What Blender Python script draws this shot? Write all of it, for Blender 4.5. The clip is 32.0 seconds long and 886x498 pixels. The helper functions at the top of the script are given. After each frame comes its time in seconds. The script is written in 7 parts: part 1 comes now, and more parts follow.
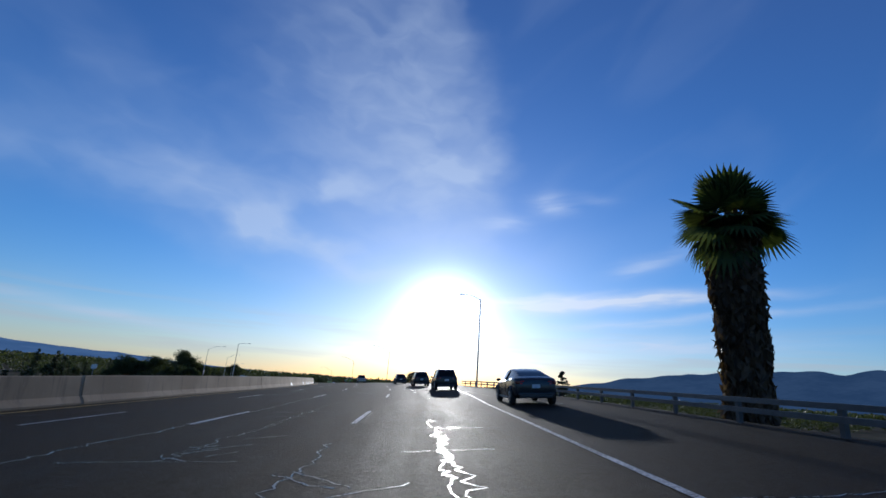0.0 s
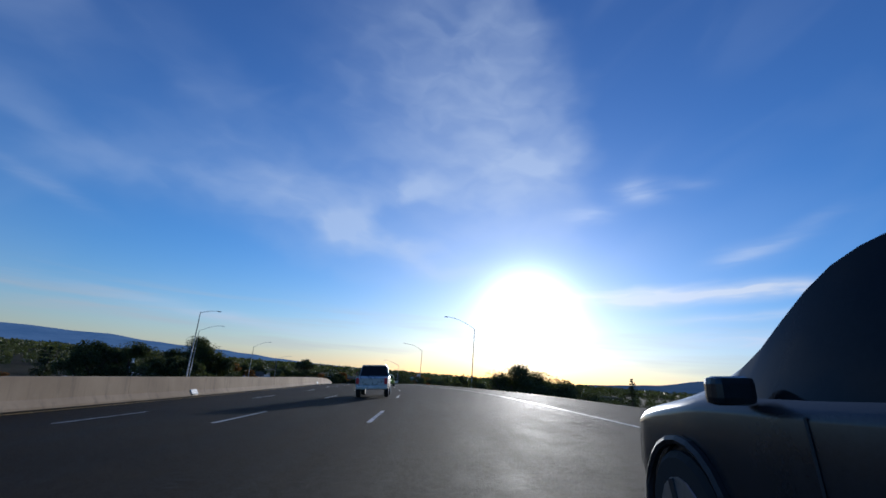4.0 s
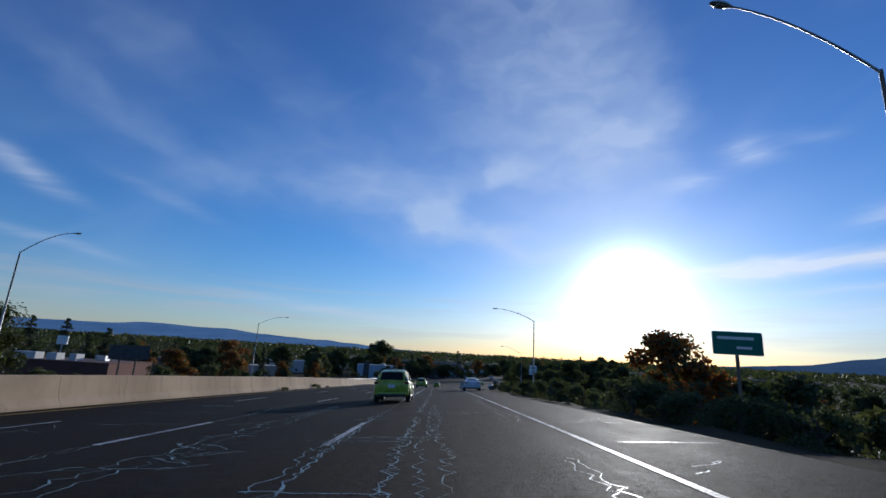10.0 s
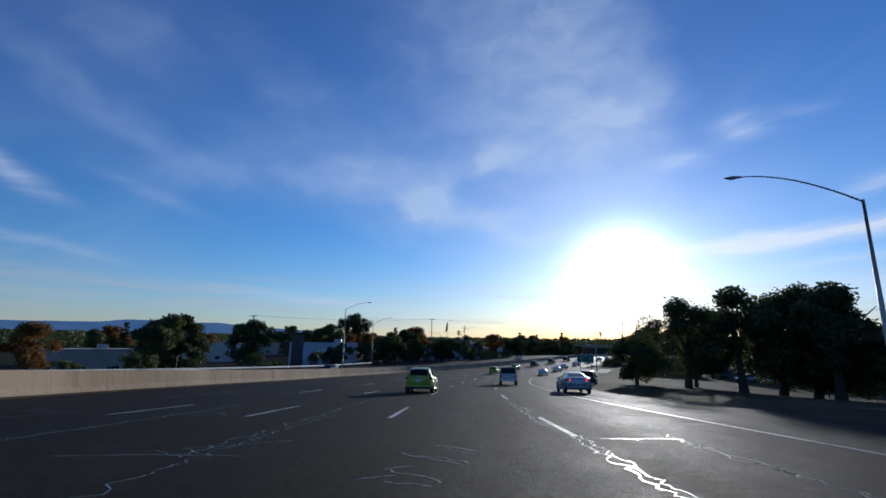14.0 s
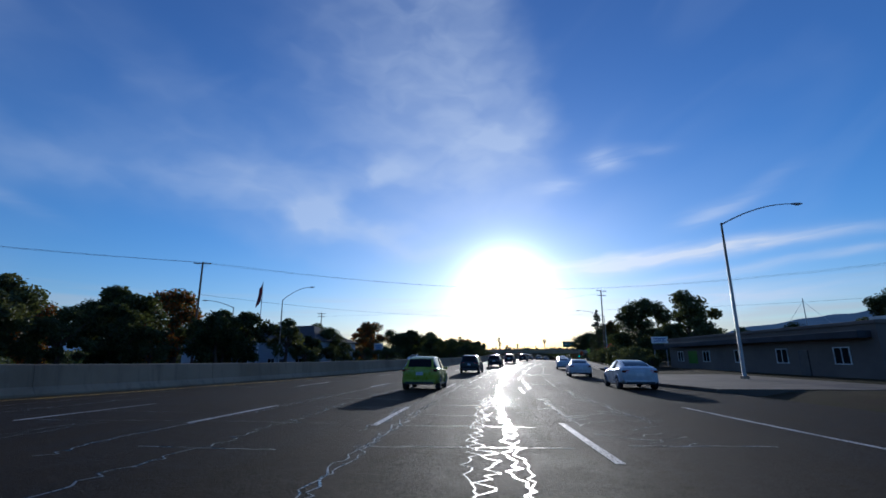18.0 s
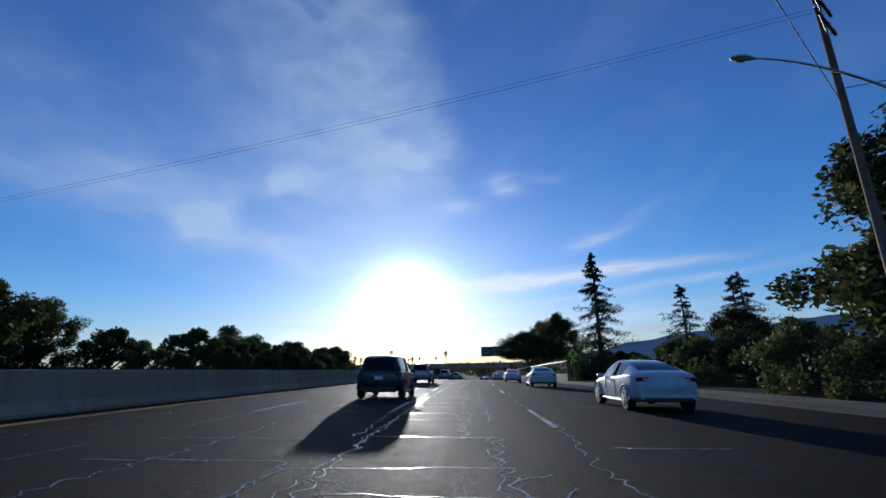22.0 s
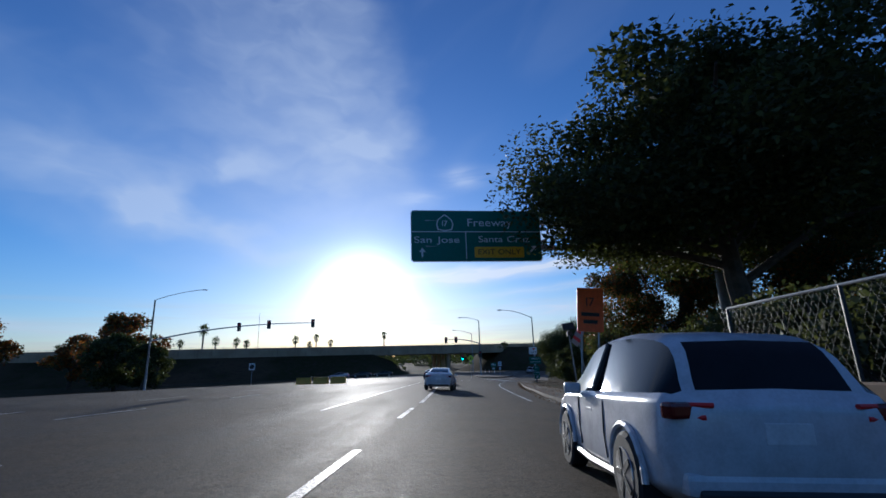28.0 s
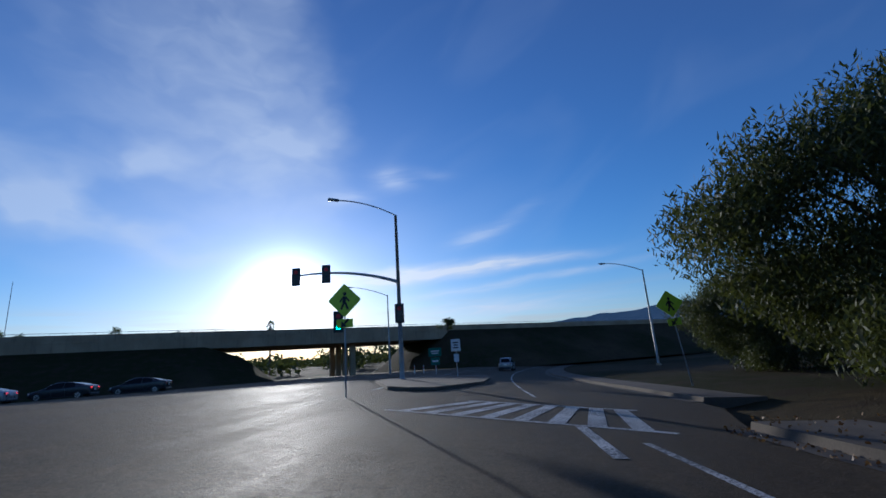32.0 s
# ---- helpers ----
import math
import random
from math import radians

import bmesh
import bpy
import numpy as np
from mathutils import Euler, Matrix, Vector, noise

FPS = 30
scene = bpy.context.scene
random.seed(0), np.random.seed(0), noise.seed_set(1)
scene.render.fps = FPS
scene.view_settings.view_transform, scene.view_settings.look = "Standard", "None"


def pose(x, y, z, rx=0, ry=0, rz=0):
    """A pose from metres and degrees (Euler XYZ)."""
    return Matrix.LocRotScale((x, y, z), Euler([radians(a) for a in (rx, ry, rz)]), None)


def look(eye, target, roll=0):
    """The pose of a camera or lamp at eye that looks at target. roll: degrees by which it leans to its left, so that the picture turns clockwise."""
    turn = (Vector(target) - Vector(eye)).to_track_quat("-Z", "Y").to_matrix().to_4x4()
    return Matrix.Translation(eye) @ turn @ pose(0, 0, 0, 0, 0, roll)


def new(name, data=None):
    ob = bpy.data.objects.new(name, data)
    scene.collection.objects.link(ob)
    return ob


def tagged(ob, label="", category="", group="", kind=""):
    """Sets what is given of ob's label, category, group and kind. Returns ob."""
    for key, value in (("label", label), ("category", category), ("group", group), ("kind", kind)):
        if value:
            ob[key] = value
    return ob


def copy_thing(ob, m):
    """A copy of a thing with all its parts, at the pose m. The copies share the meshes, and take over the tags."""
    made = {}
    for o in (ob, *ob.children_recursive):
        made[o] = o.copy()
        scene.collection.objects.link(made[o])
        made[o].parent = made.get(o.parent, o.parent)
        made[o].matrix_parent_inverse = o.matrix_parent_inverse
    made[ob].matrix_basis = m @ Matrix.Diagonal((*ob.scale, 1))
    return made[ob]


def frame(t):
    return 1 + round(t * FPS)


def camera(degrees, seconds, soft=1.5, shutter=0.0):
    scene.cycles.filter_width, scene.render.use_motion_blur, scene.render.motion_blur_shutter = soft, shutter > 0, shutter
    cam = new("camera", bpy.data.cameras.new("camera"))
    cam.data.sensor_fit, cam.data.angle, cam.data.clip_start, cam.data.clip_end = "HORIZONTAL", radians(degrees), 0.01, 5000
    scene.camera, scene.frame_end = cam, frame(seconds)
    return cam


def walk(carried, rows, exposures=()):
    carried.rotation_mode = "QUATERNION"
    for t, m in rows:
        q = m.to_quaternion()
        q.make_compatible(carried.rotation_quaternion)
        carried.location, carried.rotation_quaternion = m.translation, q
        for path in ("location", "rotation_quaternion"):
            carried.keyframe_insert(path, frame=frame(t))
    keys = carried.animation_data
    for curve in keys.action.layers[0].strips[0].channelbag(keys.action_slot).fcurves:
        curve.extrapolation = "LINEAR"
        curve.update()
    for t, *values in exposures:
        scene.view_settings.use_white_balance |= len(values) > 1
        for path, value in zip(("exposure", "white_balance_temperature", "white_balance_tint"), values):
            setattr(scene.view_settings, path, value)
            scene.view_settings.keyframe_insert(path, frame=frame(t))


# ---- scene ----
# ---------------------------------------------------------------- camera
cam = camera(88.18, 32.0, soft=1.6, shutter=0.0)
walk(cam, [
    (0.0, pose(0.00, 0.00, 0.00, 106.85, -4.07, -1.61)),
    (0.5, pose(-0.13, 10.72, 0.22, 106.74, -4.14, -0.28)),
    (1.0, pose(-0.50, 21.47, 0.42, 106.69, -4.12, 0.91)),
    (1.5, pose(-1.08, 32.24, 0.60, 106.50, -4.17, 2.08)),
    (2.0, pose(-1.90, 43.03, 0.75, 106.35, -4.11, 3.42)),
    (2.5, pose(-2.96, 53.85, 0.87, 106.23, -4.10, 4.67)),
    (3.0, pose(-4.29, 64.71, 0.96, 106.03, -4.30, 6.12)),
    (3.5, pose(-5.90, 75.62, 1.01, 105.88, -4.41, 7.47)),
    (4.0, pose(-7.77, 86.60, 1.04, 105.72, -4.42, 8.69)),
    (4.5, pose(-9.89, 97.68, 1.03, 105.56, -4.38, 9.83)),
    (5.0, pose(-12.24, 108.89, 0.99, 105.41, -4.30, 10.91)),
    (5.5, pose(-14.85, 120.24, 0.92, 105.27, -4.25, 12.06)),
    (6.0, pose(-17.73, 131.76, 0.84, 105.19, -4.21, 13.21)),
    (6.5, pose(-20.89, 143.45, 0.72, 105.08, -4.18, 14.34)),
    (7.0, pose(-24.35, 155.35, 0.58, 105.00, -4.07, 15.58)),
    (7.5, pose(-28.12, 167.43, 0.42, 104.88, -4.08, 16.66)),
    (8.0, pose(-32.17, 179.71, 0.18, 104.49, -4.05, 17.62)),
    (8.5, pose(-36.49, 192.16, -0.15, 104.11, -3.98, 18.66)),
    (9.0, pose(-41.04, 204.74, -0.57, 103.77, -3.78, 19.52)),
    (9.5, pose(-45.77, 217.45, -1.07, 103.48, -3.44, 20.18)),
    (10.0, pose(-50.62, 230.25, -1.63, 103.25, -3.12, 20.60)),
    (10.5, pose(-55.56, 243.16, -2.24, 103.10, -2.70, 20.97)),
    (11.0, pose(-60.57, 256.17, -2.89, 102.93, -2.46, 21.17)),
    (11.5, pose(-65.62, 269.27, -3.58, 102.72, -2.24, 21.35)),
    (12.0, pose(-70.68, 282.45, -4.32, 102.53, -2.07, 21.37)),
    (12.5, pose(-75.71, 295.67, -5.09, 102.39, -1.85, 21.41)),
    (13.0, pose(-80.69, 308.91, -5.89, 102.16, -1.64, 21.30)),
    (13.5, pose(-85.54, 322.11, -6.74, 101.86, -1.19, 21.00)),
    (14.0, pose(-90.19, 335.25, -7.63, 101.63, -0.76, 20.35)),
    (14.5, pose(-94.55, 348.34, -8.54, 101.55, -0.42, 19.34)),
    (15.0, pose(-98.53, 361.35, -9.41, 101.58, -0.19, 18.19)),
    (15.5, pose(-102.11, 374.29, -10.23, 101.75, -0.03, 16.66)),
    (16.0, pose(-105.21, 387.15, -10.96, 102.02, 0.05, 14.88)),
    (16.5, pose(-107.85, 399.94, -11.61, 102.27, 0.18, 13.10)),
    (17.0, pose(-109.92, 412.66, -12.16, 102.65, 0.22, 10.91)),
    (17.5, pose(-111.44, 425.31, -12.60, 103.00, 0.23, 8.69)),
    (18.0, pose(-112.41, 437.89, -12.95, 103.36, 0.44, 6.61)),
    (18.5, pose(-112.88, 450.41, -13.19, 103.75, 0.56, 4.45)),
    (19.0, pose(-112.88, 462.85, -13.34, 104.10, 0.67, 2.43)),
    (19.5, pose(-112.43, 475.21, -13.41, 104.41, 0.69, 0.40)),
    (20.0, pose(-111.56, 487.50, -13.40, 104.77, 0.86, -1.33)),
    (20.5, pose(-110.36, 499.71, -13.32, 104.96, 1.19, -2.97)),
    (21.0, pose(-108.91, 511.86, -13.23, 105.13, 1.22, -4.13)),
    (21.5, pose(-107.29, 523.90, -13.13, 105.22, 1.23, -5.13)),
    (22.0, pose(-105.57, 535.80, -13.04, 105.23, 1.32, -5.73)),
    (22.5, pose(-103.81, 547.46, -12.96, 105.22, 1.23, -6.23)),
    (23.0, pose(-102.02, 558.76, -12.90, 105.13, 1.29, -6.77)),
    (23.5, pose(-100.20, 569.66, -12.87, 104.99, 1.58, -7.37)),
    (24.0, pose(-98.34, 580.11, -12.87, 104.85, 1.74, -8.18)),
    (24.5, pose(-96.43, 590.12, -12.89, 104.67, 2.06, -8.87)),
    (25.0, pose(-94.49, 599.68, -12.95, 104.51, 2.14, -9.64)),
    (25.5, pose(-92.53, 608.79, -13.04, 104.31, 2.11, -10.13)),
    (26.0, pose(-90.60, 617.48, -13.15, 104.12, 2.01, -10.51)),
    (26.5, pose(-88.72, 625.81, -13.29, 104.02, 1.84, -10.80)),
    (27.0, pose(-86.88, 633.86, -13.43, 103.95, 1.83, -11.04)),
    (27.5, pose(-85.08, 641.74, -13.59, 103.93, 1.79, -11.04)),
    (28.0, pose(-83.31, 649.60, -13.74, 104.00, 1.73, -11.02)),
    (28.5, pose(-81.51, 657.51, -13.93, 103.94, 1.91, -11.33)),
    (29.0, pose(-79.61, 665.56, -14.09, 104.27, 1.58, -11.65)),
    (29.5, pose(-77.61, 673.79, -14.25, 104.14, 2.03, -12.01)),
    (30.0, pose(-75.45, 682.19, -14.45, 104.01, 2.56, -12.85)),
    (30.5, pose(-73.07, 690.69, -14.69, 103.98, 2.80, -13.96)),
    (31.0, pose(-70.43, 699.22, -14.94, 103.97, 2.92, -15.44)),
    (31.5, pose(-67.49, 707.71, -15.21, 103.85, 3.40, -17.20)),
    (32.0, pose(-64.21, 716.05, -15.51, 103.82, 3.73, -19.61)),
], exposures=[(0.0, -0.1, 4880, 12), (32.0, -0.1, 4880, 12)])

# ---------------------------------------------------------------- sky and sun
SUN_AZ, SUN_EL = 1.3, 8.0          # degrees clockwise from +y, and up


def sun_way():
    a, e = radians(SUN_AZ), radians(SUN_EL)
    return Vector((math.sin(a) * math.cos(e), math.cos(a) * math.cos(e), math.sin(e)))


class Nodes:
    """Short hand for node trees."""

    def __init__(self, tree):
        self.t = tree
        tree.nodes.clear()

    def add(self, kind, **props):
        n = self.t.nodes.new(kind)
        for key, value in props.items():
            if key == "op":
                n.operation = value
            elif key == "clamp":
                n.use_clamp = value
            elif key == "blend":
                n.blend_type = value
            elif key == "dtype":
                n.data_type = value
        return n

    def link(self, a, b):
        self.t.links.new(a, b)

    def put(self, socket, value):
        if hasattr(value, "links") or hasattr(value, "is_linked"):
            self.link(value, socket)
        else:
            socket.default_value = value

    def math(self, op, a, b=0.0, clamp=False):
        n = self.add("ShaderNodeMath", op=op, clamp=clamp)
        self.put(n.inputs[0], a)
        self.put(n.inputs[1], b)
        return n.outputs[0]

    def mad(self, a, b, c):
        return self.math("ADD", self.math("MULTIPLY", a, b), c)

    def step(self, value, lo, hi):
        n = self.add("ShaderNodeMapRange")
        n.interpolation_type = "SMOOTHSTEP"
        self.put(n.inputs[0], value)
        n.inputs[1].default_value, n.inputs[2].default_value = lo, hi
        return n.outputs[0]

    def noise(self, vector, scale, detail=4.0, rough=0.55, distort=0.0):
        n = self.add("ShaderNodeTexNoise")
        if vector is not None:
            self.link(vector, n.inputs["Vector"])
        n.inputs["Scale"].default_value, n.inputs["Detail"].default_value = scale, detail
        n.inputs["Roughness"].default_value, n.inputs["Distortion"].default_value = rough, distort
        return n.outputs["Fac"]

    def mix(self, fac, a, b, blend="MIX"):
        n = self.add("ShaderNodeMix", dtype="RGBA", blend=blend)
        self.put(n.inputs[0], fac)
        self.put(n.inputs[6], a)
        self.put(n.inputs[7], b)
        return n.outputs[2]

    def ramp(self, fac, stops):
        n = self.add("ShaderNodeValToRGB")
        self.link(fac, n.inputs[0])
        els = n.color_ramp.elements
        while len(els) < len(stops):
            els.new(0.5)
        for e, (p, c) in zip(els, stops):
            e.position, e.color = p, (*c, 1)
        return n.outputs[0]


def build_world():
    world = bpy.data.worlds.new("sky")
    scene.world = world
    world.use_nodes = True
    n = Nodes(world.node_tree)
    sky = n.add("ShaderNodeTexSky")
    sky.sky_type, sky.sun_disc = "NISHITA", False
    sky.sun_elevation, sky.sun_rotation = radians(SUN_EL), radians(SUN_AZ)
    sky.altitude, sky.air_density, sky.dust_density, sky.ozone_density = 0, 1.0, 0.3, 3.5
    co = n.add("ShaderNodeTexCoord").outputs["Generated"]
    xyz = n.add("ShaderNodeSeparateXYZ")
    n.link(co, xyz.inputs[0])
    x, y, z = xyz.outputs
    deg = 180 / math.pi
    az = n.math("MULTIPLY", n.math("ARCTAN2", x, y), deg)            # clockwise from +y
    el = n.math("MULTIPLY", n.math("ARCSINE", z), deg)
    dot = n.add("ShaderNodeVectorMath", op="DOT_PRODUCT")
    n.link(co, dot.inputs[0])
    dot.inputs[1].default_value = sun_way()
    away = n.math("MULTIPLY", n.math("ARCCOSINE", n.math("MINIMUM", dot.outputs["Value"], 0.9999999)), deg)

    def place(a, e, tilt, sa, se):
        """Coordinates of a sky patch round (a, e), turned by tilt and scaled."""
        da, de = n.math("SUBTRACT", az, a), n.math("SUBTRACT", el, e)
        c, s = math.cos(radians(tilt)), math.sin(radians(tilt))
        u = n.math("DIVIDE", n.math("ADD", n.math("MULTIPLY", da, c), n.math("MULTIPLY", de, s)), sa)
        v = n.math("DIVIDE", n.math("SUBTRACT", n.math("MULTIPLY", de, c), n.math("MULTIPLY", da, s)), se)
        return u, v

    def patch(a, e, tilt, sa, se):
        u, v = place(a, e, tilt, sa, se)
        r2 = n.math("ADD", n.math("MULTIPLY", u, u), n.math("MULTIPLY", v, v))
        return n.math("POWER", 2.718, n.math("MULTIPLY", r2, -1.0))

    def grain(a, e, tilt, sa, se, scale, detail=2.8, rough=0.42, distort=0.5):
        u, v = place(a, e, tilt, sa, se)
        cmb = n.add("ShaderNodeCombineXYZ")
        n.link(u, cmb.inputs[0])
        n.link(v, cmb.inputs[1])
        cmb.inputs[2].default_value = a * 0.37 + e * 0.11
        return n.noise(cmb.outputs[0], scale, detail, rough, distort)

    def total(items):
        out = items[0]
        for i in items[1:]:
            out = n.math("ADD", out, i)
        return out

    # wind-torn outlines: the coordinates wander before the cloud shapes are laid on them
    cmb = n.add("ShaderNodeCombineXYZ")
    n.link(n.math("MULTIPLY", az, 0.1), cmb.inputs[0])
    n.link(n.math("MULTIPLY", el, 0.16), cmb.inputs[1])
    stray = n.add("ShaderNodeTexNoise")
    n.link(cmb.outputs[0], stray.inputs["Vector"])
    stray.inputs["Scale"].default_value, stray.inputs["Detail"].default_value, stray.inputs["Roughness"].default_value = 1.1, 3.0, 0.5
    parts = n.add("ShaderNodeSeparateColor")
    n.link(stray.outputs["Color"], parts.inputs[0])
    calm = (az, el)
    az = n.math("ADD", az, n.math("MULTIPLY", n.math("SUBTRACT", parts.outputs[0], 0.5), 9.0))
    el = n.math("ADD", el, n.math("MULTIPLY", n.math("SUBTRACT", parts.outputs[1], 0.5), 5.0))
    # the tall fan of cirrus over the sun, with a rounded leading edge
    u, v = place(-16, 27, 0, 1, 1)
    reach = n.math("SQRT", n.math("ADD", n.math("MULTIPLY", u, u), n.math("MULTIPLY", v, v)))
    inside = n.math("SUBTRACT", 1.0, n.step(reach, 21.5, 27.5))
    fan = total([n.math("MULTIPLY", patch(a, e, t, p, q), k) for a, e, t, p, q, k in (
        (2, 26.5, 25, 11, 5.5, 0.80), (-3, 37, 70, 15, 8, 0.50), (-14, 46, 60, 15, 12, 0.34), (-13, 31, 20, 13, 10, 0.50), (3, 19, 8, 12, 3.5, 0.30))])
    fan = n.math("MULTIPLY", fan, inside)
    trail = total([n.math("MULTIPLY", patch(a, e, t, p, q), k) for a, e, t, p, q, k in (
        (-22.5, 17.4, 40, 3.8, 2.0, 1.0), (-18, 16.1, -2, 9, 1.4, 0.80), (-13.3, 23.2, 12, 5, 1.7, 0.70), (-30, 20.5, -10, 13, 3.8, 0.50), (-46, 19.5, 4, 12, 3.0, 0.30), (-26, 18.0, -4, 9, 2.2, 0.35),
        (-9.8, 13.2, -8, 9, 1.5, 0.70), (-24, 13.0, -14, 10, 1.4, 0.20), (0.0, 25.9, 4, 5.5, 1.1, 0.34), (-61, 23.5, -22, 12, 1.9, 0.30), (-60, 30, -24, 12, 3.5, 0.20), (-40, 28, -28, 14, 3.0, 0.16))])
    wisp = n.step(grain(0, 24, 28, 15, 8, 1.3, 3.6, 0.46, 0.25), 0.28, 0.76)
    fine = n.step(grain(-20, 20, -6, 10, 3.8, 1.5, 3.4, 0.46, 0.2), 0.30, 0.76)
    plume = n.math("MULTIPLY", n.math("ADD", fan, trail), n.mad(n.math("ADD", wisp, fine), 0.34, 0.40))
    az, el = n.math("ADD", calm[0], n.math("MULTIPLY", n.math("SUBTRACT", parts.outputs[0], 0.5), 3.0)), n.math("ADD", calm[1], n.math("MULTIPLY", n.math("SUBTRACT", parts.outputs[1], 0.5), 1.6))
    # small torn patches, the bright level streaks beside the sun and the low bands over the horizon
    streak = total([n.math("MULTIPLY", patch(a, e, t, p, q), k) for a, e, t, p, q, k in (
        (19, 10.9, 2, 13, 0.80, 1.35), (13, 10.5, 3, 7, 1.2, 0.70), (30, 11.2, 3, 7, 0.5, 0.35), (33, 9.3, 5, 13, 0.45, 0.42), (20, 8.2, 2, 8, 0.5, 0.26),
        (24.6, 14.9, 12, 3.4, 0.9, 0.36), (29, 16.6, 22, 5, 0.8, 0.18), (14.5, 22.8, -8, 2.5, 1.3, 0.46), (19.5, 23.3, -6, 2.2, 0.6, 0.16), (8.4, 20.3, 4, 2.8, 0.9, 0.40),
        (-66, 15.0, -25, 4.2, 0.9, 0.55), (-62.8, 8.7, -9, 6, 0.5, 0.36), (-54, 15.2, -16, 5, 0.7, 0.16), (-28, 4.3, -5, 12, 0.7, 0.32), (-40, 5.2, -5, 9, 0.6, 0.22), (26, 5.9, 1, 11, 1.0, 0.75), (13, 4.0, 1, 9, 0.6, 0.3))])
    streak = n.math("MULTIPLY", streak, n.mad(n.step(grain(20, 10, 4, 9, 1.2, 1.4, 4.0, 0.5), 0.3, 0.72), 0.6, 0.5), True)
    az, el = calm
    bands = n.math("MULTIPLY", n.step(grain(0, 4, 0, 26, 1.7, 1.5, 5.0, 0.5), 0.42, 0.75),
                   n.math("MULTIPLY", n.step(el, 0.4, 3.0), n.math("SUBTRACT", 1.0, n.step(el, 4.5, 9.0))))
    veil = n.math("MULTIPLY", n.step(grain(-10, 30, 30, 40, 16, 2.0), 0.45, 0.8), 0.12)
    cloud = n.math("MINIMUM", total([plume, veil]), 1.0)
    # lens glare and soft glow round the sun, painted into the sky's colour
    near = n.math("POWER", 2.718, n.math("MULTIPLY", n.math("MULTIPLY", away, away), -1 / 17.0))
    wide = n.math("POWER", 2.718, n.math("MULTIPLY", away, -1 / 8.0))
    gain = n.add("ShaderNodeHueSaturation")
    gain.inputs["Saturation"].default_value, gain.inputs["Value"].default_value = SKY_SAT, SKY_GAIN
    n.link(sky.outputs[0], gain.inputs["Color"])
    clear = n.mix(1.0, n.mix(1.0, gain.outputs[0], (1.03, 0.97, 0.97, 1), "MULTIPLY"), (0.47, 0.21, 0.12, 1), "ADD")     # thin ice veil over the whole sky
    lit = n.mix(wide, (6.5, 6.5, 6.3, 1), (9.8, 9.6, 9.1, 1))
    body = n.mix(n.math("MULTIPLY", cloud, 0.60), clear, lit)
    # pale haze low over the land, cream coloured bands in it, and the white streaks
    far = n.math("POWER", 2.718, n.math("MULTIPLY", away, -1 / 19.0))
    haze = n.math("POWER", 2.718, n.math("MULTIPLY", n.math("MAXIMUM", el, 0.0), -1 / 3.6))
    body = n.mix(n.math("MULTIPLY", haze, 0.50), body, n.mix(far, (4.6, 4.1, 3.4, 1), (7.6, 6.2, 4.4, 1)))
    body = n.mix(n.math("MULTIPLY", bands, 0.5), body, n.mix(far, (4.6, 4.2, 3.6, 1), (10.5, 9.0, 6.8, 1)))
    body = n.mix(streak, body, n.mix(far, (5.6, 5.5, 5.4, 1), (12.0, 11.2, 9.8, 1)))
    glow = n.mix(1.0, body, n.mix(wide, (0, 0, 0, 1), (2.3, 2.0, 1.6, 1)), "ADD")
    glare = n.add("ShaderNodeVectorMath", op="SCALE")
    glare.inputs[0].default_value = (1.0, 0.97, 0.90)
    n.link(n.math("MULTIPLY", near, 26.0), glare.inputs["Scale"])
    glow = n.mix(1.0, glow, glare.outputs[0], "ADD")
    back = n.add("ShaderNodeBackground")
    back.inputs[1].default_value = 0.10
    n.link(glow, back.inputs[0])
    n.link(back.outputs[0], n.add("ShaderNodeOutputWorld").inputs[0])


SKY_SAT, SKY_GAIN = 1.22, 1.27
build_world()
sun = new("sun", bpy.data.lights.new("sun", "SUN"))
sun.data.energy, sun.data.angle, sun.data.color = 4.2, radians(0.6), (1.0, 0.82, 0.58)
sun.matrix_world = look((0, 0, 50), Vector((0, 0, 50)) - sun_way())

# ---------------------------------------------------------------- the road's line
# x, y, z and cross fall (degrees, right side down) at even steps along the lane
ROAD = [
    (0.0, 0.0, -1.15, -4.1), (-1.1, 32.1, -0.55, -4.1), (-4.2, 64.0, -0.20, -4.3), (-9.5, 95.7, -0.12, -4.4),
    (-16.5, 127.1, -0.28, -4.2), (-25.2, 158.0, -0.60, -4.1), (-35.2, 188.5, -1.19, -4.0), (-46.2, 218.6, -2.27, -3.4),
    (-57.7, 248.6, -3.66, -2.6), (-69.2, 278.6, -5.25, -2.1), (-80.6, 308.6, -7.02, -1.6), (-91.4, 338.7, -9.02, -0.7),
    (-100.8, 369.4, -11.07, -0.1), (-108.0, 400.6, -12.79, 0.2), (-112.0, 432.4, -13.96, 0.3), (-112.8, 464.5, -14.51, 0.7),
    (-110.7, 496.6, -14.49, 1.1), (-106.6, 528.4, -14.25, 1.3), (-101.8, 560.2, -14.05, 1.4), (-96.1, 591.8, -14.05, 2.1),
    (-89.3, 623.2, -14.39, 1.9), (-82.2, 654.5, -15.01, 2.0), (-74.5, 685.7, -15.69, 2.7), (-64.2, 716.1, -16.66, 3.7),
]
STEP = 32.12


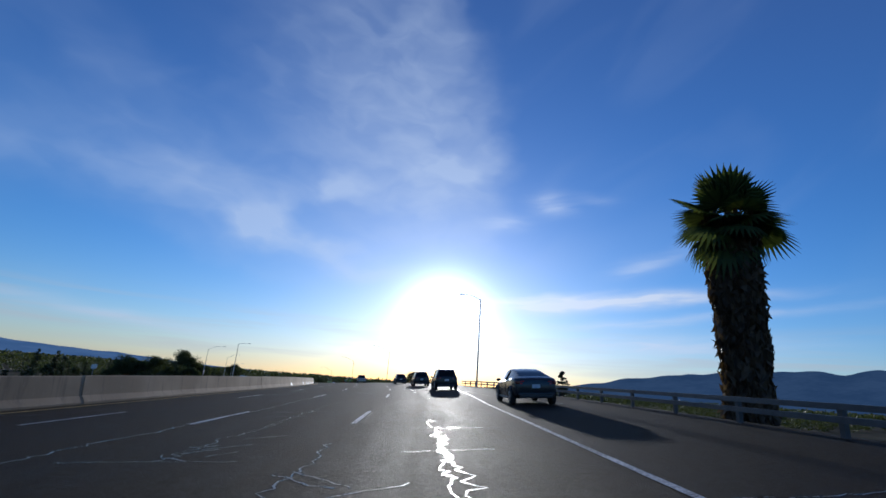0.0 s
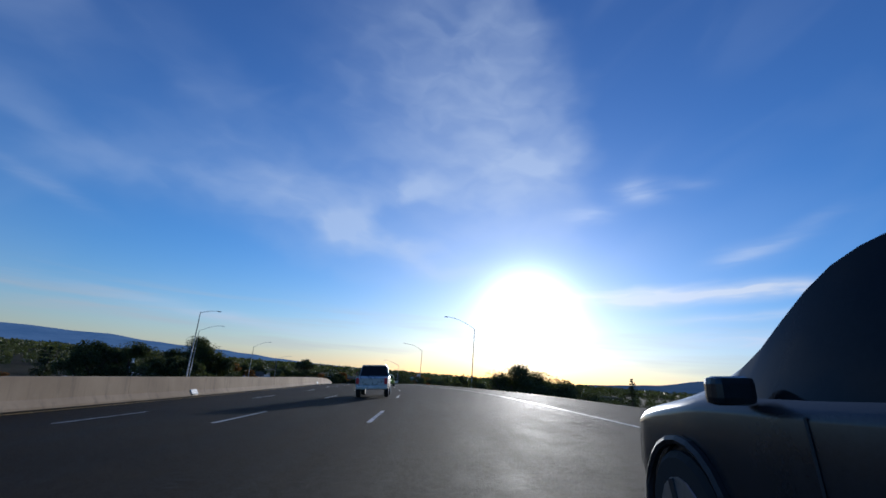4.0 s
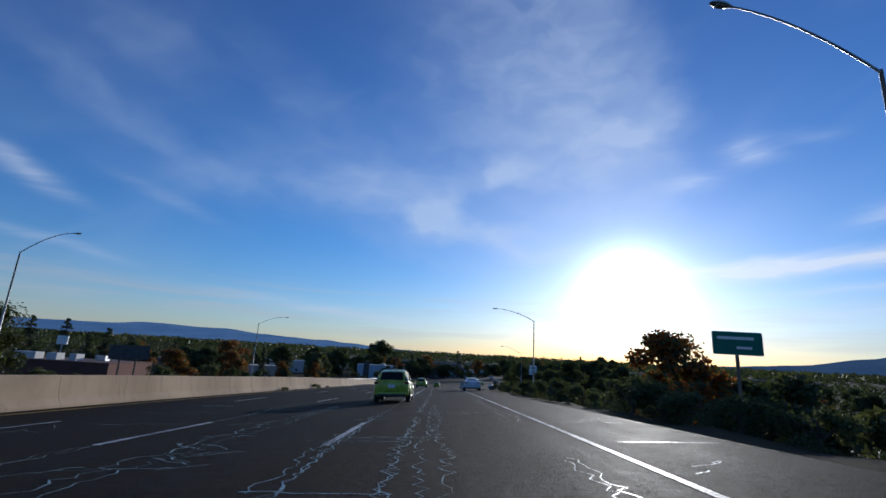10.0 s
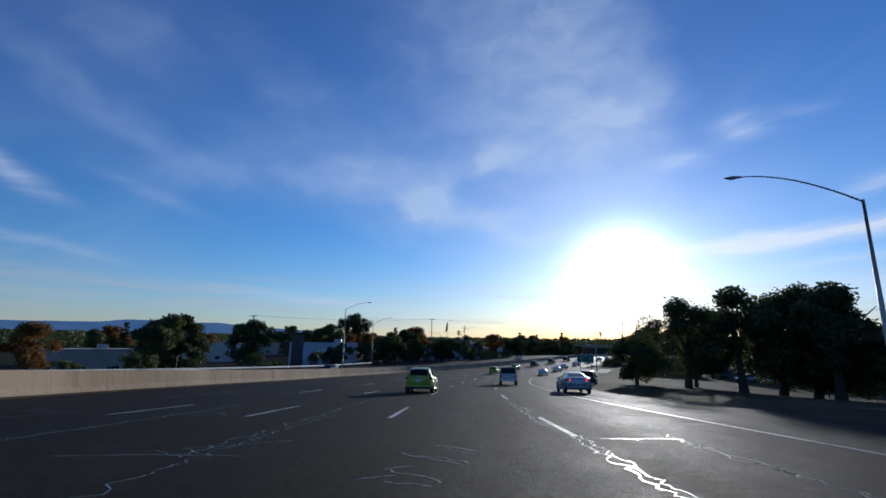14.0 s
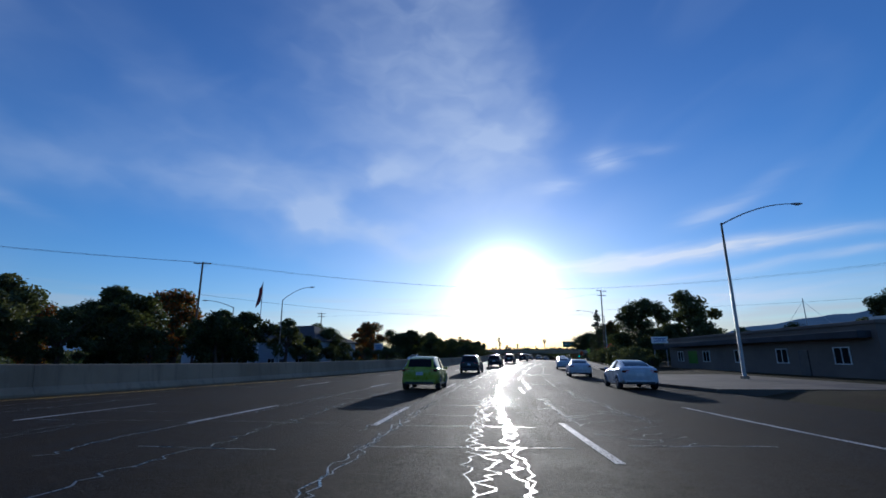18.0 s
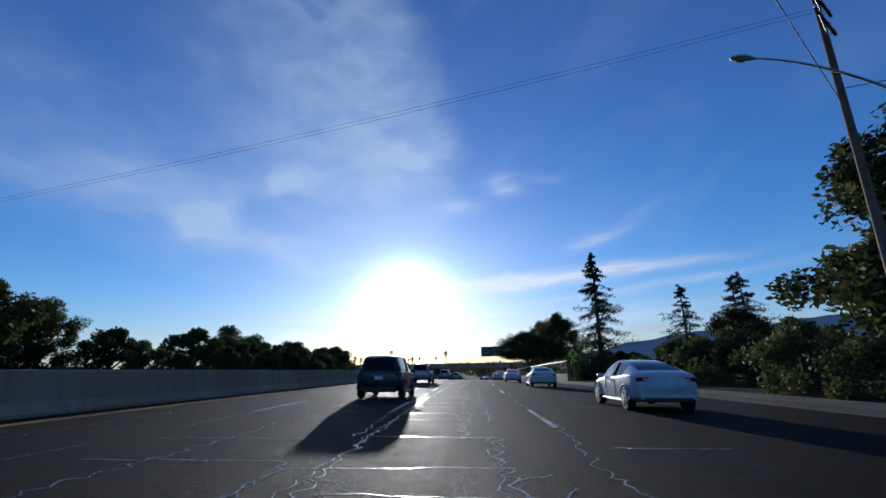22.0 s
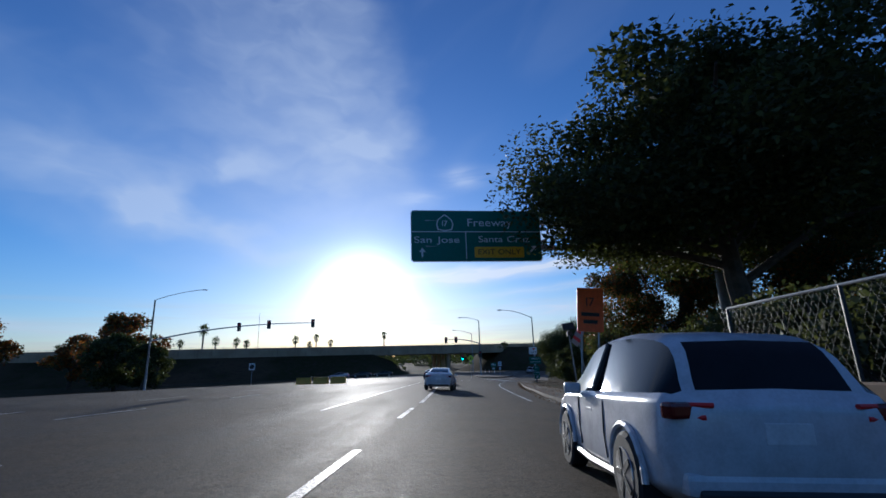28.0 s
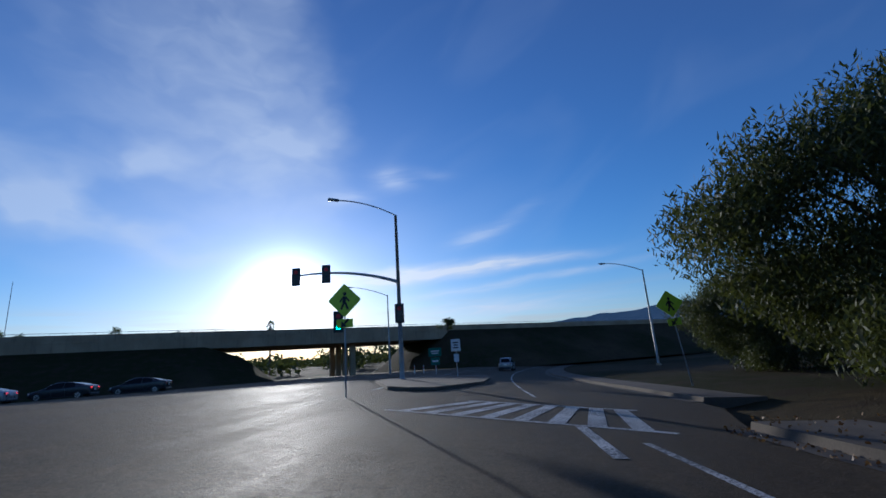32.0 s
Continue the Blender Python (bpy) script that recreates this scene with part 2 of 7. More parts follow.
def spline(table, k):
    """Catmull-Rom through the rows of table at the real index k."""
    t = np.asarray(table, float)
    i = int(min(max(math.floor(k), 0), len(t) - 2))
    f = k - i
    p1, p2 = t[i], t[i + 1]
    p0 = t[i - 1] if i > 0 else 2 * p1 - p2
    p3 = t[i + 2] if i + 2 < len(t) else 2 * p2 - p1
    if f < 0 or f > 1:
        return p1 + (p2 - p1) * f
    return 0.5 * (2 * p1 + (p2 - p0) * f + (2 * p0 - 5 * p1 + 4 * p2 - p3) * f * f + (3 * p1 - p0 - 3 * p2 + p3) * f ** 3)


LINE_S = np.arange(-100.0, 861.0, 3.0)
LINE = []
for s0 in LINE_S:
    if s0 <= 738.7:
        LINE.append(spline(ROAD, s0 / STEP))
    else:                                   # the slip road bends on to the right and falls a little
        p, q = LINE[-2], LINE[-1]
        a = math.atan2(q[1] - p[1], q[0] - p[0]) - radians(0.62)
        LINE.append(np.array([q[0] + 3 * math.cos(a), q[1] + 3 * math.sin(a), q[2] - 0.03, max(q[3] - 0.08, 1.0)]))
LINE = np.array(LINE)
WAYS = np.gradient(LINE[:, :2], axis=0)
WAYS /= np.linalg.norm(WAYS, axis=1)[:, None]


def table(rows, s):
    a = np.asarray(rows, float)
    return float(np.interp(s, a[:, 0], a[:, 1]))


# distance of the concrete median barrier, and of the kerb or edge on the right, from the lane
MEDIAN = [(-100, -13.8), (293, -13.7), (322, -15.2), (350, -18.6), (378, -20.6), (418, -21.3), (442, -20.2), (470, -16.5), (505, -12.6),
          (530, -10.9), (640, -10.8), (672, -11.5)]
RIGHT = [(-100, 8.6), (120, 8.6), (170, 5.8), (300, 5.6), (325, 8.5), (360, 11.0), (480, 10.6), (530, 11.2), (580, 10.4), (615, 9.4), (637, 8.4), (655, 6.4),
         (680, 4.2), (693, 4.2), (701, 4.7), (722, 5.0), (747, 5.0), (750, 6.2), (753, 7.5), (762, 7.6), (785, 6.4), (860, 6.2)]


def fall(s, u):
    """Drop of the paved surface at u metres to the right of the lane."""
    b = table([(i * STEP, r[3]) for i, r in enumerate(ROAD)], s)
    lim = 46 if s < 560 else max(9.0, 46 - (s - 560) * 0.6)
    return -math.tan(radians(b)) * min(max(u, -lim), 14.0)


def at(s, u=0.0, up=0.0):
    """A place in the world: s metres along the lane, u to its right, up above the paving."""
    i = (s - LINE_S[0]) / 3.0
    j = int(min(max(math.floor(i), 0), len(LINE) - 2))
    f = i - j
    p = LINE[j] * (1 - f) + LINE[j + 1] * f
    w = WAYS[j] * (1 - f) + WAYS[j + 1] * f
    return Vector((p[0] + w[1] * u, p[1] - w[0] * u, p[2] + fall(s, u) + up))


def heading(s):
    """Turn about z (degrees) of a thing that faces along the lane; 0 faces +y."""
    j = int(min(max(round((s - LINE_S[0]) / 3.0), 0), len(LINE) - 1))
    return math.degrees(math.atan2(-WAYS[j][0], WAYS[j][1]))


def nearest(x, y):
    d = (LINE[:, 0] - x) ** 2 + (LINE[:, 1] - y) ** 2
    j = int(np.argmin(d))
    dx, dy = x - LINE[j, 0], y - LINE[j, 1]
    w = WAYS[j]
    return float(LINE_S[j] + dx * w[0] + dy * w[1]), float(dx * w[1] - dy * w[0])


LAND = [(-100, -17.5), (250, -17.0), (380, -16.2), (470, -15.6), (560, -14.9), (640, -15.4), (700, -16.6), (860, -17.4)]


def smooth(x, a, b):
    t = min(max((x - a) / (b - a), 0.0), 1.0)
    return t * t * (3 - 2 * t)


def left_edge(s):
    return -46.5 if s < 470 else -46.5 + 16 * smooth(s, 470, 540)


def ground_z(x, y):
    """Height of the open ground."""
    s, u = nearest(x, y)
    land = table(LAND, s)
    land += 0.5 * noise.noise(Vector((x * 0.02, y * 0.02, 3))) * smooth(abs(u), 20, 60)
    r, l = table(RIGHT, s), left_edge(s)
    if l <= u <= r:
        return at(s, u).z - 0.30
    if u > r:
        e = at(s, r).z - 0.30 + (0.42 if s > 330 else 0.22) * smooth(u - r, 0.2, 2.6)
        if s > 330:
            return e + (land + 0.4 - e) * smooth(u - r, 8, 60)
        return e + (land - e) * smooth(u - r, 2, 34)
    e = at(s, l).z - 0.15
    return e + (land - e) * smooth(l - u, 0.5, 26)


# ---------------------------------------------------------------- materials
def material(name, build, rough=0.8, metal=0.0, spec=0.5):
    m = bpy.data.materials.new(name)
    m.use_nodes = True
    n = Nodes(m.node_tree)
    bsdf = n.add("ShaderNodeBsdfPrincipled")
    n.link(bsdf.outputs[0], n.add("ShaderNodeOutputMaterial").inputs[0])
    bsdf.inputs["Roughness"].default_value, bsdf.inputs["Metallic"].default_value = rough, metal
    bsdf.inputs["Specular IOR Level"].default_value = spec
    co = n.add("ShaderNodeTexCoord").outputs["Object"]
    build(n, bsdf, co)
    return m


def bump(n, bsdf, height, strength=0.3, distance=0.02):
    b = n.add("ShaderNodeBump")
    b.inputs["Strength"].default_value, b.inputs["Distance"].default_value = strength, distance
    n.link(height, b.inputs["Height"])
    n.link(b.outputs[0], bsdf.inputs["Normal"])


def speckled(name, dark, light, scale=3.0, fine=60.0, rough=0.8, metal=0.0, relief=0.25, depth=0.01, spec=0.5, vary=0.0, swing=0.12):
    """Two-scale mottled surface: broad stains and fine grain."""
    def build(n, bsdf, co):
        a, b = n.noise(co, scale, 5, 0.6), n.noise(co, fine, 3, 0.6)
        f = n.mad(a, 0.7, n.math("MULTIPLY", b, 0.3))
        c = n.mix(n.step(f, 0.32, 0.68), (*dark, 1), (*light, 1))
        if vary:
            r = n.add("ShaderNodeObjectInfo").outputs["Random"]
            h = n.add("ShaderNodeHueSaturation")
            n.link(n.mad(r, vary, 1 - vary / 2), h.inputs["Value"])
            n.link(c, h.inputs["Color"])
            c = h.outputs[0]
        n.link(c, bsdf.inputs["Base Color"])
        n.link(n.mad(a, swing, rough - swing / 2), bsdf.inputs["Roughness"])
        bump(n, bsdf, b, relief, depth)
    return material(name, build, rough, metal, spec)


def asphalt_of(dark, light, stone):
    """Worn asphalt: broad patches, blotches, lengthways wear under the wheels and aggregate."""
    def build(n, bsdf, co):
        along = n.add("ShaderNodeTexCoord").outputs["UV"]
        stretch = n.add("ShaderNodeMapping")
        stretch.inputs["Scale"].default_value = (0.035, 1.0, 1.0)
        n.link(along, stretch.inputs[0])
        tracks, scuffs = n.noise(stretch.outputs[0], 0.9, 3, 0.55), n.noise(stretch.outputs[0], 4.5, 4, 0.65)
        wear = n.step(n.mad(tracks, 0.6, n.math("MULTIPLY", scuffs, 0.4)), 0.36, 0.66)
        broad, mid, blot, fine = n.noise(co, 0.10, 4), n.noise(co, 1.1, 5, 0.65), n.noise(co, 7.0, 4, 0.7), n.noise(co, 45, 3, 0.75)
        c = n.mix(n.step(n.mad(broad, 0.55, n.math("MULTIPLY", mid, 0.45)), 0.36, 0.64), (*dark, 1), (*light, 1))
        c = n.mix(n.math("MULTIPLY", n.step(blot, 0.52, 0.72), 0.45), c, (*(np.array(dark) * 0.6), 1))
        c = n.mix(n.math("MULTIPLY", wear, 0.55), c, (*(np.array(dark) * 0.55), 1))
        grit = n.noise(co, 17, 3, 0.7)
        c = n.mix(n.math("MULTIPLY", n.step(grit, 0.46, 0.66), 0.6), c, (*(np.array(dark) * 0.45), 1))
        c = n.mix(n.step(fine, 0.56, 0.70), c, (*stone, 1))
        n.link(c, bsdf.inputs["Base Color"])
        n.link(n.math("SUBTRACT", n.mad(n.math("ADD", mid, blot), 0.22, 0.55), n.math("MULTIPLY", wear, 0.09)), bsdf.inputs["Roughness"])
        bump(n, bsdf, n.mad(fine, 0.5, n.mad(grit, 0.35, n.math("MULTIPLY", blot, 0.3))), 1.0, 0.045)
    return build


def sealant(n, bsdf, co):
    """Tar over cracks: glossy where it is fresh, dull and gritty where it has worn."""
    a, b = n.noise(co, 2.2, 4, 0.7), n.noise(co, 16, 3, 0.7)
    worn = n.step(n.mad(a, 0.5, n.math("MULTIPLY", b, 0.5)), 0.42, 0.60)
    n.link(n.mix(worn, (0.020, 0.019, 0.018, 1), (0.085, 0.075, 0.062, 1)), bsdf.inputs["Base Color"])
    n.link(n.mad(worn, 0.42, 0.17), bsdf.inputs["Roughness"])
    bump(n, bsdf, b, 0.3, 0.012)


def grass(n, bsdf, co):
    a, b, c = n.noise(co, 0.05, 4), n.noise(co, 0.8, 5), n.noise(co, 14, 3)
    col = n.mix(n.step(a, 0.4, 0.62), (0.032, 0.034, 0.015, 1), (0.075, 0.058, 0.034, 1))
    col = n.mix(n.step(b, 0.45, 0.7), col, (0.050, 0.038, 0.026, 1))
    col = n.mix(n.math("MULTIPLY", n.step(c, 0.5, 0.7), 0.5), col, (0.03, 0.035, 0.014, 1))
    n.link(col, bsdf.inputs["Base Color"])
    bump(n, bsdf, n.mad(c, 0.6, n.math("MULTIPLY", b, 0.4)), 0.8, 0.12)


def concrete(n, bsdf, co):
    a, b, c = n.noise(co, 0.25, 5), n.noise(co, 3.0, 6, 0.65), n.noise(co, 60, 2)
    sx = n.add("ShaderNodeMapping")
    sx.inputs["Scale"].default_value = (1.6, 1.6, 0.12)
    n.link(co, sx.inputs[0])
    streak = n.noise(sx.outputs[0], 1.4, 5, 0.65)
    col = n.mix(n.step(a, 0.35, 0.65), (0.30, 0.225, 0.145, 1), (0.40, 0.305, 0.20, 1))
    col = n.mix(n.math("MULTIPLY", n.step(streak, 0.5, 0.72), 0.45), col, (0.13, 0.105, 0.08, 1))
    col = n.mix(n.math("MULTIPLY", n.step(b, 0.55, 0.75), 0.3), col, (0.44, 0.36, 0.26, 1))
    n.link(col, bsdf.inputs["Base Color"])
    bump(n, bsdf, n.mad(b, 0.6, n.math("MULTIPLY", c, 0.4)), 0.3, 0.02)


def leafy(name, dark, light, through_light=0.25):
    """Leaves: varied by clump, letting some light through."""
    m = bpy.data.materials.new(name)
    m.use_nodes = True
    n = Nodes(m.node_tree)
    out = n.add("ShaderNodeOutputMaterial")
    r = n.add("ShaderNodeNewGeometry").outputs["Random Per Island"]
    col = n.mix(r, (*dark, 1), (*light, 1))
    d, t, mixer = n.add("ShaderNodeBsdfPrincipled"), n.add("ShaderNodeBsdfTranslucent"), n.add("ShaderNodeMixShader")
    d.inputs["Roughness"].default_value = 0.6
    d.inputs["Specular IOR Level"].default_value = 0.22
    n.link(col, d.inputs["Base Color"])
    n.link(n.mix(1.0, col, (1.6, 1.5, 0.7, 1), "MULTIPLY"), t.inputs[0])
    mixer.inputs[0].default_value = through_light
    n.link(d.outputs[0], mixer.inputs[1])
    n.link(t.outputs[0], mixer.inputs[2])
    n.link(mixer.outputs[0], out.inputs[0])
    return m


def lamp_glow(name, colour, strength):
    def build(n, bsdf, co):
        n.put(bsdf.inputs["Base Color"], (*colour, 1))
        n.put(bsdf.inputs["Emission Color"], (*colour, 1))
        bsdf.inputs["Emission Strength"].default_value = strength
    return material(name, build, 0.3)


def plain(name, colour, rough=0.5, metal=0.0, spec=0.5):
    c = np.array(colour)
    return speckled(name, c * 0.86, np.minimum(c * 1.1, 1), 5.0, 40.0, rough, metal, 0.06, 0.004, spec, 0.0, 0.1)


def paint(n, bsdf, co):
    a, b = n.noise(co, 0.6, 5, 0.65), n.noise(co, 24, 3, 0.7)
    col = n.mix(n.step(n.mad(a, 0.4, n.math("MULTIPLY", b, 0.6)), 0.44, 0.58), (0.07, 0.063, 0.055, 1), (0.62, 0.59, 0.54, 1))
    n.link(col, bsdf.inputs["Base Color"])
    bump(n, bsdf, b, 0.2, 0.004)


def yellow_paint(n, bsdf, co):
    a, b = n.noise(co, 0.6, 5, 0.65), n.noise(co, 24, 3, 0.7)
    col = n.mix(n.step(n.mad(a, 0.4, n.math("MULTIPLY", b, 0.6)), 0.40, 0.52), (0.13, 0.11, 0.08, 1), (0.62, 0.40, 0.06, 1))
    n.link(col, bsdf.inputs["Base Color"])
    bump(n, bsdf, b, 0.2, 0.004)


ASPHALT = material("old_asphalt", asphalt_of((0.019, 0.0143, 0.0095), (0.036, 0.0275, 0.0175), (0.085, 0.068, 0.050)), 0.7, 0.0, 0.04)
ASPHALT_TAN = material("newer_tan_asphalt", asphalt_of((0.062, 0.046, 0.028), (0.102, 0.077, 0.048), (0.19, 0.15, 0.10)), 0.7, 0.0, 0.09)
GRASS = material("dry_grass", grass, 0.95, 0.0, 0.03)
CONCRETE = material("concrete", concrete, 0.9, 0.0, 0.15)
PAVING = speckled("pale_pavement", (0.095, 0.082, 0.066), (0.165, 0.138, 0.108), 0.5, 30, 0.9, 0.0, 0.25, 0.01, 0.1)
SEAL = material("crack_sealant", sealant, 0.3, 0.0, 0.8)
PAINT = material("road_paint", paint, 0.6)
YELLOW = material("yellow_road_paint", yellow_paint, 0.6)
STEEL = speckled("galvanised_steel", (0.30, 0.31, 0.32), (0.44, 0.45, 0.46), 2.0, 50, 0.5, 0.7)
DARKSTEEL = speckled("dark_steel", (0.05, 0.05, 0.055), (0.09, 0.09, 0.095), 2.0, 50, 0.5, 0.5)
TIMBER = speckled("weathered_pole_timber", (0.10, 0.07, 0.05), (0.19, 0.14, 0.10), 1.2, 40, 0.9)
BARK = speckled("bark", (0.05, 0.038, 0.028), (0.12, 0.09, 0.065), 2.5, 24, 0.95, 0.0, 0.8, 0.05)
GLASS = plain("dark_glass", (0.012, 0.014, 0.016), 0.05, 0.0, 0.12)
RUBBER = plain("tyre_rubber", (0.018, 0.018, 0.018), 0.8)
BLACK = plain("black_plastic", (0.02, 0.02, 0.022), 0.5)
ALLOY = plain("alloy", (0.45, 0.45, 0.46), 0.3, 0.9)
OAK = leafy("oak_leaves", (0.026, 0.036, 0.015), (0.078, 0.094, 0.036), 0.3)
OLIVE = leafy("grey_green_leaves", (0.040, 0.052, 0.024), (0.10, 0.115, 0.052), 0.34)
AUTUMN = leafy("autumn_leaves", (0.12, 0.035, 0.012), (0.30, 0.13, 0.03), 0.35)
CONIFER = leafy("conifer_needles", (0.022, 0.034, 0.018), (0.060, 0.076, 0.038), 0.22)
FROND = leafy("palm_fronds", (0.030, 0.048, 0.016), (0.085, 0.11, 0.034), 0.35)
DEADFROND = leafy("dead_palm_fronds", (0.050, 0.034, 0.020), (0.13, 0.092, 0.055), 0.15)


# ---------------------------------------------------------------- mesh helpers
def part(name, bm, mat, parent=None, label="", smooth_shade=False):
    """Links a bmesh as one mesh object, under parent if given."""
    me = bpy.data.meshes.new(name)
    bm.to_mesh(me)
    bm.free()
    me.materials.append(mat)
    if smooth_shade:
        me.shade_smooth()
    ob = new(name, me)
    if parent:
        ob.parent = parent
    if label:
        tagged(ob, label)
    return ob


def raw(name, verts, faces, mat, parent=None, label="", smooth_shade=False):
    me = bpy.data.meshes.new(name)
    me.from_pydata([tuple(v) for v in verts], [], faces)
    me.update()
    me.materials.append(mat)
    if smooth_shade:
        me.shade_smooth()
    ob = new(name, me)
    if parent:
        ob.parent = parent
    if label:
        tagged(ob, label)
    return ob


def empty(name, label, category, m=None, group="", kind=""):
    ob = new(name)
    if m is not None:
        ob.matrix_world = m
    return tagged(ob, label, category, group, kind)


def box(bm, centre, size, turn=None, bevel=0.0):
    m = Matrix.LocRotScale(Vector(centre), turn, Vector(size)) if turn else Matrix.LocRotScale(Vector(centre), None, Vector(size))
    made = bmesh.ops.create_cube(bm, size=1.0, matrix=m)
    if bevel:
        edges = list({e for v in made["verts"] for e in v.link_edges})
        bmesh.ops.bevel(bm, geom=edges, offset=bevel, segments=2, affect="EDGES", profile=0.6)
    return bm


def tube(bm, path, radii, sides=8):
    """A round tube through the points of path, with caps."""
    path = [Vector(p) for p in path]
    rings = []
    for i, p in enumerate(path):
        d = (path[min(i + 1, len(path) - 1)] - path[max(i - 1, 0)]).normalized()
        ref = Vector((0, 0, 1)) if abs(d.z) < 0.9 else Vector((1, 0, 0))
        a = d.cross(ref).normalized()
        b = d.cross(a)
        r = radii[i] if isinstance(radii, (list, tuple)) else radii
        rings.append([bm.verts.new(p + (a * math.cos(t) + b * math.sin(t)) * r) for t in [2 * math.pi * k / sides for k in range(sides)]])
    for q, w in zip(rings, rings[1:]):
        for k in range(sides):
            bm.faces.new((q[k], q[(k + 1) % sides], w[(k + 1) % sides], w[k]))
    bm.faces.new(rings[0])
    bm.faces.new(list(reversed(rings[-1])))
    return bm


def loft(stations, profile):
    """Vertices and faces of a profile of (u, up) points carried along the lane at each s of stations."""
    verts, faces, k = [], [], len(profile(stations[0]))
    for s in stations:
        verts += [at(s, u, up) for u, up in profile(s)]
    for i in range(len(stations) - 1):
        for j in range(k - 1):
            a = i * k + j
            faces.append((a, a + k, a + k + 1, a + 1))
    return verts, faces


# ---------------------------------------------------------------- ground and road
def far_z(x, y):
    """The plain, rising gently towards the hills."""
    return -17.4 + 0.013 * min(max(math.hypot(x + 60, y - 300) - 520, 0.0), 2400)


def build_ground():
    xs = np.concatenate([np.array([-4800, -3000, -1800, -1100, -700, -480]), np.arange(-360, -180, 6.0), np.arange(-180, 40, 3.0), np.arange(40, 221, 6.0), np.array([300, 420, 620, 900, 1500, 2600, 4800])])
    ys = np.concatenate([np.array([-4800, -2600, -1200, -500, -200]), np.arange(-100, 480, 6.0), np.arange(480, 800, 3.0), np.arange(800, 861, 6.0), np.array([920, 1020, 1180, 1400, 1800, 2500, 3400, 4900])])
    verts = [(x, y, ground_z(x, y) if -360 <= x <= 220 and -100 <= y <= 860 else far_z(x, y)) for y in ys for x in xs]
    k = len(xs)
    faces = [(j * k + i, j * k + i + 1, (j + 1) * k + i + 1, (j + 1) * k + i) for j in range(len(ys) - 1) for i in range(k - 1)]
    ob = raw("ground", verts, faces, GRASS, smooth_shade=True)
    tagged(ob, "dry grass and bare earth beside the road", "ground", kind="structure")


def build_road():
    """Old cracked surface, then a newer tan one up to the junction."""
    def profile(s):
        l, r = left_edge(s), table(RIGHT, s)
        return [(l + (r - l) * i / 24, 0.0) for i in range(25)]
    for a, b, mat, label in ((-96, 616, ASPHALT, "cracked dark asphalt carriageway with sealed joints"), (616, 848, ASPHALT_TAN, "worn tan asphalt carriageway before the junction")):
        v, f = loft(list(np.arange(a, b + 1, 4.0)), profile)
        ob = tagged(raw("road", v, [tuple(reversed(q)) for q in f], mat, smooth_shade=True), label, "road", kind="structure")
        qs, us = np.repeat(np.arange(a, b + 1, 4.0), 25), np.concatenate([[u for u, _ in profile(q)] for q in np.arange(a, b + 1, 4.0)])
        layer = ob.data.uv_layers.new(name="along")
        index = np.empty(len(ob.data.loops), int)
        ob.data.loops.foreach_get("vertex_index", index)
        layer.data.foreach_set("uv", np.stack([qs[index], us[index]], 1).reshape(-1))


def slab(name, s0, s1, section, mat, label, category, step=3.0, parent=None, kind="structure"):
    """A closed profile carried along the lane from s0 to s1, with end caps."""
    n = max(2, int(round((s1 - s0) / step)) + 1)
    v, f = loft(list(np.linspace(s0, s1, n)), section)
    k = len(section(s0))
    f = f + [tuple(range(k)), tuple(reversed(range(len(v) - k, len(v))))]
    ob = raw(name, v, f, mat, parent)
    return tagged(ob, label, category, kind=kind)


SHAPE = [(0.0, -0.1), (0.0, 0.08), (-0.17, 0.34), (-0.25, 1.12), (-0.28, 1.15), (-0.46, 1.15), (-0.49, 1.12), (-0.57, 0.34), (-0.74, 0.08), (-0.74, -0.1)]


